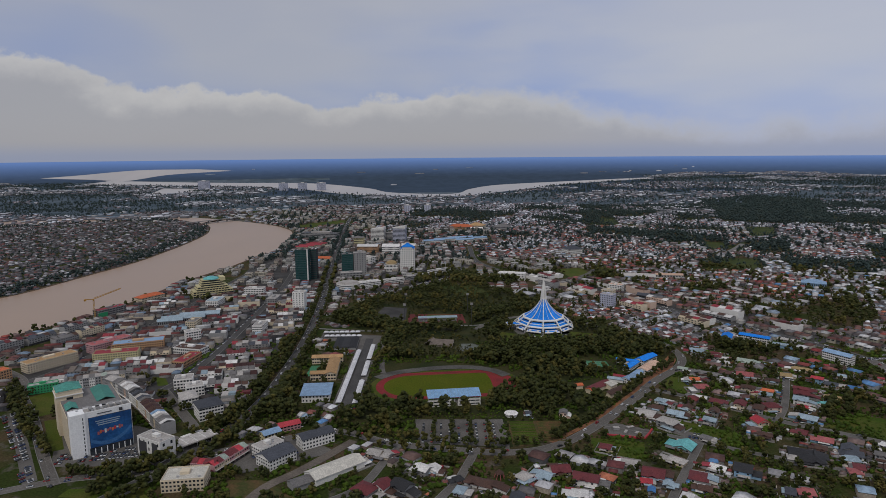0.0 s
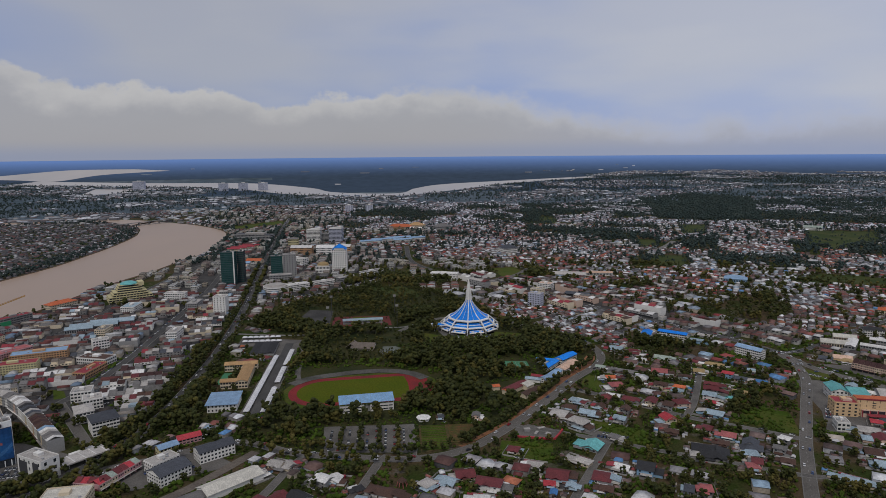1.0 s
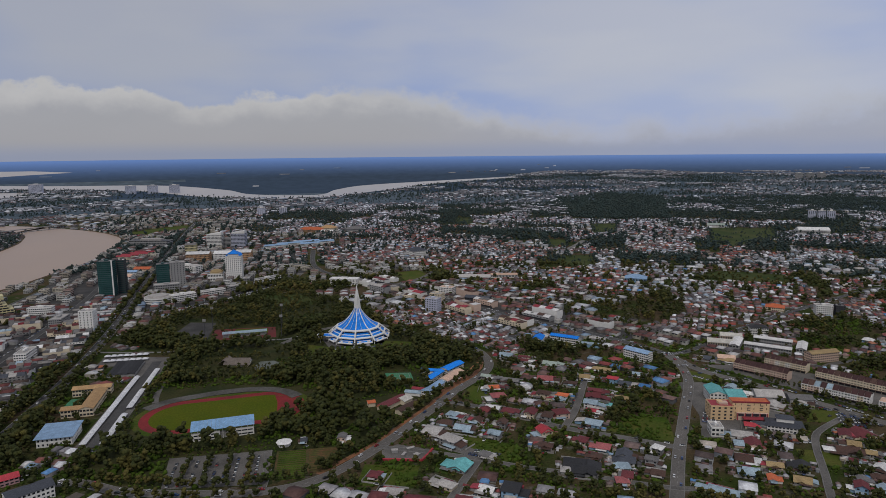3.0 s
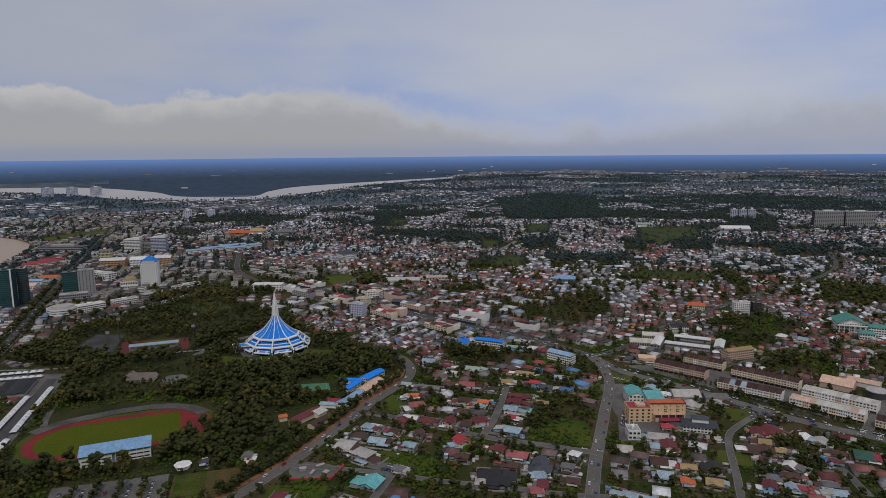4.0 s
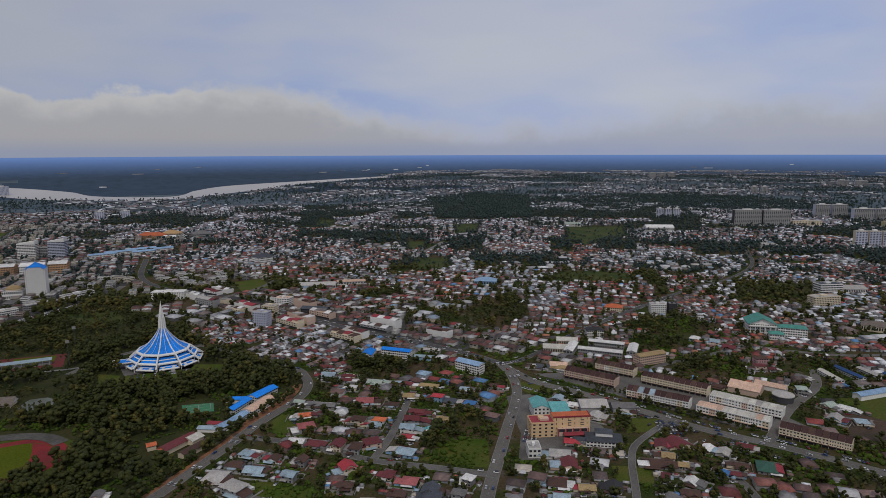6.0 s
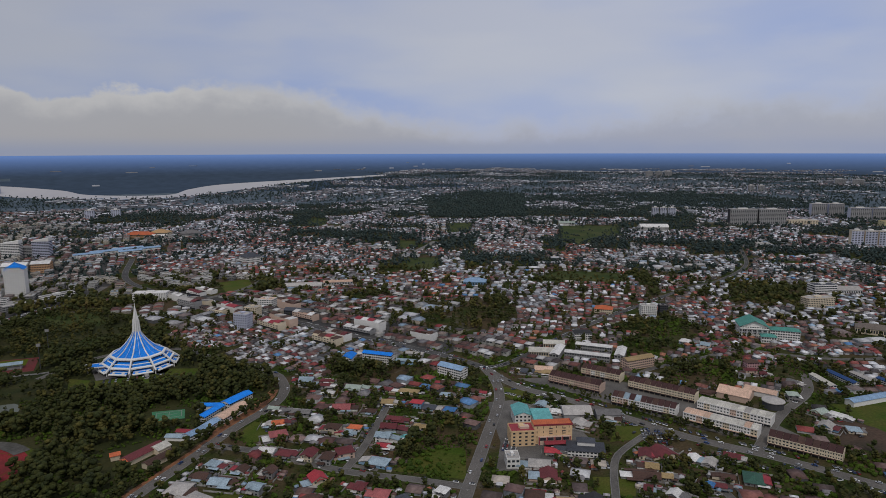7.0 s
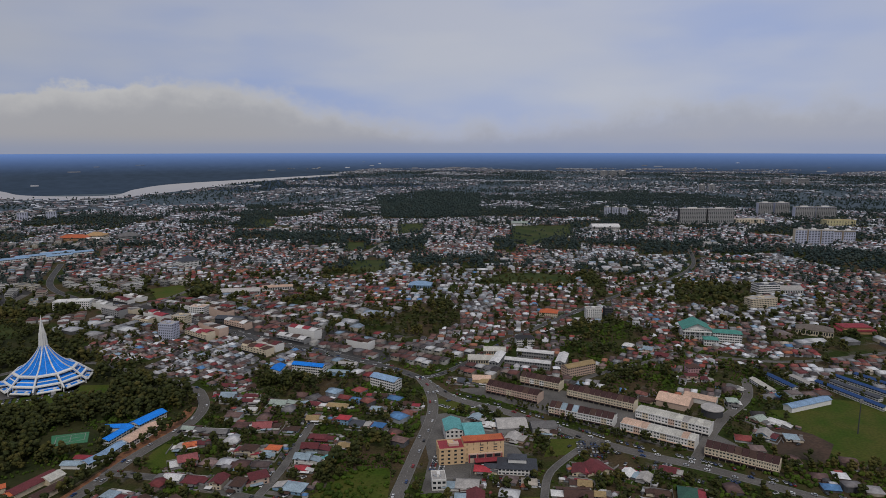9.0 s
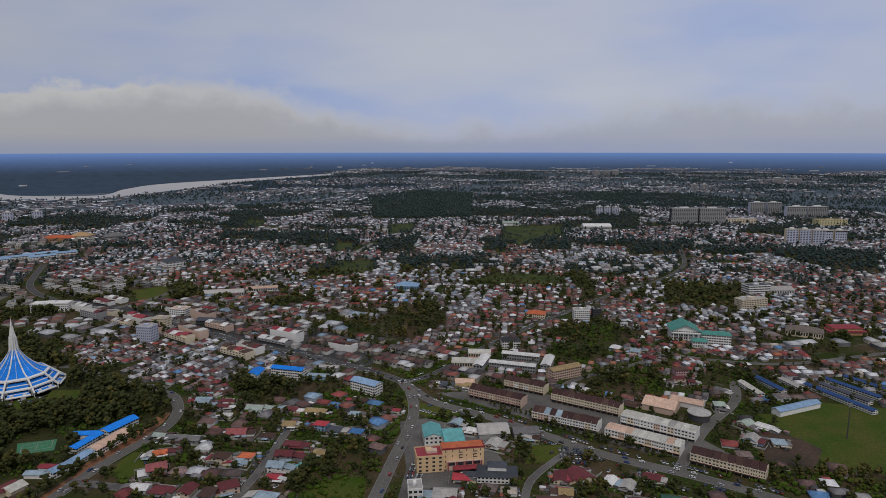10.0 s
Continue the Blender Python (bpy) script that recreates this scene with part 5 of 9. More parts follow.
# rows east of the junction: brown-roofed, colour-fronted, pale ones
BROWNS, PALES = ["dark_tile", "dark_tile", "dark_tile", "brown"], ["peach", "cream_sheet", "peach"]
shop_row(667, 751, 65, 18, -56, 3, BROWNS, "wall_peach", "pink three-storey shophouses with brown tiled roofs", fh=3.15, rise0=4.2)
shop_row(714, 765, 50, 17, -56, 3, BROWNS, "wall_cream", "cream four-storey shophouses behind the car park", fh=3.15, rise0=4.2)
shop_row(700, 666, 69, 18, -54, 3, BROWNS + ["pale_blue"], "wall_white", "three-storey shophouses with brown and blue roofs", fh=3.15, rise0=4.2)
shop_row(747, 693, 77, 17, -58, 3, BROWNS, "wall_cream", "long cream shophouse row with brown roofs", fh=3.15, rise0=4.2)
shop_row(741, 597, 72, 17, -59, 3, PALES, "wall_white", "white three-storey shop offices with pale peach roofs", fh=3.25, rise0=1.8)
shop_row(777, 614, 74, 18, -60, 3, ["cream_sheet", "cream_sheet", "light"], "wall_white", "white three-storey shop offices with pale flat roofs", fh=3.25, rise0=1.8)
shop_row(775, 527, 62, 17, -59, 3, BROWNS, "wall_cream", "cream shophouses with dark brown roofs by the road", fh=3.15, rise0=4.2)
shop_row(-206, 567, 46, 13, 66, 2, ["maroon", "red", "pale_green", "tan", "maroon", "light"], "wall_pink", "two-storey shops with red and green roofs beside the avenue")
shop_row(-221, 553, 24, 12, -12, 2, ["maroon", "pale_green", "red"], "wall_pink", "two-storey corner shops with red roofs")

# commercial building with cream walls beside the main road
cinema = block("commercial_building", 563, 635, 38, 13, -16, 19, 4, "wall_apricot", "orange", "large cream commercial building with a red-rimmed flat roof", "building", "none", fill=0.1, bays=6, bands=False)
part("roof", Shape().box(-19, -6.5, 19, 19, 6.5, 19.5), "orange", cinema)
part("roof_edge", Shape().box(-19.3, -6.9, 18.6, 19.3, -6.53, 20.2), "rust_red", cinema)
part("roof_edge", Shape().box(18.9, -6.5, 18.6, 19.4, 6.5, 20.2), "rust_red", cinema)
part("plinth", Shape().box(-15, -9, 0, 17, -6.8, 8.2), "wall_peach", cinema)
for k in range(5):
    part("pier", Shape().box(-14.6 + 7.6 * k, -9.5, 0, -13.6 + 7.6 * k, -9.02, 8), "rust_red", cinema)
    part("shopfront", Shape().box(-13.4 + 7.6 * k, -9.2, 4.6, -7.6 + 7.6 * k, -9.04, 7.6), "glass", cinema) if k < 4 else None
part("canopy", Shape().box(-10, -17, 4.0, 16, -9.5, 4.5), "rust_red", cinema)
for k in range(3):
    for q in range(2):
        part("vent", Shape().box(-4 + 13 * q, -6.75, 10 + 2.6 * k, -0.6 + 13 * q, -6.54, 10.8 + 2.6 * k), "wall_dark", cinema)
tower = block("commercial_building", 534, 643, 24, 19, -16, 15, 4, "wall_apricot", "rust_red", "cream corner block with a dark red flat roof", "building", fill=0.4, bays=5)
part("roof_frame", Shape().box(-2, -4, 15.2, 7, 2, 17.4), "wall_peach", tower)
block("commercial_building", 557, 687, 17, 27, -18, 12, 3, "wall_white", "teal", "white block with a turquoise gabled roof", "building", "gable", fill=0.5, bays=4)
hall = block("commercial_building", 570, 667, 19, 22, -18, 12, 3, "wall_white", "teal", "white block with a turquoise shed roof", "building", "none", fill=0.5, bays=4)
part("roof", Shape().solid([(-10, -11.6, 12), (10, -11.6, 12), (10, 11.6, 12), (-10, 11.6, 12)], [(-10, -11.6, 12.5), (10, -11.6, 12.5), (10, 11.6, 15), (-10, 11.6, 15)]), "teal", hall)
part("canopy", Shape().box(-22, 8, 8, -10.2, 26, 8.5), "white", hall)
block("shop", 505, 606, 12, 16, -19, 9, 2, "wall_white", "light", "white glazed showroom with a curved front", "shop", "flat")
block("shed", 619, 678, 30, 25, -20, 6, 1, "wall_grey", "light", "pale grey flat-roofed market shed", "shed", "gable")
block("shed", 647, 661, 25, 16, -20, 6, 1, "wall_grey", "grey", "grey flat-roofed shed by the road", "shed", "gable")
temple = block("clan_house", 580, 601, 34, 20, -30, 6, 2, "wall_white", "slate_blue", "white walled house with stepped dark grey roofs", "building", "hip")
part("roof", Shape().hip(16, 9, 12.4, 3, 0.8), "slate_blue", temple)
part("wall", Shape().box(-8, -4.5, 8, 8, 4.5, 12.4), "wall_white", temple)
part("roof", Shape().hip(14, 8, 4.4, 2, 0.7, 0.25, -22, -3), "slate_blue", temple)
part("wall", Shape().box(-29, -7, 0, -17.2, 1, 4.4), "wall_white", temple)
block("school_block", 779, 780, 44, 14, 3, 13, 4, "wall_peach", "tan", "four-storey block with a tan gabled roof", "building", "gable")
for a, b, w, d, r in ((735, 830, 60, 12, -43), (765, 858, 50, 12, -43), (705, 858, 12, 44, -43), (782, 820, 12, 40, -43)):
    block("market_hall", a, b, w, d, r, 9, 2, "wall_grey", "white", "two-storey market wing with a white metal roof", "building", "gable")
block("market_hall", 690, 870, 40, 20, -30, 7, 1, "wall_cream", "cream_sheet", "low hall with cream sheet roofs", "hall", "gable")
block("market_hall", 722, 896, 30, 18, -30, 7, 1, "wall_cream", "cream_sheet", "low hall with cream sheet roofs", "hall", "gable")
block("warehouse", 818, 654, 34, 28, -58, 7, 1, "wall_peach", "peach", "warehouse with a broad peach roof", "warehouse", "gable", fill=0)
block("warehouse", 851, 648, 34, 15, -60, 6, 1, "wall_white", "peach", "warehouse with a long peach roof", "warehouse", "gable", fill=0)
drum = thing("round_hall", 834, 616, -40, "round hall with dark glazed wall and pale curved roof", "hall")
mark_rect(834, 616, 26, 26, 0)
part("wall", Shape().tube(0, 0, 0, 7.5, 11, 11, 20), "wall_dark", drum)
part("roof", Shape().tube(0, 0, 7.5, 8.3, 12, 12, 20).tube(0, 0, 8.3, 10.2, 11.6, 2, 20), "light", drum)

block("house", 908, 1038, 30, 22, -40, 7, 2, "wall_cream", "orange", "large two-storey house with a bright orange hipped roof", "house", "hip", fill=0.5)
block("office", 782, 914, 26, 15, -20, 11, 3, "wall_white", "black", "white three-storey office with a dark flat roof", "office", "hip", fill=0.7)
block("house", 914, 722, 16, 12, -20, 9, 3, "wall_pink", "brown", "pale pink three-storey house with a brown roof", "house", "hip", fill=0.55)
block("shop", 655, 809, 22, 16, -30, 5, 1, "wall_cream", "peach", "low shop under a flat pink roof", "shop", "gable")

# white-and-lilac block, blue-roofed flats
block("office", 540, 838, 36, 15, -58, 13, 4, "wall_white", "sheet_blue", "white four-storey block with a pale blue ribbed roof", "building", "gable", fill=0.8, bays=2.6)
block("apartment_block", 467, 924, 42, 12, -40, 13, 4, "wall_white", "deep_blue", "white four-storey flats with a bright blue roof", "flats", "gable", fill=0.8)
block("apartment_block", 428, 930, 14, 24, -30, 12, 4, "wall_white", "deep_blue", "white flats with a bright blue hooped roof", "flats", "gable")
block("shop", 500, 905, 26, 10, -35, 5, 1, "wall_blue", "pale_blue", "low building with a pale blue roof", "shop", "gable")
block("shop", 520, 930, 26, 9, -35, 5, 1, "wall_grey", "light", "low building with a pale roof", "shop", "gable")

# school by the park with bright blue roofs
for a, b, w, d, r, c, hh, fl in ((280, 848, 36, 13, 43, "deep_blue", 6.5, 2), (252, 822, 34, 9, 51, "deep_blue", 5.5, 2), (250, 842, 24, 9, -20, "deep_blue", 5, 1), (256, 797, 40, 10, 51, "sheet_blue", 5, 2), (272, 812, 42, 13, 49, "peach", 6.5, 2), (237, 773, 24, 10, 40, "sheet_blue", 6, 2), (218, 773, 19, 8, -26, "pale_blue", 4, 1), (226, 782, 16, 7, -30, "rust_red", 4, 1)):
    block("school_block", a, b, w, d, r, hh, fl, "wall_white", c, f"white school block with a {'bright blue' if c == 'deep_blue' else c.replace('_', ' ')} metal roof", "school", "gable", fill=0.8)
for a, b, w, d, r, c in ((190, 747, 38, 12, 42, "maroon"), (206, 730, 34, 9, 42, "brown"), (204, 752, 14, 14, 42, "cream_sheet"), (178, 735, 10, 8, 42, "orange"), (166, 750, 8, 8, 10, "orange")):
    block("school_shed", a, b, w, d, r, 5, 1, "wall_cream", c, f"low school building with a {c.replace('_', ' ')} roof", "school", "gable", fill=0.5)

# green-roofed assembly building, halls and offices to the east
green = block("assembly_hall", 1035, 836, 40, 36, -35, 18, 4, "wall_white", "sea_green", "white assembly hall with broad sea-green roofs", "hall", "none", fill=0.7)
part("roof", Shape().gable(40, 40, 18, 9, 1.2, 0.5), "sea_green", green, at=pose(0, 0, 0, 0, 0, 90))
for e in (-17.9, 17.6):
    part("gable_end", Shape().solid([(-20, e, 18), (20, e, 18), (0, e, 26.8)], [(-20, e + 0.3, 18), (20, e + 0.3, 18), (0, e + 0.3, 26.8)]), "wall_white", green)
for k in range(6):
    part("column", Shape().tube(-17.5 + 7 * k, -22, 0, 15, 0.7, 0.7), "wall_white", green)
part("portico_roof", Shape().box(-20, -23.5, 15, 20, -18.3, 16), "wall_white", green)
block("assembly_wing", 1062, 800, 40, 17, -41, 15, 4, "wall_white", "sea_green", "white four-storey wing with a sea-green roof", "office", "hip", fill=0.75)
block("assembly_wing", 1030, 800, 20, 15, -38, 9, 2, "wall_white", "sea_green", "white low wing with a sea-green roof", "office", "hip")
block("office", 967, 993, 26, 16, -25, 17, 5, "wall_white", "light", "white cubic five-storey office", "office")
block("office", 992, 985, 14, 14, -25, 17, 5, "wall_dark", "grey", "dark glazed five-storey office block", "office")
block("warehouse", 1218, 772, 50, 26, -54, 9, 1, "wall_cream", "taupe", "long hall with a grey-brown hipped roof", "hall", "hip")
tiers = thing("temple_hall", 1286, 755, -25, "temple with stepped dark red tiled roofs", "temple")
for k in range(2):
    part("wall", Shape().box(-28 + 7 * k, -15 + 4 * k, 5 * k, 28 - 7 * k, 15 - 4 * k, 5 + 5 * k), "wall_orange", tiers)
    part("roof", Shape().hip(56 - 14 * k, 30 - 8 * k, 5 + 5 * k, 2.2, 1.5), "rust_red", tiers)
mark_rect(1286, 755, 60, 34, -25)
block("office", 1394, 1001, 46, 25, -16, 18, 4, "wall_white", "slate_blue", "white banded office with rounded ends", "office", fill=0.95)
block("hall", 1440, 985, 46, 30, -25, 9, 1, "wall_white", "light", "white low hall with pale roof", "hall", "gable")
block("apartment_block", 1290, 927, 54, 20, -11, 17, 5, "wall_cream", "light", "beige five-storey block of flats", "flats")
for a, b, w, r, c in ((983, 648, 47, -102, "navy"), (1008, 641, 42, -102, "light"), (1018, 586, 85, -95, "navy"), (1060, 598, 67, -91, "navy"), (1038, 592, 60, -93, "slate_blue"), (951, 648, 41, -109, "cream_sheet"), (1090, 590, 70, -90, "navy")):
    block("school_block", a, b, w, 8, r, 4.8, 2, "wall_white", c, f"long two-storey school block with a {c.replace('_', ' ')} ribbed roof", "school", "gable", fill=0.8)
block("grandstand", 947, 587, 62, 11, -2, 6, 1, "wall_white", "sheet_blue", "long open stand with a pale blue roof beside the field", "grandstand", "gable")

# north: tower blocks round the centre
glassy = block("office_tower", -322, 1440, 29, 24, -2, 72, 18, "tower_teal", "grey", "tall dark green glazed tower", "tower", "flat", "green_glass", 0.9, 3.0)
part("fin", Shape().box(12.6, -12.6, 0, 15.1, -11.9, 75), "wall_white", glassy)
block("office_tower", -300, 1462, 14, 18, -2, 70, 16, "wall_dark", "wall_white", "dark glazed tower with a white crown", "tower", "flat", "green_glass", 0.9, 3.0)
block("office_tower", -229, 1500, 26, 25, 12, 52, 12, "tower_teal", "grey", "green glazed twelve-storey office tower", "tower", "flat", "green_glass", 0.9, 3.0)
block("office_tower", -200, 1506, 30, 22, 12, 54, 12, "wall_grey", "light", "grey office tower with few windows", "tower", "flat", "glass", 0.25, 6)
block("office", -215, 1465, 50, 22, 12, 14, 3, "wall_grey", "light", "grey three-storey office podium", "office")
blue_top = block("office_tower", -88, 1560, 35, 24, -2, 56, 12, "wall_white", "light", "white tower with a blue pointed roof", "tower", "none", "glass", 0.42, 3.9)
part("roof", Shape().hip(24, 24, 60, 9, 0.5), "deep_blue", blue_top)
part("wall", Shape().box(-12, -11, 56, 12, 11, 60), "wall_white", blue_top)
for s in (-1, 1):
    part("roof", Shape().solid([(s * 12.2, -12, 56), (s * 17.5, -12, 56), (s * 17.5, 12, 56), (s * 12.2, 12, 56)], [(s * 12.2, -12, 61), (s * 12.4, -12, 61), (s * 12.4, 12, 61), (s * 12.2, 12, 61)]), "deep_blue", blue_top)
dome = block("mosque", -128, 1556, 34, 28, -2, 17, 2, "wall_white", "light", "white domed hall with a tan dome", "mosque", "none")
bowl = Shape()
for k in range(5):
    a, b = math.radians(18 * k), math.radians(18 * (k + 1))
    bowl.tube(0, 0, 19 + 7 * math.sin(a), 19 + 7 * math.sin(b), 14 * math.cos(a), max(14 * math.cos(b), 0.2), 20)
part("dome", bowl, "tan", dome)
part("drum", Shape().tube(0, 0, 17, 19, 14.6, 14.6, 20), "wall_cream", dome)
curve = thing("office", -205, 1352, 0, "white low office with a curved banded front", "office")
mark_rect(-205, 1352, 60, 24, 0)
for k in range(3):
    part("floor_band", Shape().tube(0, 0, 4 * k + 1.6, 4 * k + 4, 26, 26, 28), "wall_white", curve)
    part("window", Shape().tube(0, 0, 4 * k, 4 * k + 1.6, 25.4, 25.4, 28), "glass", curve)
part("roof", Shape().tube(0, 0, 12, 12.6, 25, 25, 28).tube(0, 0, 12.6, 15, 18, 17, 28), "light", curve)
block("office", -160, 1355, 46, 18, 30, 14, 4, "wall_white", "white", "white four-storey office by the street", "office", fill=0.85)
block("office", -110, 1395, 46, 16, 32, 11, 3, "wall_white", "light", "white three-storey office by the street", "office", fill=0.85)
block("office", -60, 1440, 56, 16, 36, 11, 3, "wall_grey", "light", "grey three-storey shop office row", "office", fill=0.85)
block("office", -10, 1500, 60, 16, 40, 12, 3, "wall_white", "grey", "white three-storey shop office row", "office", fill=0.85)
block("office", 158, 1435, 62, 22, -17, 15, 4, "wall_white", "white", "long white four-storey office by the park", "office", fill=0.5)
block("office", 330, 1245, 24, 18, -35, 15, 4, "wall_cream", "light", "white tower over the shop rows", "office", fill=0.5)
block("hotel", -270, 1168, 22, 20, -2, 33, 8, "wall_white", "light", "white narrow eight-storey block", "hotel", fill=0.3, bays=5)
for a, b, w, d, h, c in ((-141, 2068, 42, 22, 46, "wall_lilac"), (-212, 2076, 45, 22, 42, "wall_white"), (-176, 2086, 44, 18, 29, "wall_grey")):
    office = block("office_tower", a, b, w, d, -12, h, int(h / 4), c, "light", "grey banded office tower with dark windows", "tower", "flat", "glass", 0.9, 4)
    if h > 40:
        part("roof_frame", Shape().solid([(-w / 2, -d / 2 - 0.6, h), (w / 2, -d / 2 - 0.6, h), (w / 2, d / 2, h), (-w / 2, d / 2, h)], [(-w / 2, -d / 2 - 0.6, h + 2), (w / 2, -d / 2 - 0.6, h + 9), (w / 2, d / 2, h + 9), (-w / 2, d / 2, h + 2)]), "wall_white", office, "slanting white roof screen")
civic = block("civic_hall", -420, 2168, 128, 34, -18, 20, 4, "wall_grey", "slate_blue", "long low civic building with dark glazed storeys", "office", "flat", "glass", 0.9, 5)
part("upper_roof", Shape().box(-30, -10, 20.5, 40, 10, 26), "light", civic)
colonnade = block("office", -214, 1684, 74, 22, -37, 17, 4, "wall_white", "light", "white office with a row of tall columns", "office", "flat", "glass", 0.75, 7)
for k in range(9):
    part("column", Shape().box(-35 + 8.6 * k, -12.4, 0, -33.6 + 8.6 * k, -11.2, 16), "wall_white", colonnade)
for a, b, w, d in ((-420, 1950, 50, 16), (-405, 1975, 56, 16), (-395, 2002, 56, 16), (-430, 1925, 40, 14)):
    block("shop", a, b, w, d, -12, 8, 2, "wall_cream", "rust_red", "two-storey shops under long red roofs", "shop", "gable", fill=0.6)
block("shop", -322, 1700, 40, 24, -12, 10, 3, "wall_cream", "orange", "cream shop block with an orange roof", "shop", "gable", fill=0.6)
block("shop", -340, 1668, 30, 18, -12, 9, 3, "wall_white", "sheet_blue", "white shop block with a blue roof", "shop", "gable", fill=0.6)
block("shop", -335, 1600, 34, 24, -12, 11, 3, "wall_white", "peach", "white shop block with a pink roof", "shop", "gable", fill=0.6)
block("office", 361, 1302, 28, 20, -35, 14, 4, "wall_white", "peach", "white four-storey shop office with balconies", "office", fill=0.7)
block("office", 309, 1167, 24, 18, -38, 24, 6, "wall_lilac", "light", "white six-storey block over the shop rows", "office", fill=0.5)
block("shop", 405, 1218, 48, 18, -34, 9, 2, "wall_dark", "slate_blue", "dark two-storey shop block with a slate-blue roof", "shop", "gable", fill=0.7)
block("warehouse", 446, 1428, 74, 26, -14, 8, 1, "wall_white", "light", "broad warehouse with a pale grey roof", "warehouse", "gable")
block("warehouse", 520, 1440, 60, 16, -10, 7, 1, "wall_white", "peach", "long low hall with a pale pink roof", "warehouse", "gable")
block("warehouse", 1744, 1932, 96, 44, -25, 14, 1, "wall_white", "white", "large white hall with a broad pale roof", "hall", "gable")
block("shopping_centre", 2600, 1662, 106, 40, -25, 22, 4, "wall_yellow", "tan", "large ochre shopping centre", "shops", "flat", fill=0.3, bays=10)
block("shopping_centre", 2360, 1852, 106, 34, -25, 17, 3, "wall_cream", "light", "long cream shopping hall", "shops", "flat", fill=0.4, bays=10)
block("temple_hall", 1540, 2170, 60, 30, -30, 10, 2, "wall_white", "pale_green", "white hall with a pale green roof", "hall", "gable", fill=0.5)
for a, b, w, d, h, c, rf in ((-220, 1850, 60, 30, 20, "wall_orange", "white"), (-150, 1830, 50, 34, 22, "wall_white", "white"), (-100, 1840, 40, 30, 22, "wall_orange", "white"), (-260, 1960, 30, 20, 30, "wall_yellow", "grey")):
    block("shopping_centre", a, b, w, d, -4, h, 4, c, rf, "shopping centre with ochre walls and white roofs", "shops", "gable")
for a, b, w in ((-30, 2025, 70), (10, 2062, 80), (70, 2045, 60), (60, 2095, 80), (120, 2085, 50)):
    block("school_block", a, b, w, 18, 19, 11, 3, "wall_white", "sheet_blue", "white block with a pale blue roof", "school", "gable")
block("hall", 70, 2430, 90, 40, -20, 9, 2, "wall_orange", "orange", "broad low hall with orange roofs", "hall", "hip")
block("hall", 130, 2440, 60, 44, -20, 12, 2, "wall_cream", "apricot", "cream hall with a pale orange roof", "hall", "hip")
block("hall", 130, 2385, 50, 18, -20, 7, 1, "wall_white", "white", "low white hall beside the orange-roofed ones", "hall", "gable")
block("hall", 225, 2385, 60, 46, 8, 12, 2, "wall_grey", "grey", "grey vaulted hall among houses", "hall", "hip")
block("hall", 370, 1795, 46, 40, 20, 16, 3, "wall_white", "slate_blue", "white hall with a dark blue roof", "hall", "hip")
block("sports_hall", 790, 1330, 46, 30, -30, 9, 1, "wall_blue", "sheet_blue", "sports hall with a broad blue-grey roof", "hall", "hip")

# riverside hotel with yellow terraces and a turquoise dome
hotel = thing("hotel", -483, 1300, 30, "yellow stepped riverside hotel with a turquoise roof", "hotel")
mark_rect(-483, 1300, 86, 44, 30)
for k, (w, d) in enumerate(((80, 40), (80, 40), (78, 38), (64, 34), (60, 32), (46, 28), (44, 26), (40, 24))):
    part("floor_band", Shape().box(-w / 2, -d / 2, 4.2 * k + 2.7, w / 2, d / 2, 4.2 * k + 4.2), "wall_yellow", hotel)
    part("window", Shape().box(-w / 2 + 0.8, -d / 2 + 0.8, 4.2 * k, w / 2 - 0.8, d / 2 - 0.8, 4.2 * k + 2.7), "glass", hotel)
    for s in range(int(w / 6)):
        part("pier", Shape().box(-w / 2 + 6 * s, -d / 2 - 0.1, 4.2 * k, -w / 2 + 6 * s + 1.0, -d / 2 + 0.75, 4.2 * k + 1.9), "wall_yellow", hotel) if k < 5 else None
part("roof", Shape().tube(0, 0, 33.6, 35.5, 16, 15, 16).tube(0, 0, 35.5, 38.5, 15, 7, 16), "teal", hotel)
part("tower", Shape().box(16, -13, 30, 26, 11, 37), "wall_yellow", hotel)

# the old riverside market blocks
block("market_block", -546, 850, 66, 20, 56, 13, 4, "wall_cream", "apricot", "cream four-storey block with orange flat roofs", "building", fill=0.6)
block("market_block", -466, 875, 58, 22, 16, 13, 4, "wall_yellow", "rust_red", "yellow four-storey block with red and blue roofs", "building", fill=0.6)
block("market_block", -458, 925, 70, 24, 20, 13, 4, "wall_orange", "sheet_blue", "orange four-storey block with a blue roof", "building", "flat", fill=0.6)
block("market_block", -578, 792, 24, 18, 66, 14, 4, "wall_orange", "orange", "orange four-storey block by the river", "building", fill=0.6)
block("shop", -496, 754, 32, 12, 29, 10, 3, "wall_green", "pale_green", "bright green three-storey shop block", "shop", fill=0.4)
block("market_block", -505, 930, 60, 20, 58, 13, 4, "wall_pink", "pink", "pink-roofed four-storey block by the market", "building", fill=0.6)
block("office", -585, 1240, 52, 22, 60, 12, 3, "wall_cream", "orange", "cream riverside office with an orange roof", "office", "hip", fill=0.6)
frame_block = block("unfinished_building", -600, 1116, 54, 16, 62, 18, 5, "concrete", "rust_red", "unfinished concrete block with green netting", "building", "flat", "wall_dark", 0.85, 5)
part("netting", Shape().box(-27.4, -8.5, 0, -10, -8.1, 14), "wall_green", frame_block)
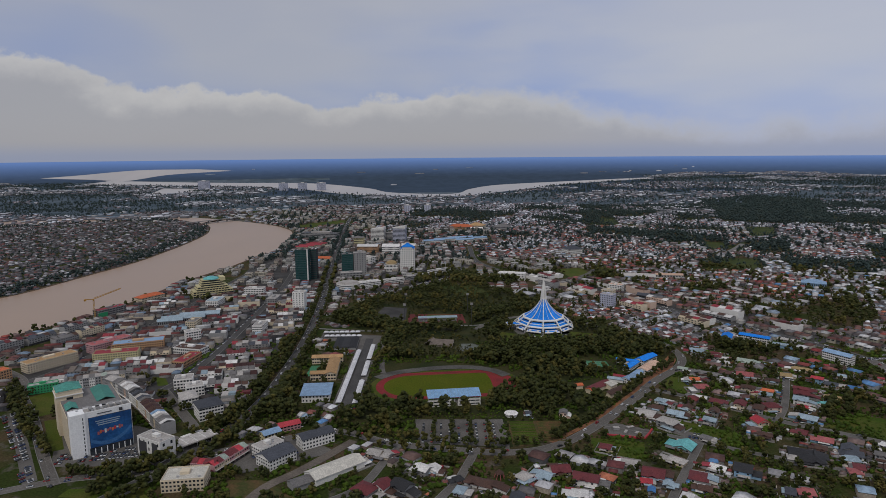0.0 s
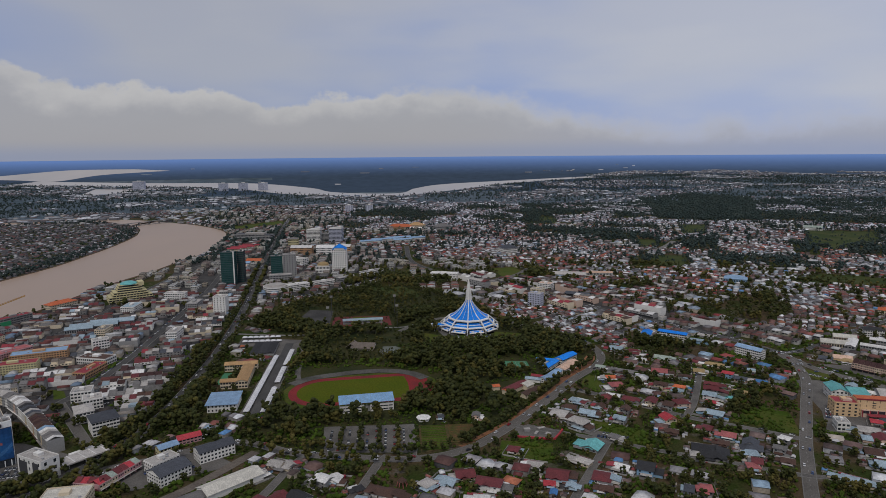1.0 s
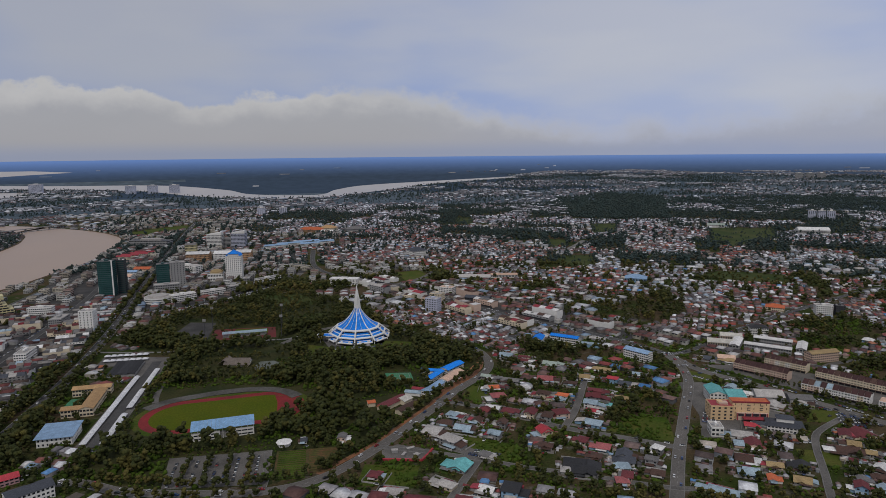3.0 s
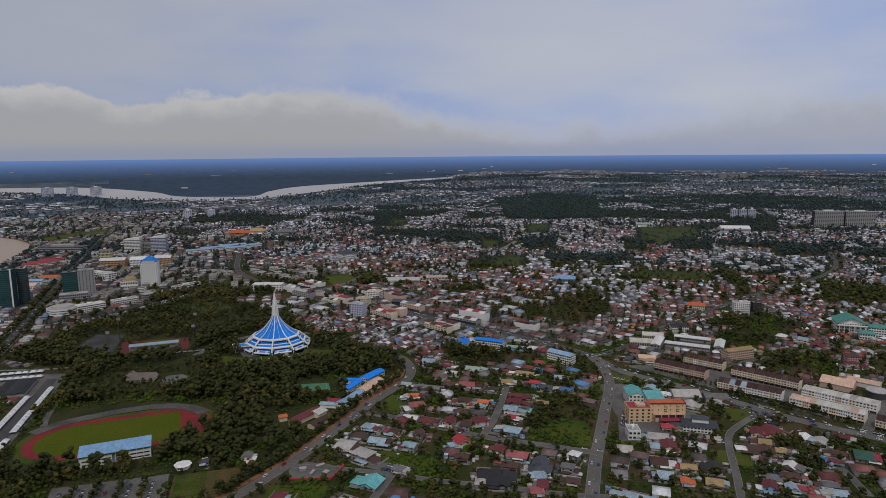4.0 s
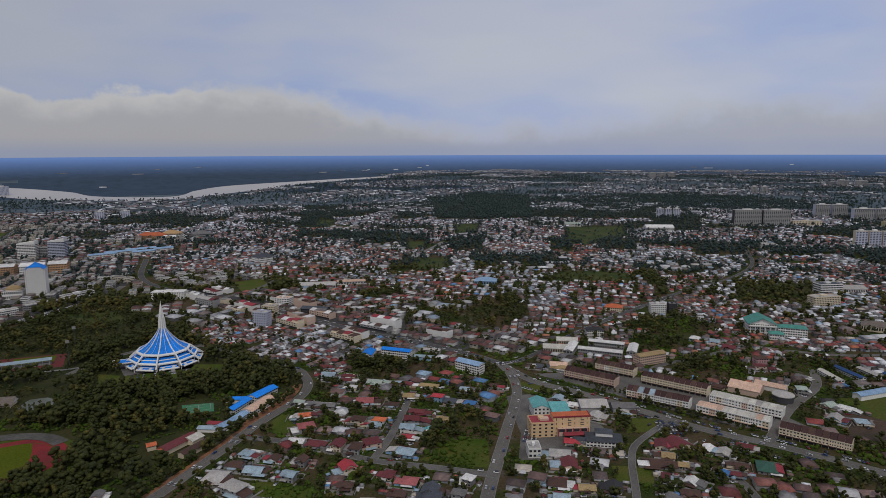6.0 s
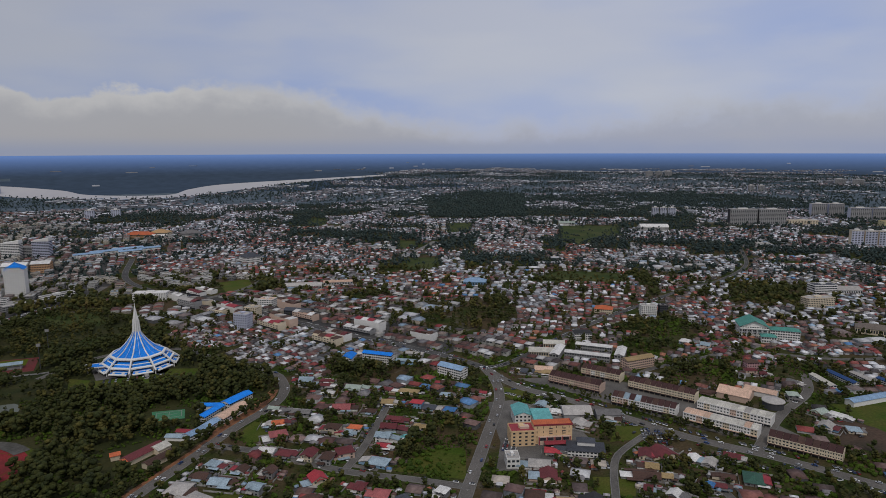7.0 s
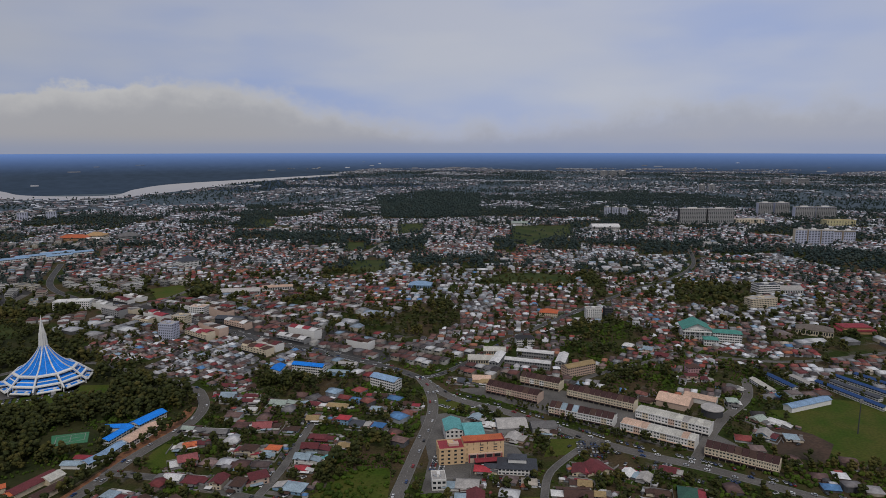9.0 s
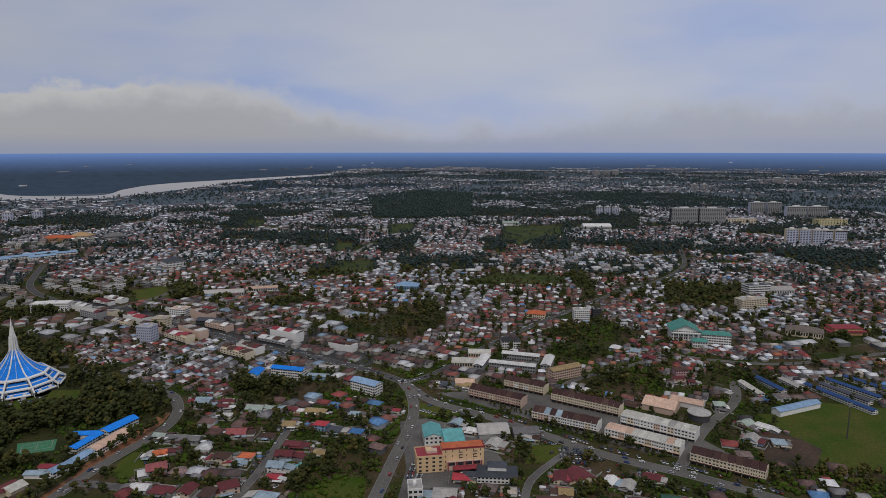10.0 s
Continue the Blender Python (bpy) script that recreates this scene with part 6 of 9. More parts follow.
for a, b, w, d in ((-455, 1085, 70, 22), (-435, 1108, 66, 22), (-470, 1065, 40, 16)):
    block("warehouse", a, b, w, d, 18, 8, 1, "wall_grey", "pale_blue", "long warehouse with a pale ribbed roof", "warehouse", "gable")
rng = random.Random(12)
for a, b, w, n in ((-655, 922, 42, 4), (-632, 965, 44, 3), (-610, 1020, 40, 4), (-590, 1062, 38, 3), (-590, 960, 36, 3), (-572, 1000, 40, 4), (-690, 880, 50, 3)):
    shop_row(a, b, w, 15, 62 + rng.uniform(-3, 3), n, [rng.choice(["grey", "light", "brown", "slate_blue", "maroon"]) for _ in range(4)], rng.choice(["wall_grey", "wall_cream", "wall_white"]), "weathered riverside shophouses with mixed roofs", 5, True, 3.4)
crane = thing("tower_crane", -612, 1088, 30, "yellow tower crane beside the unfinished block", "crane")
mast = Shape()
for sx in (-1, 1):
    for sy in (-1, 1):
        mast.bar((sx, sy, 0), (sx, sy, 40), 0.25)
for k in range(14):
    mast.bar((-1, -1, 2.8 * k), (1, -1, 2.8 * k + 2.8), 0.14).bar((1, 1, 2.8 * k), (-1, 1, 2.8 * k + 2.8), 0.14)
part("mast", mast, "crane_paint", crane)
part("jib", Shape().bar((0, 0, 40), (44, 0, 54), 0.5).bar((0, 0, 42), (44, 0, 55.3), 0.35), "crane_paint", crane)
part("counter_jib", Shape().bar((0, 0, 40), (-14, 0, 41), 0.6).box(-15, -1.5, 38, -11, 1.5, 41), "crane_paint", crane)
part("cab", Shape().box(-1.2, -3, 38, 1.2, -1, 40.5), "crane_paint", crane)

# shop corners and courts near the avenue
block("shop", -263, 676, 26, 26, 34, 15, 4, "wall_white", "slate_blue", "white four-storey corner shop with a dark roof", "shop", "hip", fill=0.85)
block("shop", -298, 707, 18, 26, 31, 12, 3, "wall_white", "light", "white three-storey corner shop block", "shop", "hip", fill=0.7)
block("shop", -327, 767, 22, 20, 16, 12, 3, "wall_white", "light", "white three-storey shop block", "shop", "flat", fill=0.7)
block("office", -159, 566, 30, 22, 50, 10, 3, "wall_white", "slate_blue", "white walled complex with a dark grey roof", "office", "gable", fill=0.6)
block("office", -172, 585, 26, 16, 50, 10, 3, "wall_white", "light", "white complex wing with a pale flat roof", "office", "flat", fill=0.6)
block("office", -130, 605, 34, 17, 36, 11, 3, "wall_white", "slate_blue", "white walled complex with a dark slate roof", "office", "gable", fill=0.6)
block("shop", -178, 616, 18, 12, 40, 8, 2, "wall_yellow", "sheet_blue", "yellow shop with a bright blue roof", "shop", "gable")
block("shop", -165, 640, 22, 12, 30, 6, 2, "wall_pink", "red", "small shop with a bright red roof", "shop", "gable")
block("office", -228, 525, 36, 24, 7, 11, 3, "wall_cream", "cream_sheet", "cream block with a cream roof", "office", "flat", fill=0.6)
block("shed", -100, 545, 52, 20, 42, 6, 1, "wall_white", "cream_sheet", "shed with broad white ribbed roofs", "shed", "gable")
block("shed", -118, 528, 40, 14, 38, 5, 1, "wall_grey", "grey", "shed with a grey roof", "shed", "gable")
for a, b, w, r, roofs in ((-299, 641, 38, -50, ["white", "sheet_blue", "grey", "light"]), (-324, 671, 40, -50, ["brown", "dark_tile", "grey"]), (-351, 703, 40, -48, ["grey", "light", "black", "slate_blue"]),
                         (-378, 733, 38, -44, ["light", "grey", "white"]), (-408, 758, 36, -34, ["light", "pale_green", "grey"])):
    shop_row(a, b, w, 15, r, 4, roofs, "wall_white" if w > 38 else "wall_grey", "curving terrace of four-storey shophouses with stepped striped roofs", 0, False, 3.4)
shop_row(-432, 770, 54, 12, 24, 4, ["light", "grey", "pale_green"], "wall_grey", "four-storey grey terraced shophouses")

for a, b, w, d, r, h, f, c, rf in ((-394, 968, 22, 16, 33, 16, 4, "wall_white", "light"), (-372, 905, 46, 22, -16, 9, 2, "wall_white", "brown"), (-304, 742, 20, 20, 27, 12, 3, "wall_white", "light"), (-420, 1040, 30, 16, 90, 14, 4, "wall_cream", "grey"), (-300, 1010, 16, 34, 0, 15, 4, "wall_white", "light"),
                                   (-440, 1200, 24, 40, 0, 13, 4, "wall_white", "pale_blue"), (-330, 1210, 20, 40, 0, 14, 4, "wall_grey", "light"), (-390, 1290, 40, 18, 0, 15, 4, "wall_white", "light"), (-360, 860, 18, 46, -10, 8, 2, "wall_orange", "rust_red")):
    block("shop", a, b, w, d, r, h, f, c, rf, f"{f} storey old-town commercial block with a {rf.replace('_', ' ')} roof", "shop", "flat", fill=0.7)

# tall slab with a billboard, its deep wing and the stair tower behind it
BANK = 37
slab = block("bank_building", -338, 595, 53, 13, BANK, 43, 10, "bright_render", "light", "tall white slab building with a huge blue billboard", "bank", "flat", "glass", 0, 5, False)
bill = part("billboard", Shape().box(-12, -7.1, 7, 26, -6.7, 38), "wall_dark", slab, "blue printed billboard across the facade")
M["poster"] = surface("poster_blue", (0.03, 0.14, 0.36), (0.02, 0.07, 0.20), 0.05, 0.5, 0.5, 0, 0)
part("poster", Shape().box(-11.6, -7.25, 7.4, 25.6, -7.1, 37.6), "poster", bill)
arc = Shape()
for k in range(16):
    a, b = k / 16, (k + 1) / 16
    za, zb = 11.6 + 8 * (2 * a - 0.8) ** 2, 11.6 + 8 * (2 * b - 0.8) ** 2
    arc.solid([(-11.4 + 36.8 * a, -7.32, max(za - 3.6, 7.6)), (-11.4 + 36.8 * b, -7.32, max(zb - 3.6, 7.6)), (-11.4 + 36.8 * b, -7.32, zb), (-11.4 + 36.8 * a, -7.32, za)],
              [(-11.4 + 36.8 * a, -7.27, max(za - 3.6, 7.6)), (-11.4 + 36.8 * b, -7.27, max(zb - 3.6, 7.6)), (-11.4 + 36.8 * b, -7.27, zb), (-11.4 + 36.8 * a, -7.27, za)])
part("poster_arc", arc, "blue", bill, "pale blue arc")
for k in range(3):
    part("poster_bar", Shape().box(-6 + k, -7.33, 32.6 - 2 * k, 16 - k, -7.27, 33.5 - 2 * k), "pale_blue", bill, "plain bar of unreadable writing")
for k in range(11):
    part("poster_patch", Shape().box(-5 + 2.1 * k, -7.36, 19.2 + (k % 3) * 0.8 + 0.2 * k, -3.3 + 2.1 * k, -7.33, 22.4 + (k % 2) + 0.2 * k), ("pink", "orange", "red", "white", "pink")[k % 5], bill)
part("name_bar", Shape().box(-4, -6.9, 40.0, 9, -6.6, 40.9), "wall_dark", slab, "plain bar of roof lettering")
part("sign", Shape().tube(17, -6.8, 39.4, 42, 1.6, 1.6, 12), "wall_dark", slab)
part("fin", Shape().box(-27.4, -7.6, 0, -14.5, 6.8, 43.6), "bright_render", slab)
part("recess", Shape().box(-12.5, -6.8, 0.2, 26, -6.55, 7), "glass", slab)
for k in range(10):
    part("window", Shape().box(-16.9, -7.75, 2.0 + 3.9 * k, -16.1, -7.62, 4.4 + 3.9 * k), "glass", slab)
for k in range(8):
    part("pier", Shape().box(-13.5 + 5.2 * k, -7.0, 0, -12.7 + 5.2 * k, -6.82, 6), "bright_render", slab)
for k in range(6):
    part("roof_unit", Shape().box(-10 + 6 * k, -3, 44.2, -6.4 + 6 * k, 3.4, 45.8), "wall_grey", slab)
podium = block("bank_podium", -368, 632, 52, 79, BANK, 37, 9, "wall_cream", "light", "deep cream bank wing with turquoise and grey roofs", "bank", "none", fill=0.6)
part("roof", Shape().box(-25.5, -39, 37, 25.5, 39, 37.5), "grey", podium)
part("roof", Shape().gable(44, 16, 37.6, 3, 0.8, 0.4), "sea_green", podium, at=pose(13, 12, 0, 0, 0, 90))
part("roof", Shape().gable(18, 10, 37.6, 2.5, 0.6, 0.4), "sea_green", podium, at=pose(-19, -10, 0, 0, 0, 90))
for k in range(4):
    part("roof_unit", Shape().box(-22 + 11 * k, -36, 37.5, -16 + 11 * k, -26, 40), "wall_grey", podium)
back = block("bank_tower", -397, 642, 24, 24, BANK, 47, 11, "wall_cream", "teal", "cream stair tower with a turquoise hipped roof", "bank", "none", fill=0)
part("roof", Shape().hip(22, 22, 47.3, 6, 1.0), "sea_green", back)
part("cornice", Shape().box(-12.8, -12.8, 41.5, 12.8, 12.8, 42.6), "wall_white", back)
for k in range(3):
    part("window", Shape().box(-3, -12.2, 29 + 4 * k, 3, -12.02, 32 + 4 * k), "glass", back)
cube = block("showroom", -279, 582, 34, 17, -30, 19, 3, "wall_white", "light", "white showroom framing dark glazed walls", "shop", "flat", "glass", 0.3, 6, False)
part("glazing", Shape().box(-14.5, -8.8, 5, -3, -8.52, 16), "wall_dark", cube)
part("glazing", Shape().box(5, -8.8, 5, 13, -8.52, 17), "wall_dark", cube)
part("shopfront", Shape().box(-14.5, -8.8, 0.4, 14, -8.52, 3.8), "glass", cube)
canopy = thing("filling_station", -252, 606, 48, "filling station with a pale flat canopy", "filling station")
mark_rect(-252, 606, 44, 22, 48)
part("canopy", Shape().box(-21, -9.5, 5.2, 21, 9.5, 6.4), "light", canopy)
for k in range(5):
    part("canopy_rib", Shape().box(-21 + 9.6 * k, -9.5, 6.42, -20 + 9.6 * k, 9.5, 6.7), "white", canopy)
for sx in (-15, 0, 15):
    for sy in (-6, 6):
        part("column", Shape().tube(sx, sy, 0, 5.2, 0.35, 0.35), "wall_white", canopy)
part("shop", Shape().box(-6, 10.5, 0, 16, 18, 4.4), "wall_white", canopy)

# ---------------------------------------------------------------- stadium
TX, TY, TURN = 3, 767, 6


def oval(r, half, n=28):
    out = []
    for s, c in ((1, half), (-1, -half)):
        for k in range(n + 1):
            a = -math.pi / 2 + math.pi * k / n
            out.append((c + s * r * math.cos(a), s * r * math.sin(a)))
    return out


def ring(outer, inner, z):
    s = Shape()
    n = len(outer)
    for k in range(n):
        j = (k + 1) % n
        s.face([(*outer[k], z), (*outer[j], z), (*inner[j], z), (*inner[k], z)])
    return s


m_track = pose(TX, TY, 0, 0, 0, TURN)
for nm, shp, mt, lb, cat in (("ground", ring(oval(53, 43), oval(46.2, 42), 0.13), "scrub", "grass apron round the track", "grass"), ("track", ring(oval(46.5, 42), oval(36.5, 42), 0.16), "track", "red oval running track", "running track"),
                             ("pitch", Shape().face([(x, y, 0.15) for x, y in oval(36.6, 42)]), "pitch", "mown green pitch inside the track", "pitch")):
    ob = structure(nm, shp.mesh(nm, mt), lb, cat)
    ob.matrix_basis = m_track
dz = structure("track", Shape().face([(56, -33.5, 0.19), (68, -25.5, 0.19), (75.5, -14, 0.19), (78.4, 0, 0.19), (75.5, 14, 0.19), (68, 25.5, 0.19), (56, 33.5, 0.19), (58, 10, 0.19), (57, -10, 0.19)]).mesh("track", "track"), "red jumping area at the end of the track", "running track")
dz.matrix_basis = m_track
M["lane_line"] = surface("worn_lane_line", (0.30, 0.07, 0.07), (0.22, 0.035, 0.04), 0.3, 1.5)
lines = Shape()
for k in range(1, 8):
    r = 36.5 + 1.22 * k
    o, i = oval(r + 0.06, 42), oval(r - 0.06, 42)
    for a in range(len(o)):
        b = (a + 1) % len(o)
        lines.face([(*o[a], 0.185), (*o[b], 0.185), (*i[b], 0.185), (*i[a], 0.185)])
lm = tagged(new("lane_lines", lines.mesh("lane_lines", "lane_line")), "pale lane lines on the track", "line marking", "", "stuff")
lm.matrix_basis = m_track
mark_rect(TX, TY, 180, 104, TURN, 5)
stand = thing("grandstand", 11, 705, 7, "small white grandstand with a sloping pale blue roof", "grandstand")
mark_rect(11, 705, 64, 20, 7)
part("roof", Shape().solid([(-31, -10, 11.2), (31, -10, 11.2), (31, 9, 14.4), (-31, 9, 14.4)], [(-31, -10, 11.5), (31, -10, 11.5), (31, 9, 14.7), (-31, 9, 14.7)]), "sky_blue", stand, "pale blue ribbed metal roof")
for k in range(16):
    part("roof_rib", Shape().solid([(-31 + 4 * k, -10, 11.52), (-30.8 + 4 * k, -10, 11.52), (-30.8 + 4 * k, 9, 14.72), (-31 + 4 * k, 9, 14.72)], [(-31 + 4 * k, -10, 11.66), (-30.8 + 4 * k, -10, 11.66), (-30.8 + 4 * k, 9, 14.86), (-31 + 4 * k, 9, 14.86)]), "pale_blue", stand)
part("wall", Shape().box(-30, -8, 0, -3, -7.4, 8.6).box(4, -8, 0, 30, -7.4, 8.6), "wall_white", stand)
for k in range(5):
    part("terrace", Shape().box(-30, -7 + 2.8 * k, 0, 30, -4.2 + 2.8 * k, 6.5 - 1.3 * k), "concrete", stand)
for k in range(11):
    part("column", Shape().box(-30.2 + 6 * k, -8.3, 0, -29.7 + 6 * k, -7.8, 11.3), "wall_white", stand)
for c in (-16, 17):
    for k in range(2):
        part("window", Shape().box(-12, -0.12, 0, 12, 0, 1.3), "glass", stand, at=pose(c, -8.0, 1.4 + 3.6 * k))

# ---------------------------------------------------------------- hall with the tent-shaped roof
HX, HY, SIDES = 166, 1030, 10
tent = thing("tent_roof_hall", HX, HY, 9, "white hall under a steep blue and white tent-shaped roof", "hall")
mark_rect(HX, HY, 98, 98, 0, 5)
PROFILE = [(33.5, 18.6), (27.5, 21.2), (22.2, 24.6), (17.4, 29.0), (12.8, 34.0), (9.2, 38.8), (6.4, 43.2), (4.6, 47.5)]


def wedge(r, a):
    return r * math.cos(a), r * math.sin(a)


for k in range(SIDES):
    a0, a1 = 2 * math.pi * k / SIDES, 2 * math.pi * (k + 1) / SIDES
    s = Shape()
    for r, z in PROFILE:
        s.v += [(*wedge(r, a0), z), (*wedge(r, a1), z), (*wedge(r, a0), z + 0.45), (*wedge(r, a1), z + 0.45)]
    for q in range(0, 4 * (len(PROFILE) - 1), 4):
        s.f += [[q + 2, q + 3, q + 7, q + 6], [q, q + 4, q + 5, q + 1], [q, q + 2, q + 6, q + 4], [q + 1, q + 5, q + 7, q + 3]]
    s.f += [[0, 1, 3, 2], [q + 4, q + 6, q + 7, q + 5]]
    part("roof_panel", s, "deep_blue", tent, "bright blue roof panel")
    # white ribs on the hips and half way between them
    for a, wide, high in ((a0, 0.75, 1.3), ((a0 + a1) / 2, 0.16, 0.5)):
        rib = Shape()
        flat = math.cos(math.pi / SIDES) if a != a0 else 1.0
        for (r0, z0), (r1, z1) in zip(PROFILE, PROFILE[1:]):
            w0, w1 = wide, wide * (0.6 + 0.4 * r1 / r0)
            t = (-math.sin(a), math.cos(a))
            p, q = wedge(r0 * flat, a), wedge(r1 * flat, a)
            low = [(p[0] - t[0] * w0, p[1] - t[1] * w0, z0), (p[0] + t[0] * w0, p[1] + t[1] * w0, z0), (q[0] + t[0] * w1, q[1] + t[1] * w1, z1), (q[0] - t[0] * w1, q[1] - t[1] * w1, z1)]
            rib.solid(low, [(x, y, z + high) for x, y, z in low])
        part("rib", rib, "white", tent, "white roof rib")
    mid = (a0 + a1) / 2
    half = math.pi / SIDES
    # white eave band, then two lower skirts of blue roof between white frames
    def tier(r_in, z_in, r_out, z_out, thick, trim):
        low = [(*wedge(r_out, a0 + trim), z_out), (*wedge(r_out, a1 - trim), z_out), (*wedge(r_in, a1 - trim), z_in), (*wedge(r_in, a0 + trim), z_in)]
        return Shape().solid(low, [(x, y, z + thick) for x, y, z in low])

    part("eave_band", tier(32.6, 18.4, 35.2, 17.2, 1.5, 0.0), "wall_white", tent)
    part("wall", tier(30.5, 12.5, 31.0, 12.5, 5.6, 0.0), "wall_white", tent)
    part("window", tier(31.1, 14.0, 31.3, 14.0, 2.8, 0.05), "glass", tent)
    part("skirt_roof", tier(31.2, 14.6, 43.0, 9.2, 0.4, 0.04), "deep_blue", tent, "bright blue lower roof")
    part("skirt_frame", tier(42.2, 9.3, 44.4, 8.3, 1.4, 0.0), "wall_white", tent)
    part("skirt_band", tier(36.4, 12.3, 37.6, 11.7, 0.8, 0.0), "wall_white", tent)
    part("wall", tier(38.5, 3.6, 39.0, 3.6, 5.0, 0.0), "wall_white", tent)
    part("window", tier(39.1, 4.6, 39.3, 4.6, 2.6, 0.06), "glass", tent)
    if k not in (4,):
        part("porch_roof", tier(39.4, 5.8, 49.5, 3.3, 0.4, 0.075), "deep_blue", tent, "bright blue porch roof")
        part("porch_frame", tier(48.6, 3.5, 50.4, 2.8, 1.0, 0.07), "wall_white", tent)
        part("porch_band", tier(43.2, 5.0, 44.2, 4.7, 0.6, 0.075), "wall_white", tent)
        for o in (-0.45, 0.45):
            px, py = wedge(45.8, mid + o * half)
            part("porch_light", Shape().tube(px, py, 3.9, 5.6, 2.3, 2.0, 4), "wall_white", tent, "white square rooflight")
    part("lower_wall", tier(43.5, 0, 44.0, 0, 3.8, 0.05), "wall_grey", tent)
    arm = Shape()
    for r0, z0, r1, z1 in ((33.8, 18.9, 43.8, 10.4), (43.8, 10.4, 50.6, 4.8)):
        p, q = wedge(r0, a0), wedge(r1, a0)
        arm.bar((*p, z0), (*q, z1), 0.85)
    part("hip_beam", arm, "wall_white", tent)
    for r, top in ((49.2, 4.4), (43.0, 8.8)):
        px, py = wedge(r, a0)
        part("column", Shape().box(px - 0.5, py - 0.5, 0, px + 0.5, py + 0.5, top), "wall_white", tent)
    px, py = wedge(3.2, a0)
    qx, qy = wedge(0.9, a0)
    part("spire_column", Shape().bar((*wedge(4.5, a0), 46.5), (px, py, 62 + 0.6 * (k % 3)), 0.8).bar((px, py, 62), (qx, qy, 73 + 2.6 * (k % 4)), 0.6), "wall_white", tent)
part("spire", Shape().tube(0, 0, 46, 63, 4.0, 2.5, 10).tube(0, 0, 63, 78, 2.5, 1.0, 10).tube(0, 0, 78, 85.5, 0.8, 0.15, 8), "wall_white", tent)
wing = Shape().solid([(-62, -9, 9.0), (-62, 5, 9.0), (-36, 6, 8.2), (-36, -12, 8.2)], [(-62, -9, 9.5), (-62, 5, 9.5), (-36, 6, 8.7), (-36, -12, 8.7)])
part("entrance_roof", wing, "deep_blue", tent, "flared blue entrance canopy")
part("entrance_edge", Shape().box(-63, -9.6, 8.4, -61.8, 5.6, 9.9).bar((-62, -9.3, 9.3), (-36, -12.3, 8.5), 0.6).bar((-62, 5.3, 9.3), (-36, 6.3, 8.5), 0.6), "wall_white", tent)
for sx in (-60, -48):
    for sy in (-7.5, 3.5):
        part("column", Shape().box(sx - 0.5, sy - 0.5, 0, sx + 0.5, sy + 0.5, 8.9), "wall_white", tent)
part("ramp", Shape().solid([(2, -62, 0), (7, -62, 0), (7, -44, 0), (2, -44, 0)], [(2, -62, 0.3), (7, -62, 0.3), (7, -44, 3.4), (2, -44, 3.4)]), "concrete", tent)

# ---------------------------------------------------------------- bazaar, sports hall, second ground
M["tent_cloth"] = surface("tent_cloth", (0.72, 0.72, 0.73), (0.60, 0.60, 0.62), 0.2, 1.2, 0.8)
tent_roof = Shape()
tent_roof.solid([(-4, -3.4, 2.6), (4, -3.4, 2.6), (4, 3.4, 2.6), (-4, 3.4, 2.6)], [(-3.9, -3.3, 2.8), (3.9, -3.3, 2.8), (3.9, 3.3, 2.8), (-3.9, 3.3, 2.8)])
tent_roof.solid([(-3.9, -3.3, 2.8), (3.9, -3.3, 2.8), (3.9, 3.3, 2.8), (-3.9, 3.3, 2.8)], [(-2.0, -0.3, 4.6), (2.0, -0.3, 4.6), (2.0, 0.3, 4.6), (-2.0, 0.3, 4.6)])
stall = thing("stall_tent", -123, 708, 90, "white canvas market stall tent on thin posts", "tent", "tents along the lane")
part("canopy", tent_roof, "tent_cloth", stall)
for sx in (-3.7, 3.7):
    for sy in (-3.1, 3.1):
        part("post", Shape().tube(sx, sy, 0, 2.65, 0.06, 0.06, 5), "steel", stall)
for k in range(1, 24):
    copy_thing(stall, pose(-123 - 0.06 * k, 708 + 8.3 * k, 0, 0, 0, 90))
for k in range(27):
    if k not in (9, 10, 18):
        copy_thing(stall, pose(-103.5 - 0.1 * k, 706 + 8.4 * k, 0, 0, 0, 90))
for k in range(7):
    copy_thing(stall, pose(-190 + 8.5 * k, 1000, 0, 0, 0, 0))
    copy_thing(stall, pose(-185 + 8.5 * k, 978, 0, 0, 0, 0))
market = block("market_hall", -148, 938, 34, 54, 2, 4, 1, "wall_grey", "black", "large open market hall with low dark grey roofs", "market", "none")
for k in range(3):
    part("roof", Shape().gable(56, 11, 4, 1.2, 0.3, 0.25), "black", market, at=pose(-11.5 + 11.5 * k, 0, 0, 0, 0, 90))
hall_b = block("sports_hall", -152, 728, 32, 34, 4, 9, 2, "wall_white", "sheet_blue", "white sports hall with a pale blue metal roof", "hall", "none", fill=0.4, bays=4)
part("roof", Shape().solid([(-18, -19, 9.1), (18, -19, 9.1), (18, 18.5, 10.6), (-18, 18.5, 10.6)], [(-18, -19, 9.5), (18, -19, 9.5), (18, 18.5, 11.0), (-18, 18.5, 11.0)]), "sheet_blue", hall_b)
part("wall", Shape().box(-15.9, -16.9, 9, 15.9, 16.9, 9.2).box(-15.9, 16.2, 9.2, 15.9, 16.9, 10.4), "wall_white", hall_b)
block("school_block", -148, 815, 14, 62, 4, 9, 2, "wall_cream", "apricot", "long school wing with an orange roof", "school", "gable", fill=0.8)
block("school_block", -162, 856, 42, 13, 4, 9, 2, "wall_cream", "apricot", "school wing with an orange roof and cream walls", "school", "gable", fill=0.8)
block("school_block", -160, 790, 24, 12, 4, 9, 2, "wall_cream", "apricot", "short school wing with an orange roof", "school", "gable", fill=0.8)
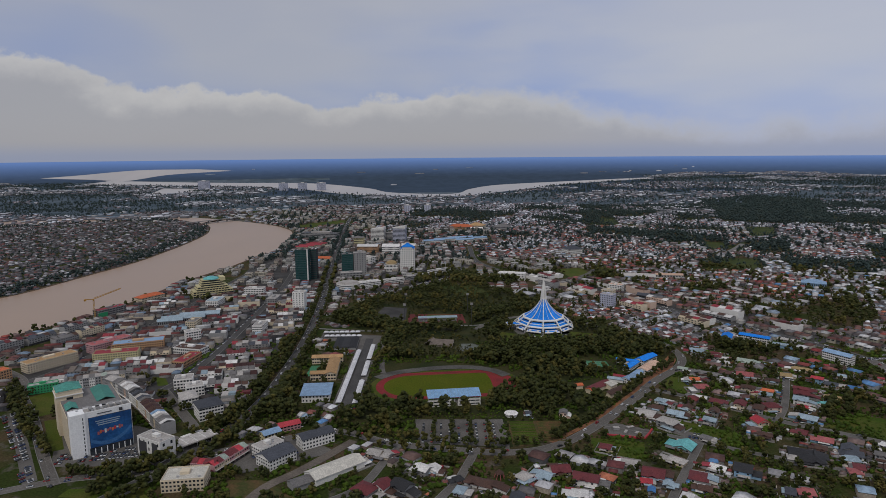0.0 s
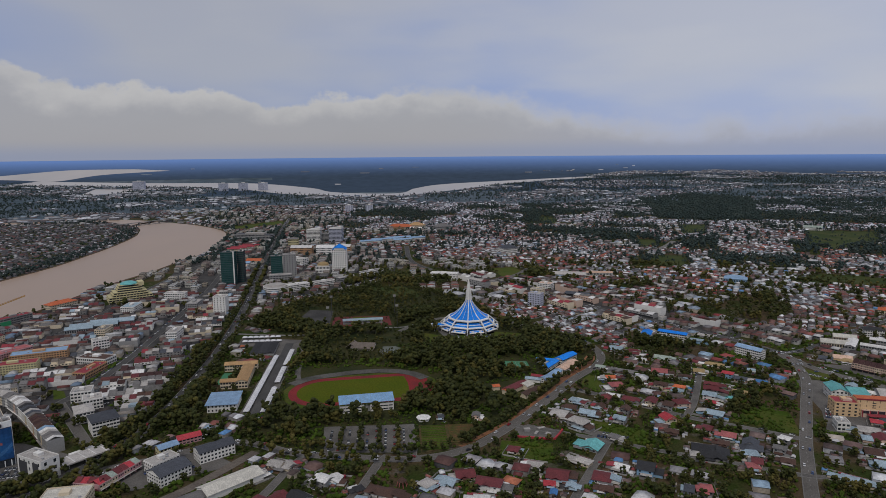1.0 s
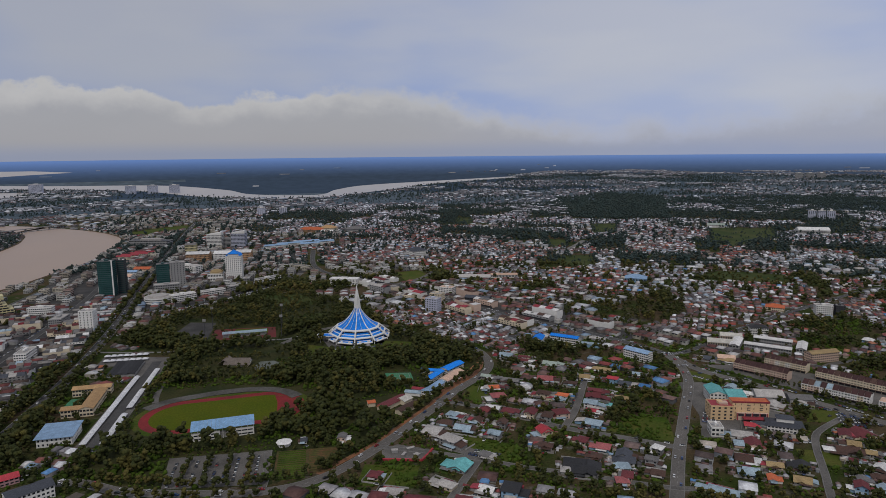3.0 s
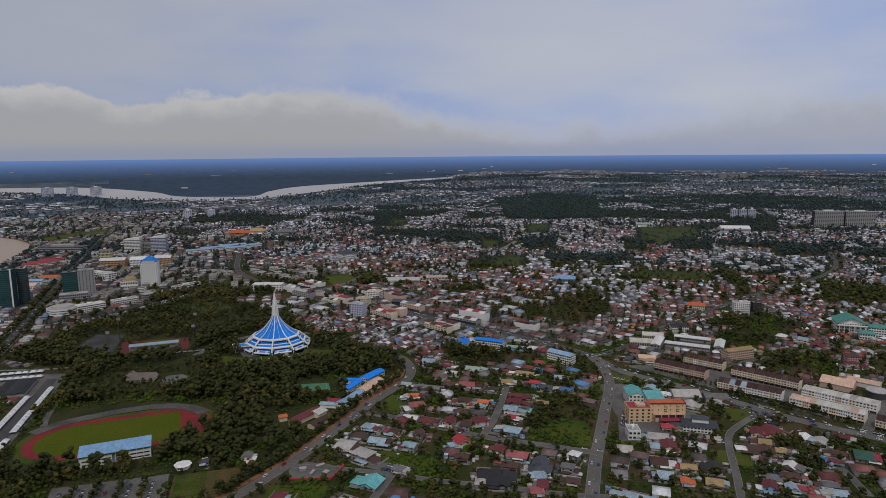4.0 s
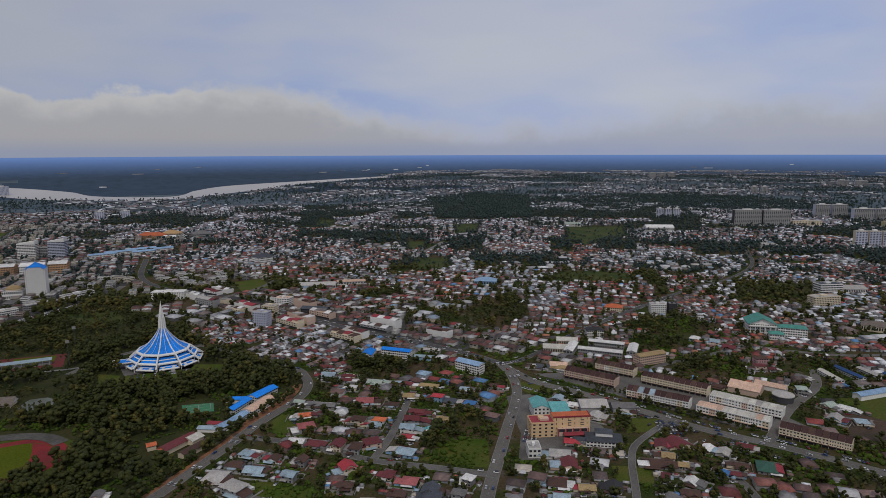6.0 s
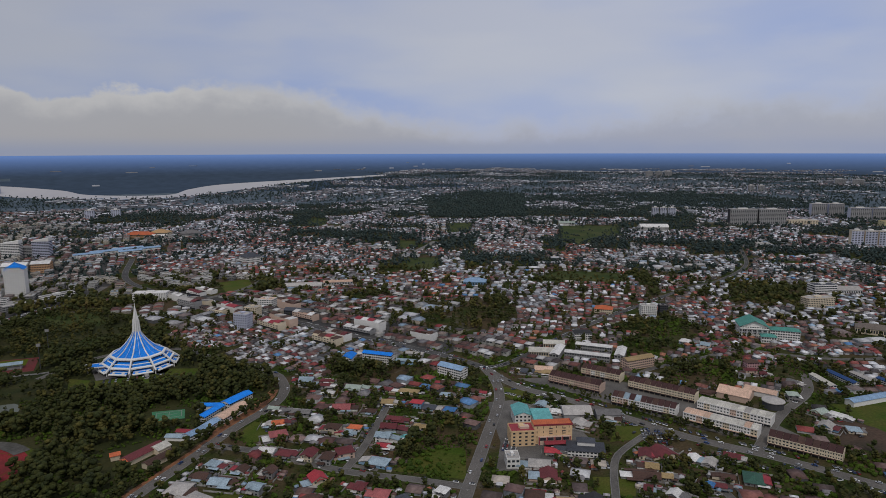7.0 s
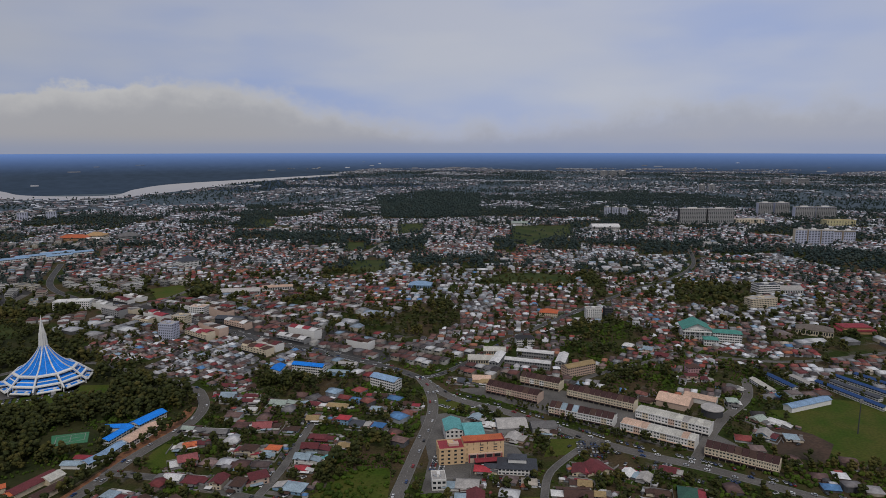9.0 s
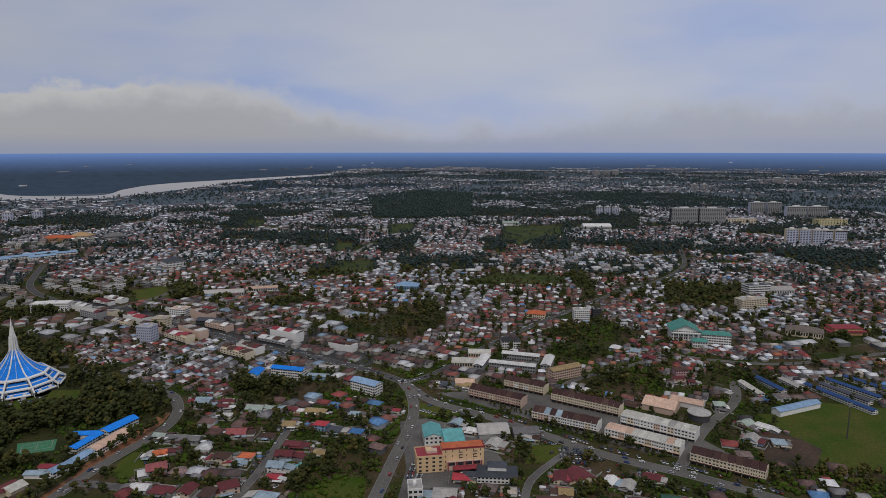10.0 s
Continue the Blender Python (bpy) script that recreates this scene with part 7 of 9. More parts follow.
sheet("pavement", [(-182, 800), (-168, 800), (-168, 842), (-182, 842)], "court", "green school court", "court", 5, 0.13)
pav = block("pavilion", -2, 930, 30, 15, -12, 4.5, 1, "wall_cream", "brown", "park pavilion with open white gables under grey-brown roofs", "pavilion", "none")
part("roof", Shape().gable(32, 17, 4.5, 5.5, 1.8, 0.3), "taupe", pav)
part("roof", Shape().gable(18, 14, 4.2, 4.6, 1.5, 0.3), "taupe", pav, at=pose(-18, 3, 0, 0, 0, 90))
for e in (-16.6, 16.6):
    part("gable_end", Shape().solid([(e, -8.6, 4.4), (e, 8.6, 4.4), (e, 0, 9.6)], [(e * 0.985, -8.6, 4.4), (e * 0.985, 8.6, 4.4), (e * 0.985, 0, 9.6)]), "wall_white", pav)
for k in range(5):
    part("post", Shape().box(-15 + 7.5 * k, -9.4, 0, -14.5 + 7.5 * k, -9.0, 4), "wall_white", pav)
sheet("ground", [(18, 923), (32, 931), (48, 929), (50, 915), (46, 905), (30, 900), (20, 903)], "street", "shallow grey ornamental pool", "pool", 3, 0.12)
stand3 = thing("grandstand", -10, 1072, 5, "low stand with a white and blue roof beside the second track", "grandstand")
mark_rect(-10, 1072, 72, 12, 5)
part("roof", Shape().solid([(-34, -5, 6.6), (34, -5, 6.6), (34, 5, 8.0), (-34, 5, 8.0)], [(-34, -5, 7.0), (34, -5, 7.0), (34, 5, 8.4), (-34, 5, 8.4)]), "pale_blue", stand3)
part("terrace", Shape().box(-33, -3, 0, 33, 4.5, 3), "concrete", stand3)
for k in range(9):
    part("column", Shape().box(-33 + 8 * k, -4.4, 0, -32.6 + 8 * k, -4.0, 6.7), "steel", stand3)
mast = thing("floodlight_mast", -66, 1050, 0, "tall steel floodlight mast beside the second ground", "floodlight", "floodlights")
part("pole", Shape().tube(0, 0, 0, 36, 0.6, 0.35), "wall_dark", mast)
part("lamp_frame", Shape().box(-2.4, -0.4, 33, 2.4, 0.2, 37), "concrete", mast)
for a, b in ((48, 1052), (-68, 1130), (44, 1126)):
    copy_thing(mast, pose(a, b, 0))
copy_thing(mast, pose(930, 520, 0))
hut = thing("kiosk", 74, 668, 0, "white eight-sided park kiosk", "kiosk")
mark_rect(74, 668, 16, 16, 0)
part("roof", Shape().tube(0, 0, 3.2, 3.7, 8, 8, 8).tube(0, 0, 3.7, 5.2, 8, 1, 8), "white", hut)
part("wall", Shape().tube(0, 0, 0, 3.2, 6.4, 6.4, 8), "wall_white", hut)
house(133, 664, 12, 10, -15, "grey", 2)
house(92, 670, 8, 7, 0, "slate_blue", 1)
arch = thing("bamboo_arch", 49, 533, 10, "round wooden park shelter with red beams", "shelter")
mark_rect(49, 533, 10, 10, 0)
for k in range(8):
    a = math.pi * k / 4
    part("beam", Shape().bar((5 * math.cos(a), 5 * math.sin(a), 0), (3.4 * math.cos(a), 3.4 * math.sin(a), 5), 0.25).bar((3.4 * math.cos(a), 3.4 * math.sin(a), 5), (0, 0, 8), 0.25), "pink", arch)
part("roof", Shape().tube(0, 0, 4.8, 8.2, 4.2, 0.3, 8), "brown", arch)
fence = thing("site_hoarding", 192, 627, 0, "low red hoarding round a concrete building plot", "fence")
sheet("pavement", [(168, 637), (184, 647), (217, 629), (203, 608), (167, 617)], "street", "bare concrete building plot", "building plot", 5, 0.1)
PLOT = [(25, 2), (19, -8), (11, -19), (-1, -16), (-13, -13), (-25, -10)]
for p, q in zip(PLOT, PLOT[1:]):
    part("panel", Shape().bar((*p, 0.9), (*q, 0.9), 0.9), "red", fence)
for k, (a, b, w, d, h) in enumerate(((-12, 4, 6, 4, 2.5), (4, 8, 8, 3, 1.2), (8, -6, 5, 5, 1.0), (-4, -4, 7, 2.5, 1.6))):
    pile = thing("site_shed" if k == 0 else "material_stack", 192 + a, 627 + b, 20 * k, "small grey site cabin" if k == 0 else "stack of pale building material on the plot", "site hut" if k == 0 else "building material")
    part("wall" if k == 0 else "stack", Shape().box(-w / 2, -d / 2, 0.05, w / 2, d / 2, h), "wall_grey" if k == 0 else "concrete", pile)
    part("roof" if k == 0 else "sheet", Shape().box(-w / 2 - 0.2, -d / 2 - 0.2, h + 0.02, w / 2 + 0.2, d / 2 + 0.2, h + 0.25), "light", pile)
bridge = thing("bridge", -990, 2660, 0, "long low concrete river bridge on piers", "bridge")
part("deck", Shape().solid([(-70, -60, 11), (-60, -66, 11), (90, 170, 11), (78, 176, 11)], [(-70, -60, 13), (-60, -66, 13), (90, 170, 13), (78, 176, 13)]), "concrete", bridge)
for k in range(6):
    part("pier", Shape().box(-60 + 26 * k, -52 + 40 * k, 0, -56 + 26 * k, -44 + 40 * k, 11), "concrete", bridge)

# ---------------------------------------------------------------- the old town: rows along the avenue
rng = random.Random(4)
OLD = ["brown", "maroon", "dark_tile", "light", "rust_red", "grey", "white", "pale_blue", "maroon", "slate_blue", "brown", "grey", "taupe", "light", "black", "dark_tile", "white", "taupe", "maroon", "light"]
for k in range(22):
    for side in (-1, 1):
        x = -560 + rng.uniform(0, 25)
        while x < -225:
            length = rng.choice([26, 34, 40, 46])
            yc = 690 + 31 * k + 7.7 * side + 0.21 * (x + 400) + rng.uniform(-1.5, 1.5)
            xc = x + length / 2
            w = np.linspace(-0.5, 0.5, 7) * length
            ok = all((code_at(xc + w, yc + 0.21 * w + e) == 0).all() for e in (-5, 0, 5))
            if ok and yc < 1340:
                shop_row(xc, yc, length, 15, (12 if side < 0 else 192) + rng.uniform(-2, 2), rng.choice([2, 2, 2, 3]), [rng.choice(OLD) for _ in range(5)], rng.choice(["wall_grey", "wall_cream", "wall_white", "concrete", "concrete"]),
                         "old-town shophouses with mixed rusty and grey roofs", max(3, int(length / 8)), True, 3.2)
            x += length + rng.choice([1, 1, 2, 9])

# shophouses on both sides of the northern street
NSH = ["light", "maroon", "grey", "brown", "rust_red", "white", "light", "slate_blue", "brown"]
line = smooth_line(NORTH[:8], 66)
turn = np.gradient(line, axis=0)
for off in (-23, 23, -47, 47):
    at = sides(line, off)
    for k in range(1, len(at) - 1):
        length = rng.choice([40, 48, 54])
        face = math.degrees(math.atan2(turn[k, 1], turn[k, 0])) + (0 if off > 0 else 180)
        if abs(off) > 30:
            face += 180
        w = np.linspace(-0.5, 0.5, 7) * length
        c, s = math.cos(radians(face)), math.sin(radians(face))
        if at[k, 1] > 985 and np.isin(code_at(at[k, 0] + w * c, at[k, 1] + w * s), (0, 4)).all() and rng.random() < 0.9:
            shop_row(at[k, 0], at[k, 1], length, 17, face + rng.uniform(-2, 2), rng.choice([2, 3, 3, 4]), [rng.choice(NSH) for _ in range(4)], rng.choice(["wall_white", "wall_cream", "wall_white", "wall_peach", "wall_grey"]),
                     "multi-storey town shophouses along the busy street", 4, True, 3.5)

# ---------------------------------------------------------------- the rest of the town
rnd = np.random.default_rng(7)


def seeds(r0, r1, gap, lo=-50, hi=70):
    out = []
    n = int(2 * r1 / gap)
    for i in range(n):
        for j in range(n):
            x, y = -r1 + gap * (i + rnd.random()), gap * (j + rnd.random()) * 0.55
            r, a = math.hypot(x - CX, y - CY), math.degrees(math.atan2(x - CX, y - CY))
            if r0 <= r < r1 and lo < a < hi and y > 200:
                out.append((x, y))
    return np.array(out)


def quarter(sx, sy, every, angle, pitch, deep, street):
    """Lots in rows, two rows to a street, round one centre."""
    half = every
    u = np.arange(-half, half, pitch)
    k = np.arange(-int(half / (2 * deep + street)) - 1, int(half / (2 * deep + street)) + 2)
    v = np.concatenate([k * (2 * deep + street) - deep / 2, k * (2 * deep + street) + deep / 2])
    uu, vv = np.meshgrid(u, v)
    uu, vv = uu.ravel() + rnd.normal(0, 1.3, uu.size), vv.ravel() + rnd.normal(0, 1.5, vv.size)
    c, s = math.cos(angle), math.sin(angle)
    return sx + uu * c - vv * s, sy + uu * s + vv * c


def in_wedge(x, y, lo=-50, hi=70):
    a = np.degrees(np.arctan2(x - CX, y - CY))
    return (a > lo) & (a < hi)


lots = []  # x, y, w, d, turn, wall height, roof rise, kind
fill = []
for gy_ in range(695, 1360, 6):
    for gx_ in range(-590, -222, 7):
        w, d = rnd.uniform(11, 24), rnd.uniform(7.5, 11)
        x, y = gx_ + rnd.uniform(-1, 1), gy_ + rnd.uniform(-1, 1)
        if all((code_at(x + np.array([-0.45, 0, 0.45]) * w, y + e * d) == 0).all() for e in (-0.45, 0, 0.45)):
            turn = radians(rnd.choice([12, 12, 12, 102]) + rnd.normal(0, 3))
            fill.append((x, y, w, d, turn, rnd.choice([3.5, 5.5, 6.0, 6.5]), rnd.uniform(1.1, 1.9), 5))
            mark_rect(x, y, w, d, math.degrees(turn), 2, 0.3)
lots.append(np.array(fill))
S = seeds(250, 3300, 210)
for i, (sx, sy) in enumerate(S):
    r = math.hypot(sx - CX, sy - CY)
    centre = (-700 < sx < 120 and 1250 < sy < 2400) or (-700 < sx < -220)
    corridor = min(np.hypot(np.array(NORTH)[:, 0] - sx, np.array(NORTH)[:, 1] - sy)) < 170
    island = sx < -830
    roll = rnd.random()
    angle = radians(-33 + rnd.choice([0, 0, 0, 90, 14, -18, 30])) if r > 900 else radians(-33)
    if centre:
        angle, kind = radians(90 + rnd.normal(0, 5)), "shops"
    elif corridor:
        angle, kind = radians(-55 if roll < 0.7 else 35), "shops" if roll < 0.75 else "terrace"
    elif island:
        kind = "sheds" if sy > 2700 and roll < 0.7 else "detached"
    elif roll < 0.5:
        kind = "terrace"
    elif roll < 0.9:
        kind = "detached"
    else:
        kind = "sheds"
    if r < 900 and sx > -100:
        kind = "detached"
    if (centre and sy > 1340 and roll < 0.55) or (corridor and roll < 0.22 and r > 1150):
        kind = "blocks"
    roomy = r < 950
    pitch, deep, street = {"shops": (13, 19, 12), "terrace": (rnd.choice([8.5, 9.5, 12]), 13, 7), "detached": (17, 19, 7) if roomy else (rnd.choice([10.5, 11.5, 13]), 13, 5.5), "sheds": (26, 26, 14), "blocks": (29, 24, 9)}[kind]
    x, y = quarter(sx, sy, 230, angle, pitch, deep, street)
    own = np.argmin(np.hypot(x[:, None] - S[None, :, 0], y[:, None] - S[None, :, 1]), 1) == i
    dense = {"blocks": 0.85, "shops": 0.84, "terrace": 0.9, "detached": 0.92 if r > 950 else 0.8, "sheds": 0.55}[kind] * (0.7 if r < 900 and not centre else 0.6 if island else 1.0 - 0.16 * min(max((r - 1000) / 500, 0), 1) if kind in ("detached", "terrace") else 1.0)
    keep = own & in_wedge(x, y, -48, 68) & (rnd.random(len(x)) < dense)
    x, y = x[keep], y[keep]
    w = pitch * rnd.uniform(0.7, 0.98, len(x)) if kind in ("shops", "terrace") else pitch * rnd.uniform(0.7 if roomy else 0.5, 0.98, len(x))
    d = deep * (rnd.uniform(0.66, 0.84, len(x)) if kind != "detached" else rnd.uniform(0.5, 0.78, len(x)))
    if kind == "blocks":
        w, d = pitch * rnd.uniform(0.4, 0.95, len(x)), deep * rnd.uniform(0.4, 0.8, len(x))
    c, s = math.cos(angle), math.sin(angle)
    free = np.ones(len(x), bool)
    for a, b in ((0, 0), (0.5, 0.5), (-0.5, 0.5), (0.5, -0.5), (-0.5, -0.5)):
        free &= code_at(x + a * w * c - b * d * s, y + a * w * s + b * d * c) == 0
    x, y, w, d = x[free], y[free], w[free], d[free]
    n = len(x)
    base = {"blocks": 0.0, "shops": rnd.choice([4.8, 5.6, 6.2, 7.2]), "terrace": rnd.choice([2.6, 2.8, 4.2]), "detached": 2.6, "sheds": 5.5}[kind]
    h = base + (rnd.choice([0, 0, 0, 2.9], n) if kind == "detached" else rnd.normal(0, 0.25, n))
    if kind == "blocks":
        h = rnd.choice([6.8, 6.8, 6.8, 10.2, 10.2, 13.6], n)
    rise = {"blocks": 1.0, "shops": 1.2, "terrace": 1.7, "detached": 1.6, "sheds": 2.2}[kind] * rnd.uniform(0.8, 1.25, n)
    code = {"shops": 0, "terrace": 1, "detached": 2, "sheds": 3, "blocks": 4}[kind]
    lots.append(np.c_[x, y, w, d, angle + rnd.normal(0, 0.1 if kind == "detached" else 0.025, n), h, rise, np.full(n, code)])
lots = np.concatenate(lots)
order = np.argsort(np.hypot(lots[:, 0] - 300, lots[:, 1] - 350))
lots = lots[order]
for x, y, w, d, a, *_ in lots:
    mark_rect(x, y, w, d, math.degrees(a), 2, 0.5)
# the nearest lots become houses of their own
wing = lots[((lots[:, 7] == 1) | (lots[:, 7] == 2)) & (np.hypot(lots[:, 0] - CX, lots[:, 1] - CY) < 2100)].copy()
wing = wing[rnd.random(len(wing)) < 0.6]
shift, back_by = rnd.uniform(-0.4, 0.4, len(wing)) * wing[:, 2], (0.5 * wing[:, 3] + 1.2) * rnd.choice([-1, 1], len(wing))
wing[:, 0] += shift * np.cos(wing[:, 4]) - back_by * np.sin(wing[:, 4])
wing[:, 1] += shift * np.sin(wing[:, 4]) + back_by * np.cos(wing[:, 4])
wing[:, 2] *= rnd.uniform(0.35, 0.6, len(wing))
wing[:, 3] *= rnd.uniform(0.3, 0.55, len(wing))
wing[:, 5], wing[:, 6] = 2.6, rnd.uniform(0.5, 1.1, len(wing))
wing = wing[np.isin(code_at(wing[:, 0] + (wing[:, 3] * 0.5) * np.sign(back_by) * -np.sin(wing[:, 4]), wing[:, 1] + (wing[:, 3] * 0.5) * np.sign(back_by) * np.cos(wing[:, 4])), (0, 2))]
near_lots = [q for q in lots[:260] if q[7] == 2][:45]
near_set = {(q[0], q[1]) for q in near_lots}
TONES = ["brown", "maroon", "light", "maroon", "maroon", "brown", "white", "pale_blue", "pink", "slate_blue", "light", "brown", "red", "tan", "maroon", "maroon"]
for x, y, w, d, a, h, *_ in near_lots:
    house(round(x, 1), round(y, 1), max(w, 8), max(d, 7.5), math.degrees(a), rng.choice(TONES), 2 if h > 5 else 1)
rest = np.concatenate([np.array([q for q in lots if (q[0], q[1]) not in near_set]), wing])


def many_houses(name, q, roof_mat, label, over=0.5, windows=False, plain=False, wall_mat="mixed_walls"):
    """All houses of a wide area: walls with gables and two-slope roofs."""
    x, y, w, d, a, h, rise = q[:, :7].T
    n = len(q)
    flip = (d > w) & (q[:, 7] >= 2)
    c, s = np.cos(a + np.where(flip, np.pi / 2, 0)), np.sin(a + np.where(flip, np.pi / 2, 0))
    W, D = np.where(flip, d, w) / 2, np.where(flip, w, d) / 2
    o = np.ones(n)

    def place(lx, ly, lz):
        return np.stack([x + lx * c - ly * s, y + lx * s + ly * c, lz], -1)

    hipped = np.where(rnd.random(n) < (0.45 if name in ("detached_houses", "terrace_houses") else 0.0), 1.0, 0.0)
    inset = hipped * np.minimum(W * 0.8, D)
    wall = np.stack([place(-W, -D, 0 * o), place(W, -D, 0 * o), place(W, D, 0 * o), place(-W, D, 0 * o), place(-W, -D, h), place(W, -D, h), place(W, D, h), place(-W, D, h), place(-W, 0 * o, h + rise * (1 - hipped)), place(W, 0 * o, h + rise * (1 - hipped))], 1)
    f = np.array([(0, 1, 5, 4), (2, 3, 7, 6), (1, 2, 6, 5), (3, 0, 4, 7), (5, 6, 9, 9), (7, 4, 8, 8)])
    tri = np.array([(0, 1, 5), (0, 5, 4), (2, 3, 7), (2, 7, 6), (1, 2, 6), (1, 6, 5), (3, 0, 4), (3, 4, 7), (5, 6, 9), (7, 4, 8)])
    wf = (tri[None] + 10 * np.arange(n)[:, None, None]).reshape(-1, 3)
    tagged(new(name + "_walls", mesh_from(name + "_walls", far(wall.reshape(-1, 3)), wf, [wall_mat])), label + ", their walls", "houses", "", "stuff")
    A, B, e = W + 0.3 * over, D + over, h - rise * over / D
    t = 0.22
    roof = np.stack([place(-A, -B, e), place(A, -B, e), place(A - inset, 0 * o, h + rise + t), place(inset - A, 0 * o, h + rise + t), place(A, B, e), place(-A, B, e),
                     place(-A, -B, e + t), place(A, -B, e + t), place(A, B, e + t), place(-A, B, e + t), place(A - inset, 0 * o, h + rise + 2 * t), place(inset - A, 0 * o, h + rise + 2 * t)], 1)
    rt = np.array([(6, 7, 10), (6, 10, 11), (8, 9, 11), (8, 11, 10), (0, 1, 7), (0, 7, 6), (4, 5, 9), (4, 9, 8), (1, 2, 7), (2, 10, 7), (2, 4, 10), (4, 8, 10), (5, 3, 9), (3, 11, 9), (3, 0, 11), (0, 6, 11)])
    if plain:
        rt = np.r_[rt[:4], [(7, 8, 10), (9, 6, 11)]]
    else:
        rt = np.r_[rt, [(7, 8, 10), (9, 6, 11)]]
    rf = (rt[None] + 12 * np.arange(n)[:, None, None]).reshape(-1, 3)
    tagged(new(name + "_roofs", mesh_from(name + "_roofs", far(roof.reshape(-1, 3)), rf, [roof_mat])), label + ", their roofs", "houses", "", "stuff")
    if windows:
        wv, k = [], 0
        for side in (-1, 1):
            for lev in (1, 2):
                on = h > 3.6 * lev + 2
                for u0, u1 in ((-0.8, -0.1), (0.1, 0.8)):
                    z0 = np.full(n, 3.6 * lev + 0.3)
                    y0 = side * (D + 0.06)
                    quad = np.stack([place(u0 * W, y0, z0), place(u1 * W, y0, z0), place(u1 * W, y0, z0 + 1.5), place(u0 * W, y0, z0 + 1.5)], 1)[on]
                    wv.append(quad.reshape(-1, 3))
        wv = np.concatenate(wv)
        if len(wv):
            tagged(new(name + "_windows", mesh_from(name + "_windows", far(wv), np.arange(len(wv)).reshape(-1, 4), ["glass"])), label + ", their dark windows", "windows", "", "stuff")


def many_blocks(name, q, label):
    """Flat-roofed buildings of several storeys: walls with a parapet, window bands and roofs."""
    x, y, w, d, a, h = q[:, :6].T
    n, c, s = len(q), np.cos(a), np.sin(a)

    def ring_at(off, z):
        W, D = w / 2 - off, d / 2 - off
        return [np.stack([x + u * W * c - v * D * s, y + u * W * s + v * D * c, z + 0 * x], -1) for u, v in ((-1, -1), (1, -1), (1, 1), (-1, 1))]

    wall = np.stack(ring_at(0, 0) + ring_at(0, h + 0.9) + ring_at(0.5, h + 0.9) + ring_at(0.5, h), 1)
    wf = np.array([(4 * r + k, 4 * r + (k + 1) % 4, 4 * r + 4 + (k + 1) % 4, 4 * r + 4 + k) for r in range(3) for k in range(4)])
    tagged(new(name + "_walls", mesh_from(name + "_walls", far(wall.reshape(-1, 3)), (wf[None] + 16 * np.arange(n)[:, None, None]).reshape(-1, 4), ["shop_walls"])), label + ", their walls", "buildings", "", "stuff")
    top = np.stack(ring_at(0.45, h + 0.03), 1)
    tagged(new(name + "_roofs", mesh_from(name + "_roofs", far(top.reshape(-1, 3)), np.arange(4 * n).reshape(-1, 4), ["deck_roofs"])), label + ", their flat roofs", "buildings", "", "stuff")
    glass = []
    for level in range(5):
        on = h > 3.4 * level + 2.5
        low, high = ring_at(-0.06, 3.4 * level + 1.1), ring_at(-0.06, 3.4 * level + 2.5)
        for k in range(4):
            for u0, u1 in ((0.06, 0.34), (0.38, 0.62), (0.66, 0.94)):
                j = (k + 1) % 4
                quad = [low[k] + (low[j] - low[k]) * u0, low[k] + (low[j] - low[k]) * u1, high[k] + (high[j] - high[k]) * u1, high[k] + (high[j] - high[k]) * u0]
                glass.append(np.stack(quad, 1)[on].reshape(-1, 3))
    glass = np.concatenate(glass)
    tagged(new(name + "_windows", mesh_from(name + "_windows", far(glass), np.arange(len(glass)).reshape(-1, 4), ["glass"])), label + ", their dark windows", "windows", "", "stuff")
    hut = q[rnd.random(n) < 0.6].copy()
    if len(hut):
        hut[:, 2:4] *= 0.22
        hut[:, 5] += 2.8
        hut[:, 6] = 0.3
        many_houses(name + "_stair_heads", hut, "deck_roofs", "stair heads on the flat roofs", 0.2, wall_mat="shop_walls")


many_houses("old_town_houses", rest[rest[:, 7] == 5], "old_roofs", "packed old-town houses with rusty roofs", 0.4)
many_blocks("town_blocks", rest[rest[:, 7] == 4], "town buildings of two to five storeys")
many_houses("shop_terraces", rest[rest[:, 7] == 0], "shop_roofs", "dense rows of town shophouses", 0.3, True, False, "shop_walls")
back = np.hypot(rest[:, 0] - CX, rest[:, 1] - CY) > rnd.normal(2350, 330, len(rest))
estate = np.array([noise.noise(Vector((p / 150, q / 150, 2.5))) for p, q in rest[:, :2]]) + rnd.normal(0, 0.06, len(rest))
estate = np.where(np.hypot(rest[:, 0] - CX, rest[:, 1] - CY) < 950, 1, np.digitize(estate, (-0.1, 0.16)))
for k, tone, words in ((0, "red_estate_roofs", "mostly red roofs"), (1, "mixed_roofs", "red and grey roofs"), (2, "grey_estate_roofs", "mostly pale grey roofs")):
    many_houses("terrace_houses", rest[(rest[:, 7] == 1) & ~back & (estate == k)], tone, "rows of terraced houses with " + words, 0.6)
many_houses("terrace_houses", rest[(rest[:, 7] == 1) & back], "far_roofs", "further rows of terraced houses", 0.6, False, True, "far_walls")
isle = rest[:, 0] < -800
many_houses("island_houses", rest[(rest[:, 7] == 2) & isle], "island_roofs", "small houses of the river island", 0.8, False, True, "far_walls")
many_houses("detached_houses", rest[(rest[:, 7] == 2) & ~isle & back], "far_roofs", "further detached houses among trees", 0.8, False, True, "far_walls")
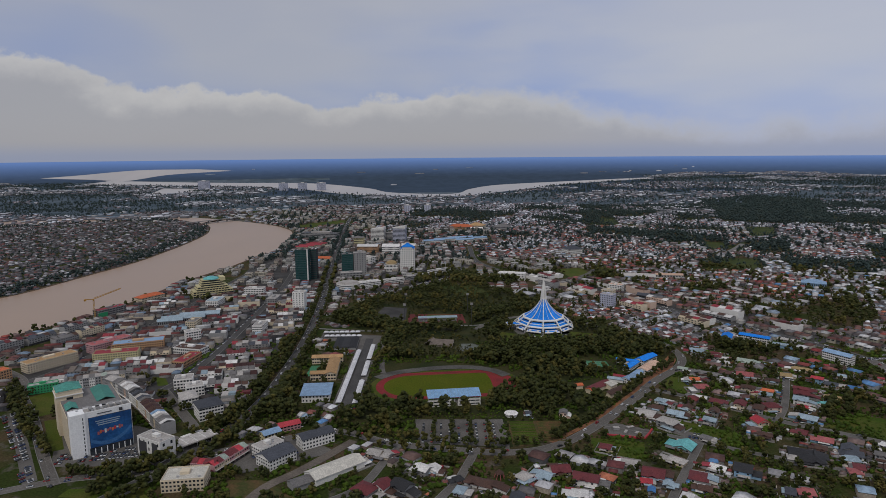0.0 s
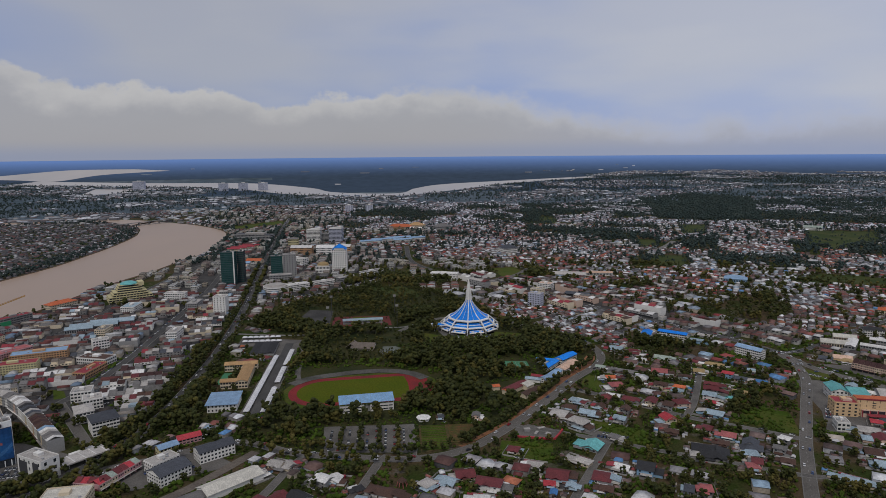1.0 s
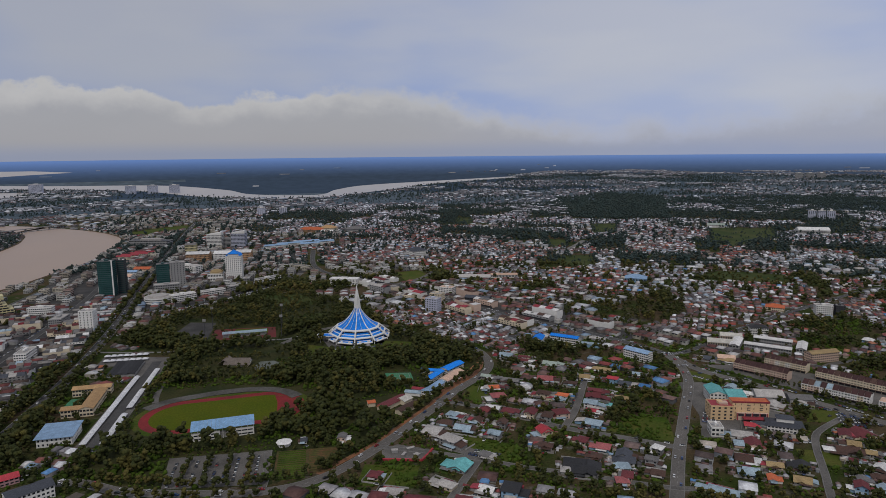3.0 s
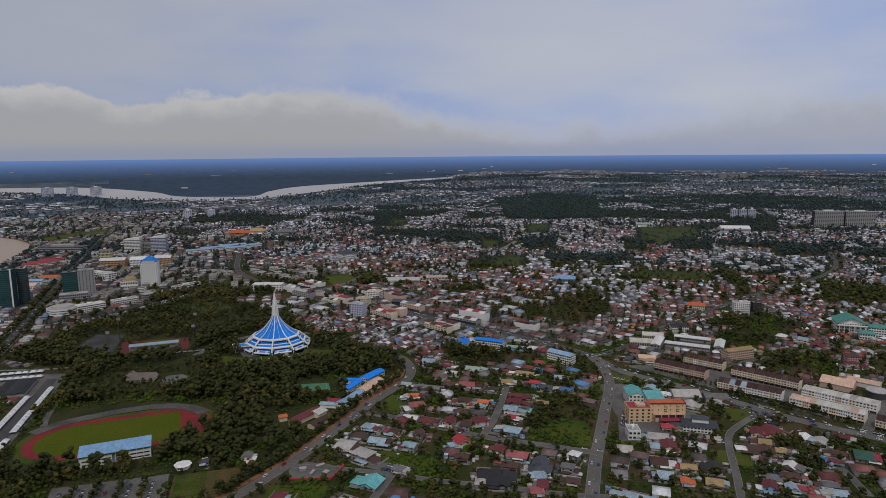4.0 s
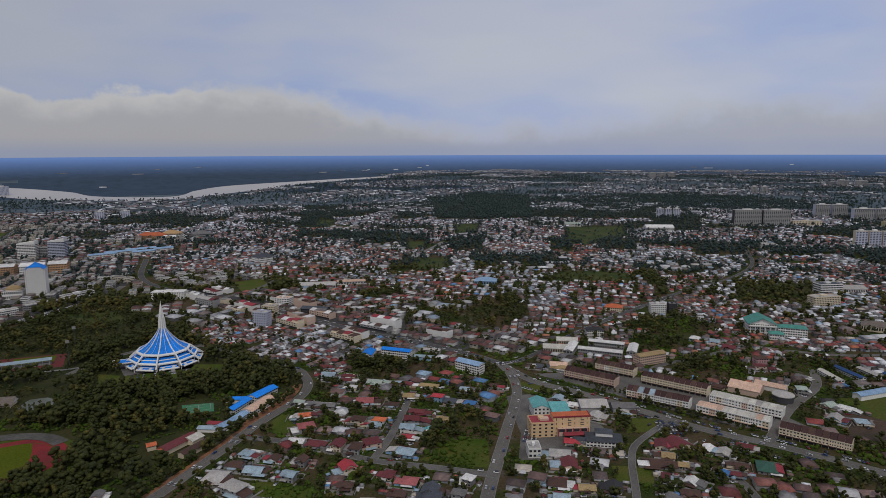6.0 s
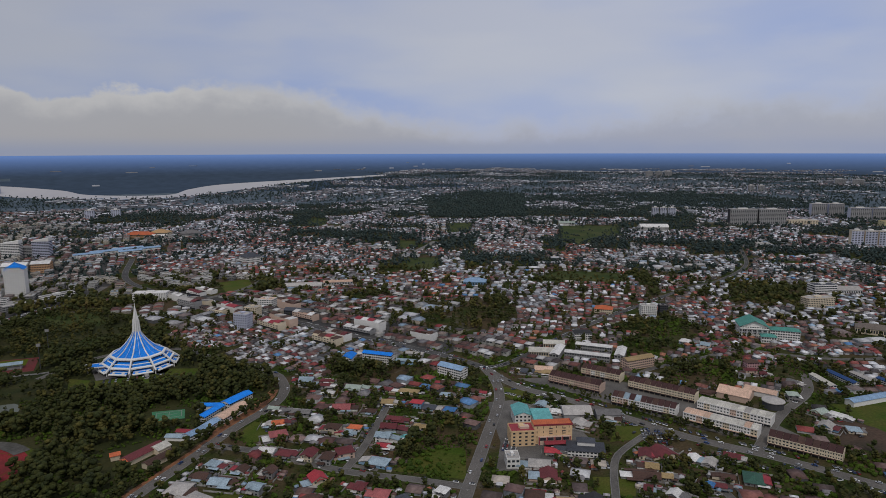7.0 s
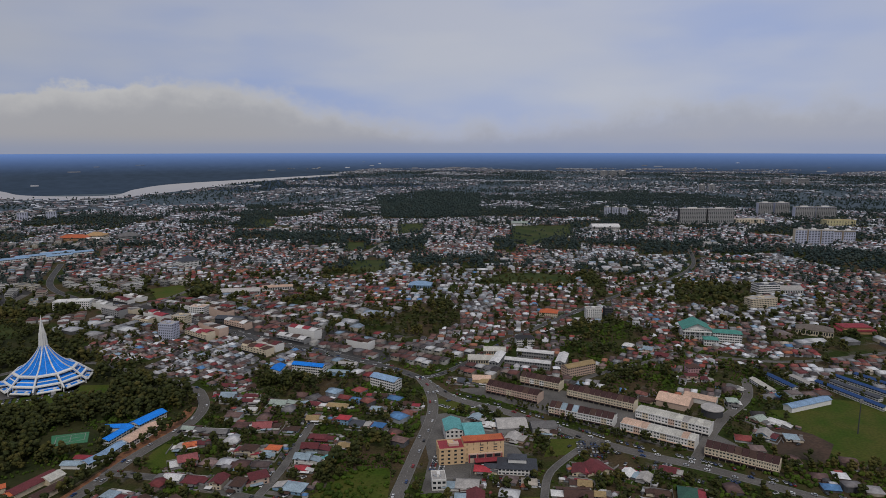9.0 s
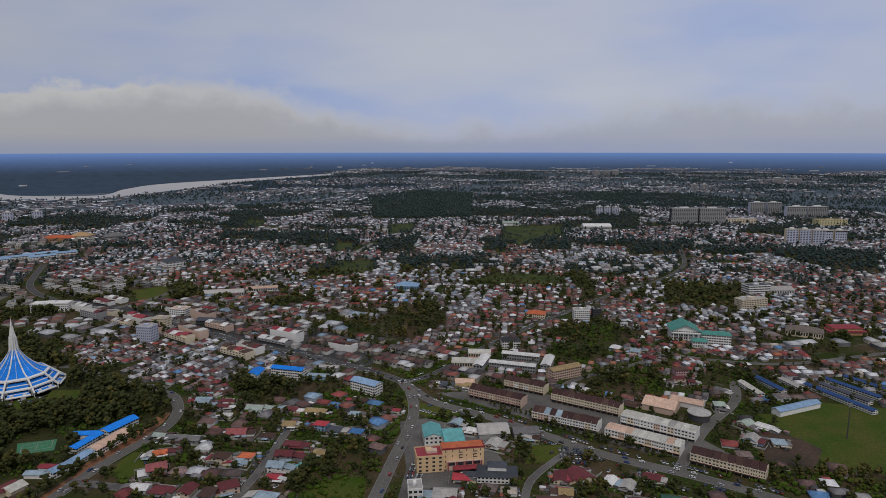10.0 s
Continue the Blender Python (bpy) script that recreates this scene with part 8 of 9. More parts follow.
for k, tone, words in ((0, "red_estate_roofs", "mostly red roofs"), (1, "mixed_roofs", "mixed roofs"), (2, "grey_estate_roofs", "mostly pale grey roofs")):
    many_houses("detached_houses", rest[(rest[:, 7] == 2) & ~isle & ~back & (estate == k)], tone, "detached houses with " + words + " among trees", 0.8)
many_houses("town_sheds", rest[rest[:, 7] == 3], "pale_roofs", "sheds and halls with pale roofs", 0.6)

# sheds, yards and garden walls round the houses
sheds, walls_v, walls_f, yard_v = [], [], [], []
for x, y, w, d, rot in HOUSE_LOTS:
    c, s = math.cos(radians(rot)), math.sin(radians(rot))

    def lot_at(u, v):
        return x + u * c - v * s, y + u * s + v * c

    for k in range(4):
        u, v = rng.choice([-1, 1]) * (w / 2 + rng.uniform(2, 7)), rng.uniform(-0.7, 0.9) * d
        px, py = lot_at(u, v)
        if code_at(px, py) == 0:
            sheds.append((px, py, rng.uniform(2.5, 6.5), rng.uniform(2.5, 4.5), radians(rot + rng.choice([0, 90])), rng.uniform(1.9, 2.6), rng.uniform(0.3, 0.8), 2))
    a, b = w / 2 + rng.uniform(2.5, 4.5), d / 2 + rng.uniform(4.5, 7)
    corner = [(-a, -b), (a, -b), (a, b), (-a, b)]
    if rng.random() < 0.8:
        e = rng.uniform(0.3, 0.95) * a
        yard_v += [(*lot_at(u, v), 0.075 + 0.0004 * (len(yard_v) % 40)) for u, v in ((-a, -b), (e, -b), (e, -d / 2 + 1), (-a, -d / 2 + 1))]
    for k in range(4):
        if rng.random() < 0.6:
            (u0, v0), (u1, v1) = corner[k], corner[(k + 1) % 4]
            n = 8
            for m in range(n):
                p = lot_at(u0 + (u1 - u0) * m / n, v0 + (v1 - v0) * m / n)
                q = lot_at(u0 + (u1 - u0) * (m + 1) / n, v0 + (v1 - v0) * (m + 1) / n)
                if code_at(*p) in (0, 3, 5) and code_at(*q) in (0, 3, 5):
                    i = len(walls_v)
                    nx, ny = (q[1] - p[1]), -(q[0] - p[0])
                    g = 0.1 / max(math.hypot(nx, ny), 0.01)
                    for px, py in (p, q):
                        for sg in (-1, 1):
                            walls_v += [(px + sg * g * nx, py + sg * g * ny, 0), (px + sg * g * nx, py + sg * g * ny, 1.7)]
                    walls_f += [(i, i + 4, i + 5, i + 1), (i + 6, i + 2, i + 3, i + 7), (i + 1, i + 5, i + 7, i + 3)]
many_houses("garden_sheds", np.array(sheds), "mixed_roofs", "small sheds and lean-tos between the houses", 0.4)
tagged(new("garden_walls", mesh_from("garden_walls", walls_v, walls_f, ["garden_wall"])), "low rendered garden walls", "garden walls", "", "stuff")
tagged(new("yards", mesh_from("yards", yard_v, np.arange(len(yard_v)).reshape(-1, 4), ["yards"])), "concrete, earth and grass front yards", "yards", "", "stuff")

# the far town past three kilometres
F = seeds(3300, 9500, 480, -48, 68)
F = F[~((F[:, 0] > -1500) & (F[:, 0] < 2300) & (F[:, 1] > 4250 + 0.9 * np.maximum(F[:, 0] - 150, 0) - 0.0 * F[:, 0]))]
F = F[~((F[:, 0] < -1500) & (F[:, 1] > 6200))]
far_lots = []
for i, (sx, sy) in enumerate(F):
    r = math.hypot(sx - CX, sy - CY)
    roll = rnd.random()
    if roll < (0.08 if sx < 200 else 0.16 if r < 5500 else 0.34):
        continue
    angle = radians(rnd.uniform(-60, 60))
    shed = roll > 0.78 or (sx < -250 and roll > 0.45)
    pitch, deep, street = (44, 36, 26) if shed else (19, 22, 14)
    x, y = quarter(sx, sy, 520, angle, pitch, deep, street)
    own = np.argmin(np.hypot(x[:, None] - F[None, :, 0], y[:, None] - F[None, :, 1]), 1) == i
    keep = own & (rnd.random(len(x)) < (0.62 if shed else 0.3)) & in_wedge(x, y, -42, 64) & (np.hypot(x - sx, y - sy) < rnd.uniform(220, 480))
    x, y = x[keep], y[keep]
    n = len(x)
    far_lots.append(np.c_[x, y, pitch * rnd.uniform(0.6, 0.95, n), deep * rnd.uniform(0.45, 0.65, n), np.full(n, angle), rnd.uniform(4, 8, n) + (3 if shed else 0), np.full(n, 2.2), np.full(n, 3 if shed else 1)])
# low pale roofs added as stand-ins for bright clearings in the far forest
n = 26
r, a = rnd.uniform(5500, 15000, n), np.radians(rnd.uniform(-40, 62, n))
far_lots.append(np.c_[CX + r * np.sin(a), CY + r * np.cos(a), rnd.uniform(40, 150, n), rnd.uniform(20, 34, n), rnd.uniform(-0.3, 0.3, n), np.full(n, 1.5), np.full(n, 9.0), np.full(n, 3)])
clearings = far_lots.pop()
far_lots = np.concatenate(far_lots)
wet = np.zeros(len(far_lots), bool)
for poly in ([(-3700, 6400), (-2422, 5950), (-1411, 5500), (-765, 4650), (-385, 4330), (65, 4190), (260, 4460), (560, 4900), (1193, 5850), (2209, 6800), (2209, 9000), (-3900, 9000)], [(-2216, 4780), (-1999, 4666), (-2020, 5380), (-2473, 5552)], WOODS[0]):
    wet |= inside(poly, far_lots[:, 0], far_lots[:, 1])
wooded = np.array([noise.noise(Vector((p / 420, q / 420, 9.5))) for p, q in far_lots[:, :2]]) > 0.1
far_lots = np.concatenate([far_lots[~wet & ~wooded], clearings])
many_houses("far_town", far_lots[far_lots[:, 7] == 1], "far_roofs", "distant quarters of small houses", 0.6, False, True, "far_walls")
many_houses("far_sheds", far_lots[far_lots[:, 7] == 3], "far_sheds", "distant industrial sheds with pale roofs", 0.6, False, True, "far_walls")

# distant towers
for x, y, w, d, h, rot, n, gap in ((-1290, 5100, 70, 30, 60, 5, 3, 150), (-2050, 5400, 90, 40, 70, 5, 1, 0), (-172, 3125, 34, 26, 36, 0, 2, 98), (2045, 2290, 28, 20, 40, -38, 3, 33), (2150, 1930, 98, 26, 60, -26, 2, 104),
                                  (2705, 2061, 62, 24, 52, -26, 2, 70), (2715, 1885, 80, 24, 48, -26, 2, 84), (2050, 1412, 32, 22, 46, -35, 3, 36), (2205, 1412, 36, 22, 34, -26, 2, 42), (4700, 5600, 70, 30, 50, -40, 3, 95), (3700, 3350, 40, 28, 40, -40, 2, 60), (5000, 3700, 80, 30, 42, -45, 2, 120)):
    for k in range(n):
        px, py = x + gap * k * math.cos(radians(rot)), y + gap * k * math.sin(radians(rot))
        v = far([(px, py, 0)])[0]
        sc = math.hypot(v[0] - CX, v[1] - CY) / math.hypot(px - CX, py - CY)
        b = thing("apartment_tower", v[0], v[1], rot, "distant pale apartment tower with banded windows", "tower", "distant towers", v[2] - 1)
        dark = x == 2150
        part("wall", Shape().box(-w / 2 * sc, -d / 2 * sc, 0, w / 2 * sc, d / 2 * sc, h * sc), "wall_dark" if dark else ("wall_cream" if x in (2050, 2205) else "wall_lilac"), b)
        part("facade", facade(w * sc, 0, int(h / 5), 5 * sc, int(w / 7), 0.6, 0.25, 0.75, 0.5), "wall_grey" if dark or x > 2400 else "wall_lilac", b, at=pose(0, -d / 2 * sc - 0.6, 0))
        part("window", Shape().box(-w / 2 * sc + 0.3, -d / 2 * sc - 0.1, 0, w / 2 * sc - 0.3, -d / 2 * sc - 0.02, h * sc - 1), "glass", b)
        part("roof", Shape().box(-w / 2 * sc, -d / 2 * sc, h * sc, w / 2 * sc, d / 2 * sc, h * sc + 1), "light", b)
        part("stair_head", Shape().box(-w / 6 * sc, -d / 4 * sc, h * sc + 1, w / 6 * sc, d / 4 * sc, h * sc + 5 * sc), "wall_white", b)

# ---------------------------------------------------------------- trees
bm = bmesh.new()
bmesh.ops.create_icosphere(bm, subdivisions=1, radius=1)
bm.verts.index_update()
I0 = np.array([v.co[:] for v in bm.verts])
I0F = np.array([[v.index for v in f.verts] for f in bm.faces])
bm.free()


def clumps(cx, cy, cz, rx, rz, base_v, base_f, wild=0.28):
    """Many lumpy leaf clumps at the given centres and sizes."""
    n, k = len(cx), len(base_v)
    a = rnd.uniform(0, 2 * np.pi, n)
    c, s = np.cos(a)[:, None], np.sin(a)[:, None]
    j = 1 + rnd.uniform(-wild, wild, (n, k))
    lx, ly, lz = base_v[None, :, 0] * j, base_v[None, :, 1] * j, base_v[None, :, 2] * j
    v = np.stack([cx[:, None] + rx[:, None] * (lx * c - ly * s), cy[:, None] + rx[:, None] * (lx * s + ly * c), cz[:, None] + rz[:, None] * lz], -1)
    f = base_f[None] + k * np.arange(n)[:, None, None]
    return v.reshape(-1, 3), f.reshape(-1, 3)


def crown_points(n_lumps, r, h0, h1):
    """Clump centres of one crown, wider in the middle."""
    t = rnd.random(n_lumps)
    a = rnd.uniform(0, 2 * np.pi, n_lumps)
    wide = r * (0.35 + 0.65 * np.sin(np.pi * (0.15 + 0.7 * t))) * np.sqrt(rnd.random(n_lumps))
    return wide * np.cos(a), wide * np.sin(a), h0 + (h1 - h0) * t


tree_kinds = []
for k in range(7):
    r, h = rnd.uniform(3.6, 5.6), rnd.uniform(8.5, 14)
    lx, ly, lz = crown_points(24, r, h * 0.38, h * 0.92)
    v, f = clumps(lx, ly, lz, rnd.uniform(0.22, 0.46, 24) * r, rnd.uniform(0.2, 0.36, 24) * r, I0, I0F, 0.2)
    crown = mesh_from("crown", v, f, ["leaves"], smooth=True)
    tr = Shape().tube(0, 0, 0, h * 0.5, 0.34, 0.2, 7)
    for q in range(4):
        a = 1.6 * q + k
        tr.bar((0, 0, h * (0.3 + 0.05 * q)), (r * 0.6 * math.cos(a), r * 0.6 * math.sin(a), h * (0.55 + 0.06 * q)), 0.12)
    tree_kinds.append((tr.mesh("trunk", "bark"), crown))


def scatter(n, code, x0, y0, x1, y1):
    x, y = rnd.uniform(x0, x1, n), rnd.uniform(y0, y1, n)
    ok = code_at(x, y) == code
    for a, b in ((3.2, 0), (-3.2, 0), (0, 3.2), (0, -3.6)):
        ok &= np.isin(code_at(x + a, y + b), (0, 3, 4))
    return x[ok], y[ok]


spots = []


def add_spots(x, y, lo, hi):
    spots.append(np.c_[x, y, rnd.uniform(lo, hi, len(x))])


x, y = scatter(60000, 4, -420, 560, 460, 1450)
glade = np.array([noise.noise(Vector((a / 60, b / 60, 7.5))) for a, b in zip(x, y)])
open_land = ((y > 1120) & (x < 140)) | (np.hypot((x - 20) / 1.3, y - 925) < 62)
thin = rnd.random(len(x)) < np.where(glade > 0.0, 0.34, np.where(glade > -0.2, 0.22, 0.12)) * np.where(open_land, 0.9, 1.0)
clear_by = np.ones(len(x), bool)
for a, b in ((5.5, 0), (-5.5, 0), (0, 5.5), (0, -7), (4, -5), (-4, -5), (0, -11)):
    clear_by &= code_at(x + a, y + b) == 4
add_spots(x[thin & clear_by], y[thin & clear_by], 0.75, 1.7)
spots[-1][:, 2] *= np.where(open_land[thin & clear_by], rnd.uniform(0.4, 0.95, (thin & clear_by).sum()), 1.0)
grove = [(50, 688), (58, 720), (76, 736), (88, 756), (92, 782), (112, 785), (116, 700), (100, 680)]
gx, gy = rnd.uniform(50, 116, 110), rnd.uniform(680, 785, 110)
ok = inside(grove, gx, gy)
add_spots(gx[ok], gy[ok], 0.9, 1.6)
add_spots(x[thin & ~clear_by], y[thin & ~clear_by], 0.35, 0.7)
x, y = scatter(3600, 3, -70, 1090, 130, 1390)
add_spots(x[:160], y[:160], 0.3, 0.8)
x, y = scatter(3000, 3, -70, 880, 60, 985)
add_spots(x[:110], y[:110], 0.35, 0.9)
x, y = scatter(120000, 4, -600, 560, 3000, 3400)
thin = (rnd.random(len(x)) < 0.5) & ((x > 420) | (y > 1400))
add_spots(x[thin], y[thin], 0.8, 1.5)
# between the houses, in drifts
x, y = scatter(260000, 0, -2300, 330, 3300, 3450)
r = np.hypot(x - CX, y - CY)
drift = np.array([noise.noise(Vector((a / 140, b / 140, 0.5))) + 0.5 * noise.noise(Vector((a / 45, b / 45, 3.5))) for a, b in zip(x, y)])
town = (x > -640) & (x < -225) & (y < 1700)
keep = in_wedge(x, y, -46, 66) & (drift > np.where(town, 0.15, np.where(x < -800, np.where(y > 2650, 0.1, -0.5), np.where(r < 900, -0.75, -0.32)))) & (rnd.random(len(x)) < np.where(r < 1000, 1.0, np.where(x < -800, 0.4, np.where(r < 2200, 0.62, 0.40))))
add_spots(x[keep], y[keep], 0.3, 1.05)
spots[-1][:, 2] *= np.where(x[keep] < -800, 0.85, np.where(r[keep] > 2000, 1.5, np.where(r[keep] > 1000, 1.15, 1.0)))
# scattered on the open fields, thicker along their edges
for poly in FIELDS:
    p = np.array(poly, float)
    lo, hi = p.min(0), p.max(0)
    f = rnd.uniform(lo, hi, (int((hi - lo).prod() / 260), 2))
    f = f[inside(poly, f[:, 0], f[:, 1])]
    tuft = np.array([noise.noise(Vector((a / 38, b / 38, 6.5))) for a, b in f])
    f = f[(tuft > 0.12) | (rnd.random(len(f)) < 0.06)]
    add_spots(f[:, 0], f[:, 1], 0.3, 0.9)
    edge = np.concatenate([np.linspace(p[k], p[(k + 1) % len(p)], max(int(np.linalg.norm(p[(k + 1) % len(p)] - p[k]) / 11), 2)) for k in range(len(p))])
    edge = (edge + rnd.normal(0, 6, edge.shape))[rnd.random(len(edge)) < 0.75]
    add_spots(edge[:, 0], edge[:, 1], 0.5, 1.2)
# clumps beside the junction into the old town
for cx, cy, n, wide in ((-413, 806, 7, 8), (-386, 784, 8, 9), (-342, 734, 9, 8), (-318, 700, 7, 7), (-297, 690, 5, 6), (-372, 772, 6, 8), (-231, 650, 8, 8), (-240, 620, 5, 7), (-262, 588, 6, 8)):
    a, d = rnd.uniform(0, 2 * np.pi, n), wide * np.sqrt(rnd.random(n))
    add_spots(cx + d * np.cos(a), cy + d * np.sin(a), 0.5, 1.05)
# avenue, ring road and river banks
for line, off, gap in ((AVENUE[5:], 11, 7), (AVENUE[5:], -11, 7), (AVENUE[6:], 17, 8), (AVENUE[5:], -17, 8), (AVENUE[6:], -24, 9), (AVENUE[1:6], 10.5, 13), (AVENUE[1:6], -10.5, 12), (RING[2:], 11, 10), (RING[:6], -11, 11)):
    l = sides(smooth_line(line, gap), off)
    ok = np.isin(code_at(l[:, 0], l[:, 1]), (0, 1, 3, 4, 5))
    l = l[ok] + rnd.normal(0, 1.2, (ok.sum(), 2))
    add_spots(l[:, 0], l[:, 1], 0.7, 1.4)
for line, gap in (([(-473, 680), (-439, 635), (-405, 590), (-379, 556)], 6), ([(-343, 547), (-322, 542), (-304, 546), (-288, 556)], 6), ([(-340, 543), (-318, 538), (-300, 541)], 6), ([(-534, 740), (-523, 735), (-512, 715), (-498, 696)], 7), ([(-328, 520), (-330, 524)], 3), ([(-520, 745), (-505, 738)], 7)):
    l = smooth_line(line, gap)
    add_spots(l[:, 0], l[:, 1], 0.75, 1.15)
LEFT_ROW = [(-540, 765), (-482, 691), (-422, 618), (-377, 564), (-362, 532)]
for o in (-5, 4):
    l = sides(smooth_line(LEFT_ROW, 7), o) + rnd.normal(0, 1.5, (len(smooth_line(LEFT_ROW, 7)), 2))
    add_spots(l[:, 0], l[:, 1], 0.8, 1.35)
for line in ([(668, 668), (684, 636), (700, 606), (718, 575)], [(640, 735), (652, 712), (664, 690)], [(590, 700), (600, 672), (612, 650)]):
    l = smooth_line(line, 6)
    add_spots(l[:, 0] + 12, l[:, 1] + 6, 0.5, 0.85)
for k in range(5):
    for j in range(7):
        if k not in (0,):
            add_spots(np.array([-30 + 19.0 * k]), np.array([600 + 8.0 * j]), 0.6, 0.95)
for shore, off in (([(-910, 1277), (-885, 1347), (-862, 1504), (-832, 1730), (-838, 2060), (-865, 2310), (-937, 2548)], 18), ([(-537, 1734), (-509, 1864), (-517, 2068), (-558, 2340), (-636, 2507), (-762, 2660)], -16), ([(-1150, 2790), (-1295, 2855), (-1599, 2735), (-1825, 2600)], 18)):
    for o in (0, 12, 26, 40):
        l = sides(smooth_line(shore, 9), off + (o if off > 0 else -o)) + 0.0
        l = l + rnd.normal(0, 4, l.shape)
        ok = np.isin(code_at(l[:, 0], l[:, 1]), (0, 4))
        add_spots(l[ok, 0], l[ok, 1], 0.7, 1.2)
spots = np.concatenate(spots)
spots = spots[np.argsort(np.hypot(spots[:, 0] - 200, spots[:, 1] - 300))]
in_view = in_wedge(spots[:, 0], spots[:, 1], -48, 66) & (np.hypot(spots[:, 0] - CX, spots[:, 1] - CY) > 330)
spots = spots[in_view]
own_trees, mass = spots[:300], spots[300:]
for i, (x, y, s) in enumerate(own_trees):
    trunk, crown = tree_kinds[i % 7]
    b = thing("tree", x, y, (i * 47) % 360, "leafy dark green tree with an uneven crown", "tree", "trees")
    b.scale = (s, s, s)
    part("trunk", trunk, "", b)
    part("crown", crown, "", b)


OCT = np.array([(1, 0, 0), (0, 1, 0), (-1, 0, 0), (0, -1, 0), (0, 0, 1), (0, 0, -1.0)])
OCTF = np.array([(0, 1, 4), (1, 2, 4), (2, 3, 4), (3, 0, 4), (1, 0, 5), (2, 1, 5), (3, 2, 5), (0, 3, 5)])


def many_trees(name, q, lumps, mat, label):
    n = len(q)
    r, h = 4.4 * q[:, 2], 11 * q[:, 2] * rnd.uniform(0.8, 1.2, n)
    vs, fs, at = [], [], 0
    for k in range(lumps):
        a, t = rnd.uniform(0, 2 * np.pi, n), (k + rnd.random(n)) / lumps
        out = r * (0.75 if lumps > 1 else 0.0) * np.sqrt(rnd.random(n)) * np.sin(np.pi * (0.2 + 0.6 * t))
        size = r * (rnd.uniform(0.26, 0.52, n) if lumps > 6 else rnd.uniform(0.45, 0.75, n) * (1 if lumps > 3 else 1.2))
        v, f = clumps(q[:, 0] + out * np.cos(a), q[:, 1] + out * np.sin(a), h * (0.35 + 0.6 * t), size, size * rnd.uniform(0.65, 0.95, n), *((I0, I0F) if lumps > 2 and mat == "leaves" else (OCT, OCTF)), 0.25)
        vs.append(v)
        fs.append(f + at)
        at += len(v)
    tagged(new(name, mesh_from(name, far(np.concatenate(vs)), np.concatenate(fs), [mat], smooth=lumps != 1)), label, "trees", "", "stuff")


n = 70000
x, y = rnd.uniform(-350, 1000, n), rnd.uniform(430, 950, n)
ok = (np.isin(code_at(x, y), (0, 4)) | ((code_at(x, y) == 3) & (x > 135) & (x < 480) & (y < 670))) & in_wedge(x, y, -46, 66)
patchy = np.array([noise.noise(Vector((a / 30, b / 30, 1.5))) for a, b in zip(x, y)])
mown = np.zeros(n, bool)
for poly in ([(900, 600), (934, 582), (993, 590), (1075, 520), (1010, 440), (903, 450), (860, 490), (885, 545)], [(-504, 731), (-479, 758), (-435, 690), (-455, 676)], [(-440, 664), (-428, 671), (-378, 596), (-388, 590)], [(642, 641), (672, 625), (640, 606), (615, 611)]):
    mown |= inside(poly, x, y)
ok &= (patchy > -0.2) & ~mown
x, y = x[ok][:13000], y[ok][:13000]
size = rnd.uniform(0.5, 1.7, len(x)) * (1 + 0.8 * np.clip(patchy[ok][:13000] * 4, 0, 1))
v, f = clumps(x, y, size * 0.5, size, size * 0.8, I0, I0F, 0.3)
tagged(new("undergrowth", mesh_from("undergrowth", v, f, ["bush_leaves"], smooth=True)), "low green bushes and undergrowth between houses", "bushes", "", "stuff")
dist = np.hypot(mass[:, 0] - CX, mass[:, 1] - CY)
many_trees("town_trees", mass[dist < 800], 11, "leaves", "dense dark green tree crowns")
many_trees("town_trees", mass[(dist >= 800) & (dist < 1250)], 7, "leaves", "dense dark green tree crowns")
many_trees("further_trees", mass[(dist >= 1250) & (dist < 1600)], 3, "leaves", "dark green tree crowns between houses")
many_trees("further_trees", mass[(dist >= 1600) & (dist < 2300)], 3, "hazy_leaves", "dark green tree crowns between further houses")
many_trees("distant_trees", mass[dist >= 2300], 2, "hazy_leaves", "distant dark tree crowns")
# far woods between the distant quarters
n = 42000
r, a = NEAR - 500 + rnd.random(n) ** 0.8 * 4500, np.radians(rnd.uniform(-44, 64, n))
x, y = CX + r * np.sin(a), CY + r * np.cos(a)
d = np.array([noise.noise(Vector((p / 420, q / 420, 9.5))) for p, q in zip(x, y)])
wet = np.zeros(n, bool)
for poly in ([(-3700, 6400), (-2422, 5950), (-1411, 5500), (-765, 4650), (-385, 4330), (65, 4190), (260, 4460), (560, 4900), (1193, 5850), (2209, 6800), (2209, 9500), (-3900, 9500)], [(-2216, 4780), (-1999, 4666), (-2020, 5380), (-2473, 5552)]):
    wet |= inside(poly, x, y)
keep = ((d > 0.1) | (rnd.random(n) < 0.3)) & ~wet
many_trees("far_woods", np.c_[x, y, rnd.uniform(1.1, 1.7, n)][keep], 2, "hazy_leaves", "distant dark woods")
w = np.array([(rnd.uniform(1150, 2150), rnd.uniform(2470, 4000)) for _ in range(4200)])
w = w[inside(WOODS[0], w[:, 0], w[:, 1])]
many_trees("far_woods", np.c_[w, rnd.uniform(1.3, 1.7, len(w))], 3, "hazy_leaves", "dark forest patch among the housing")

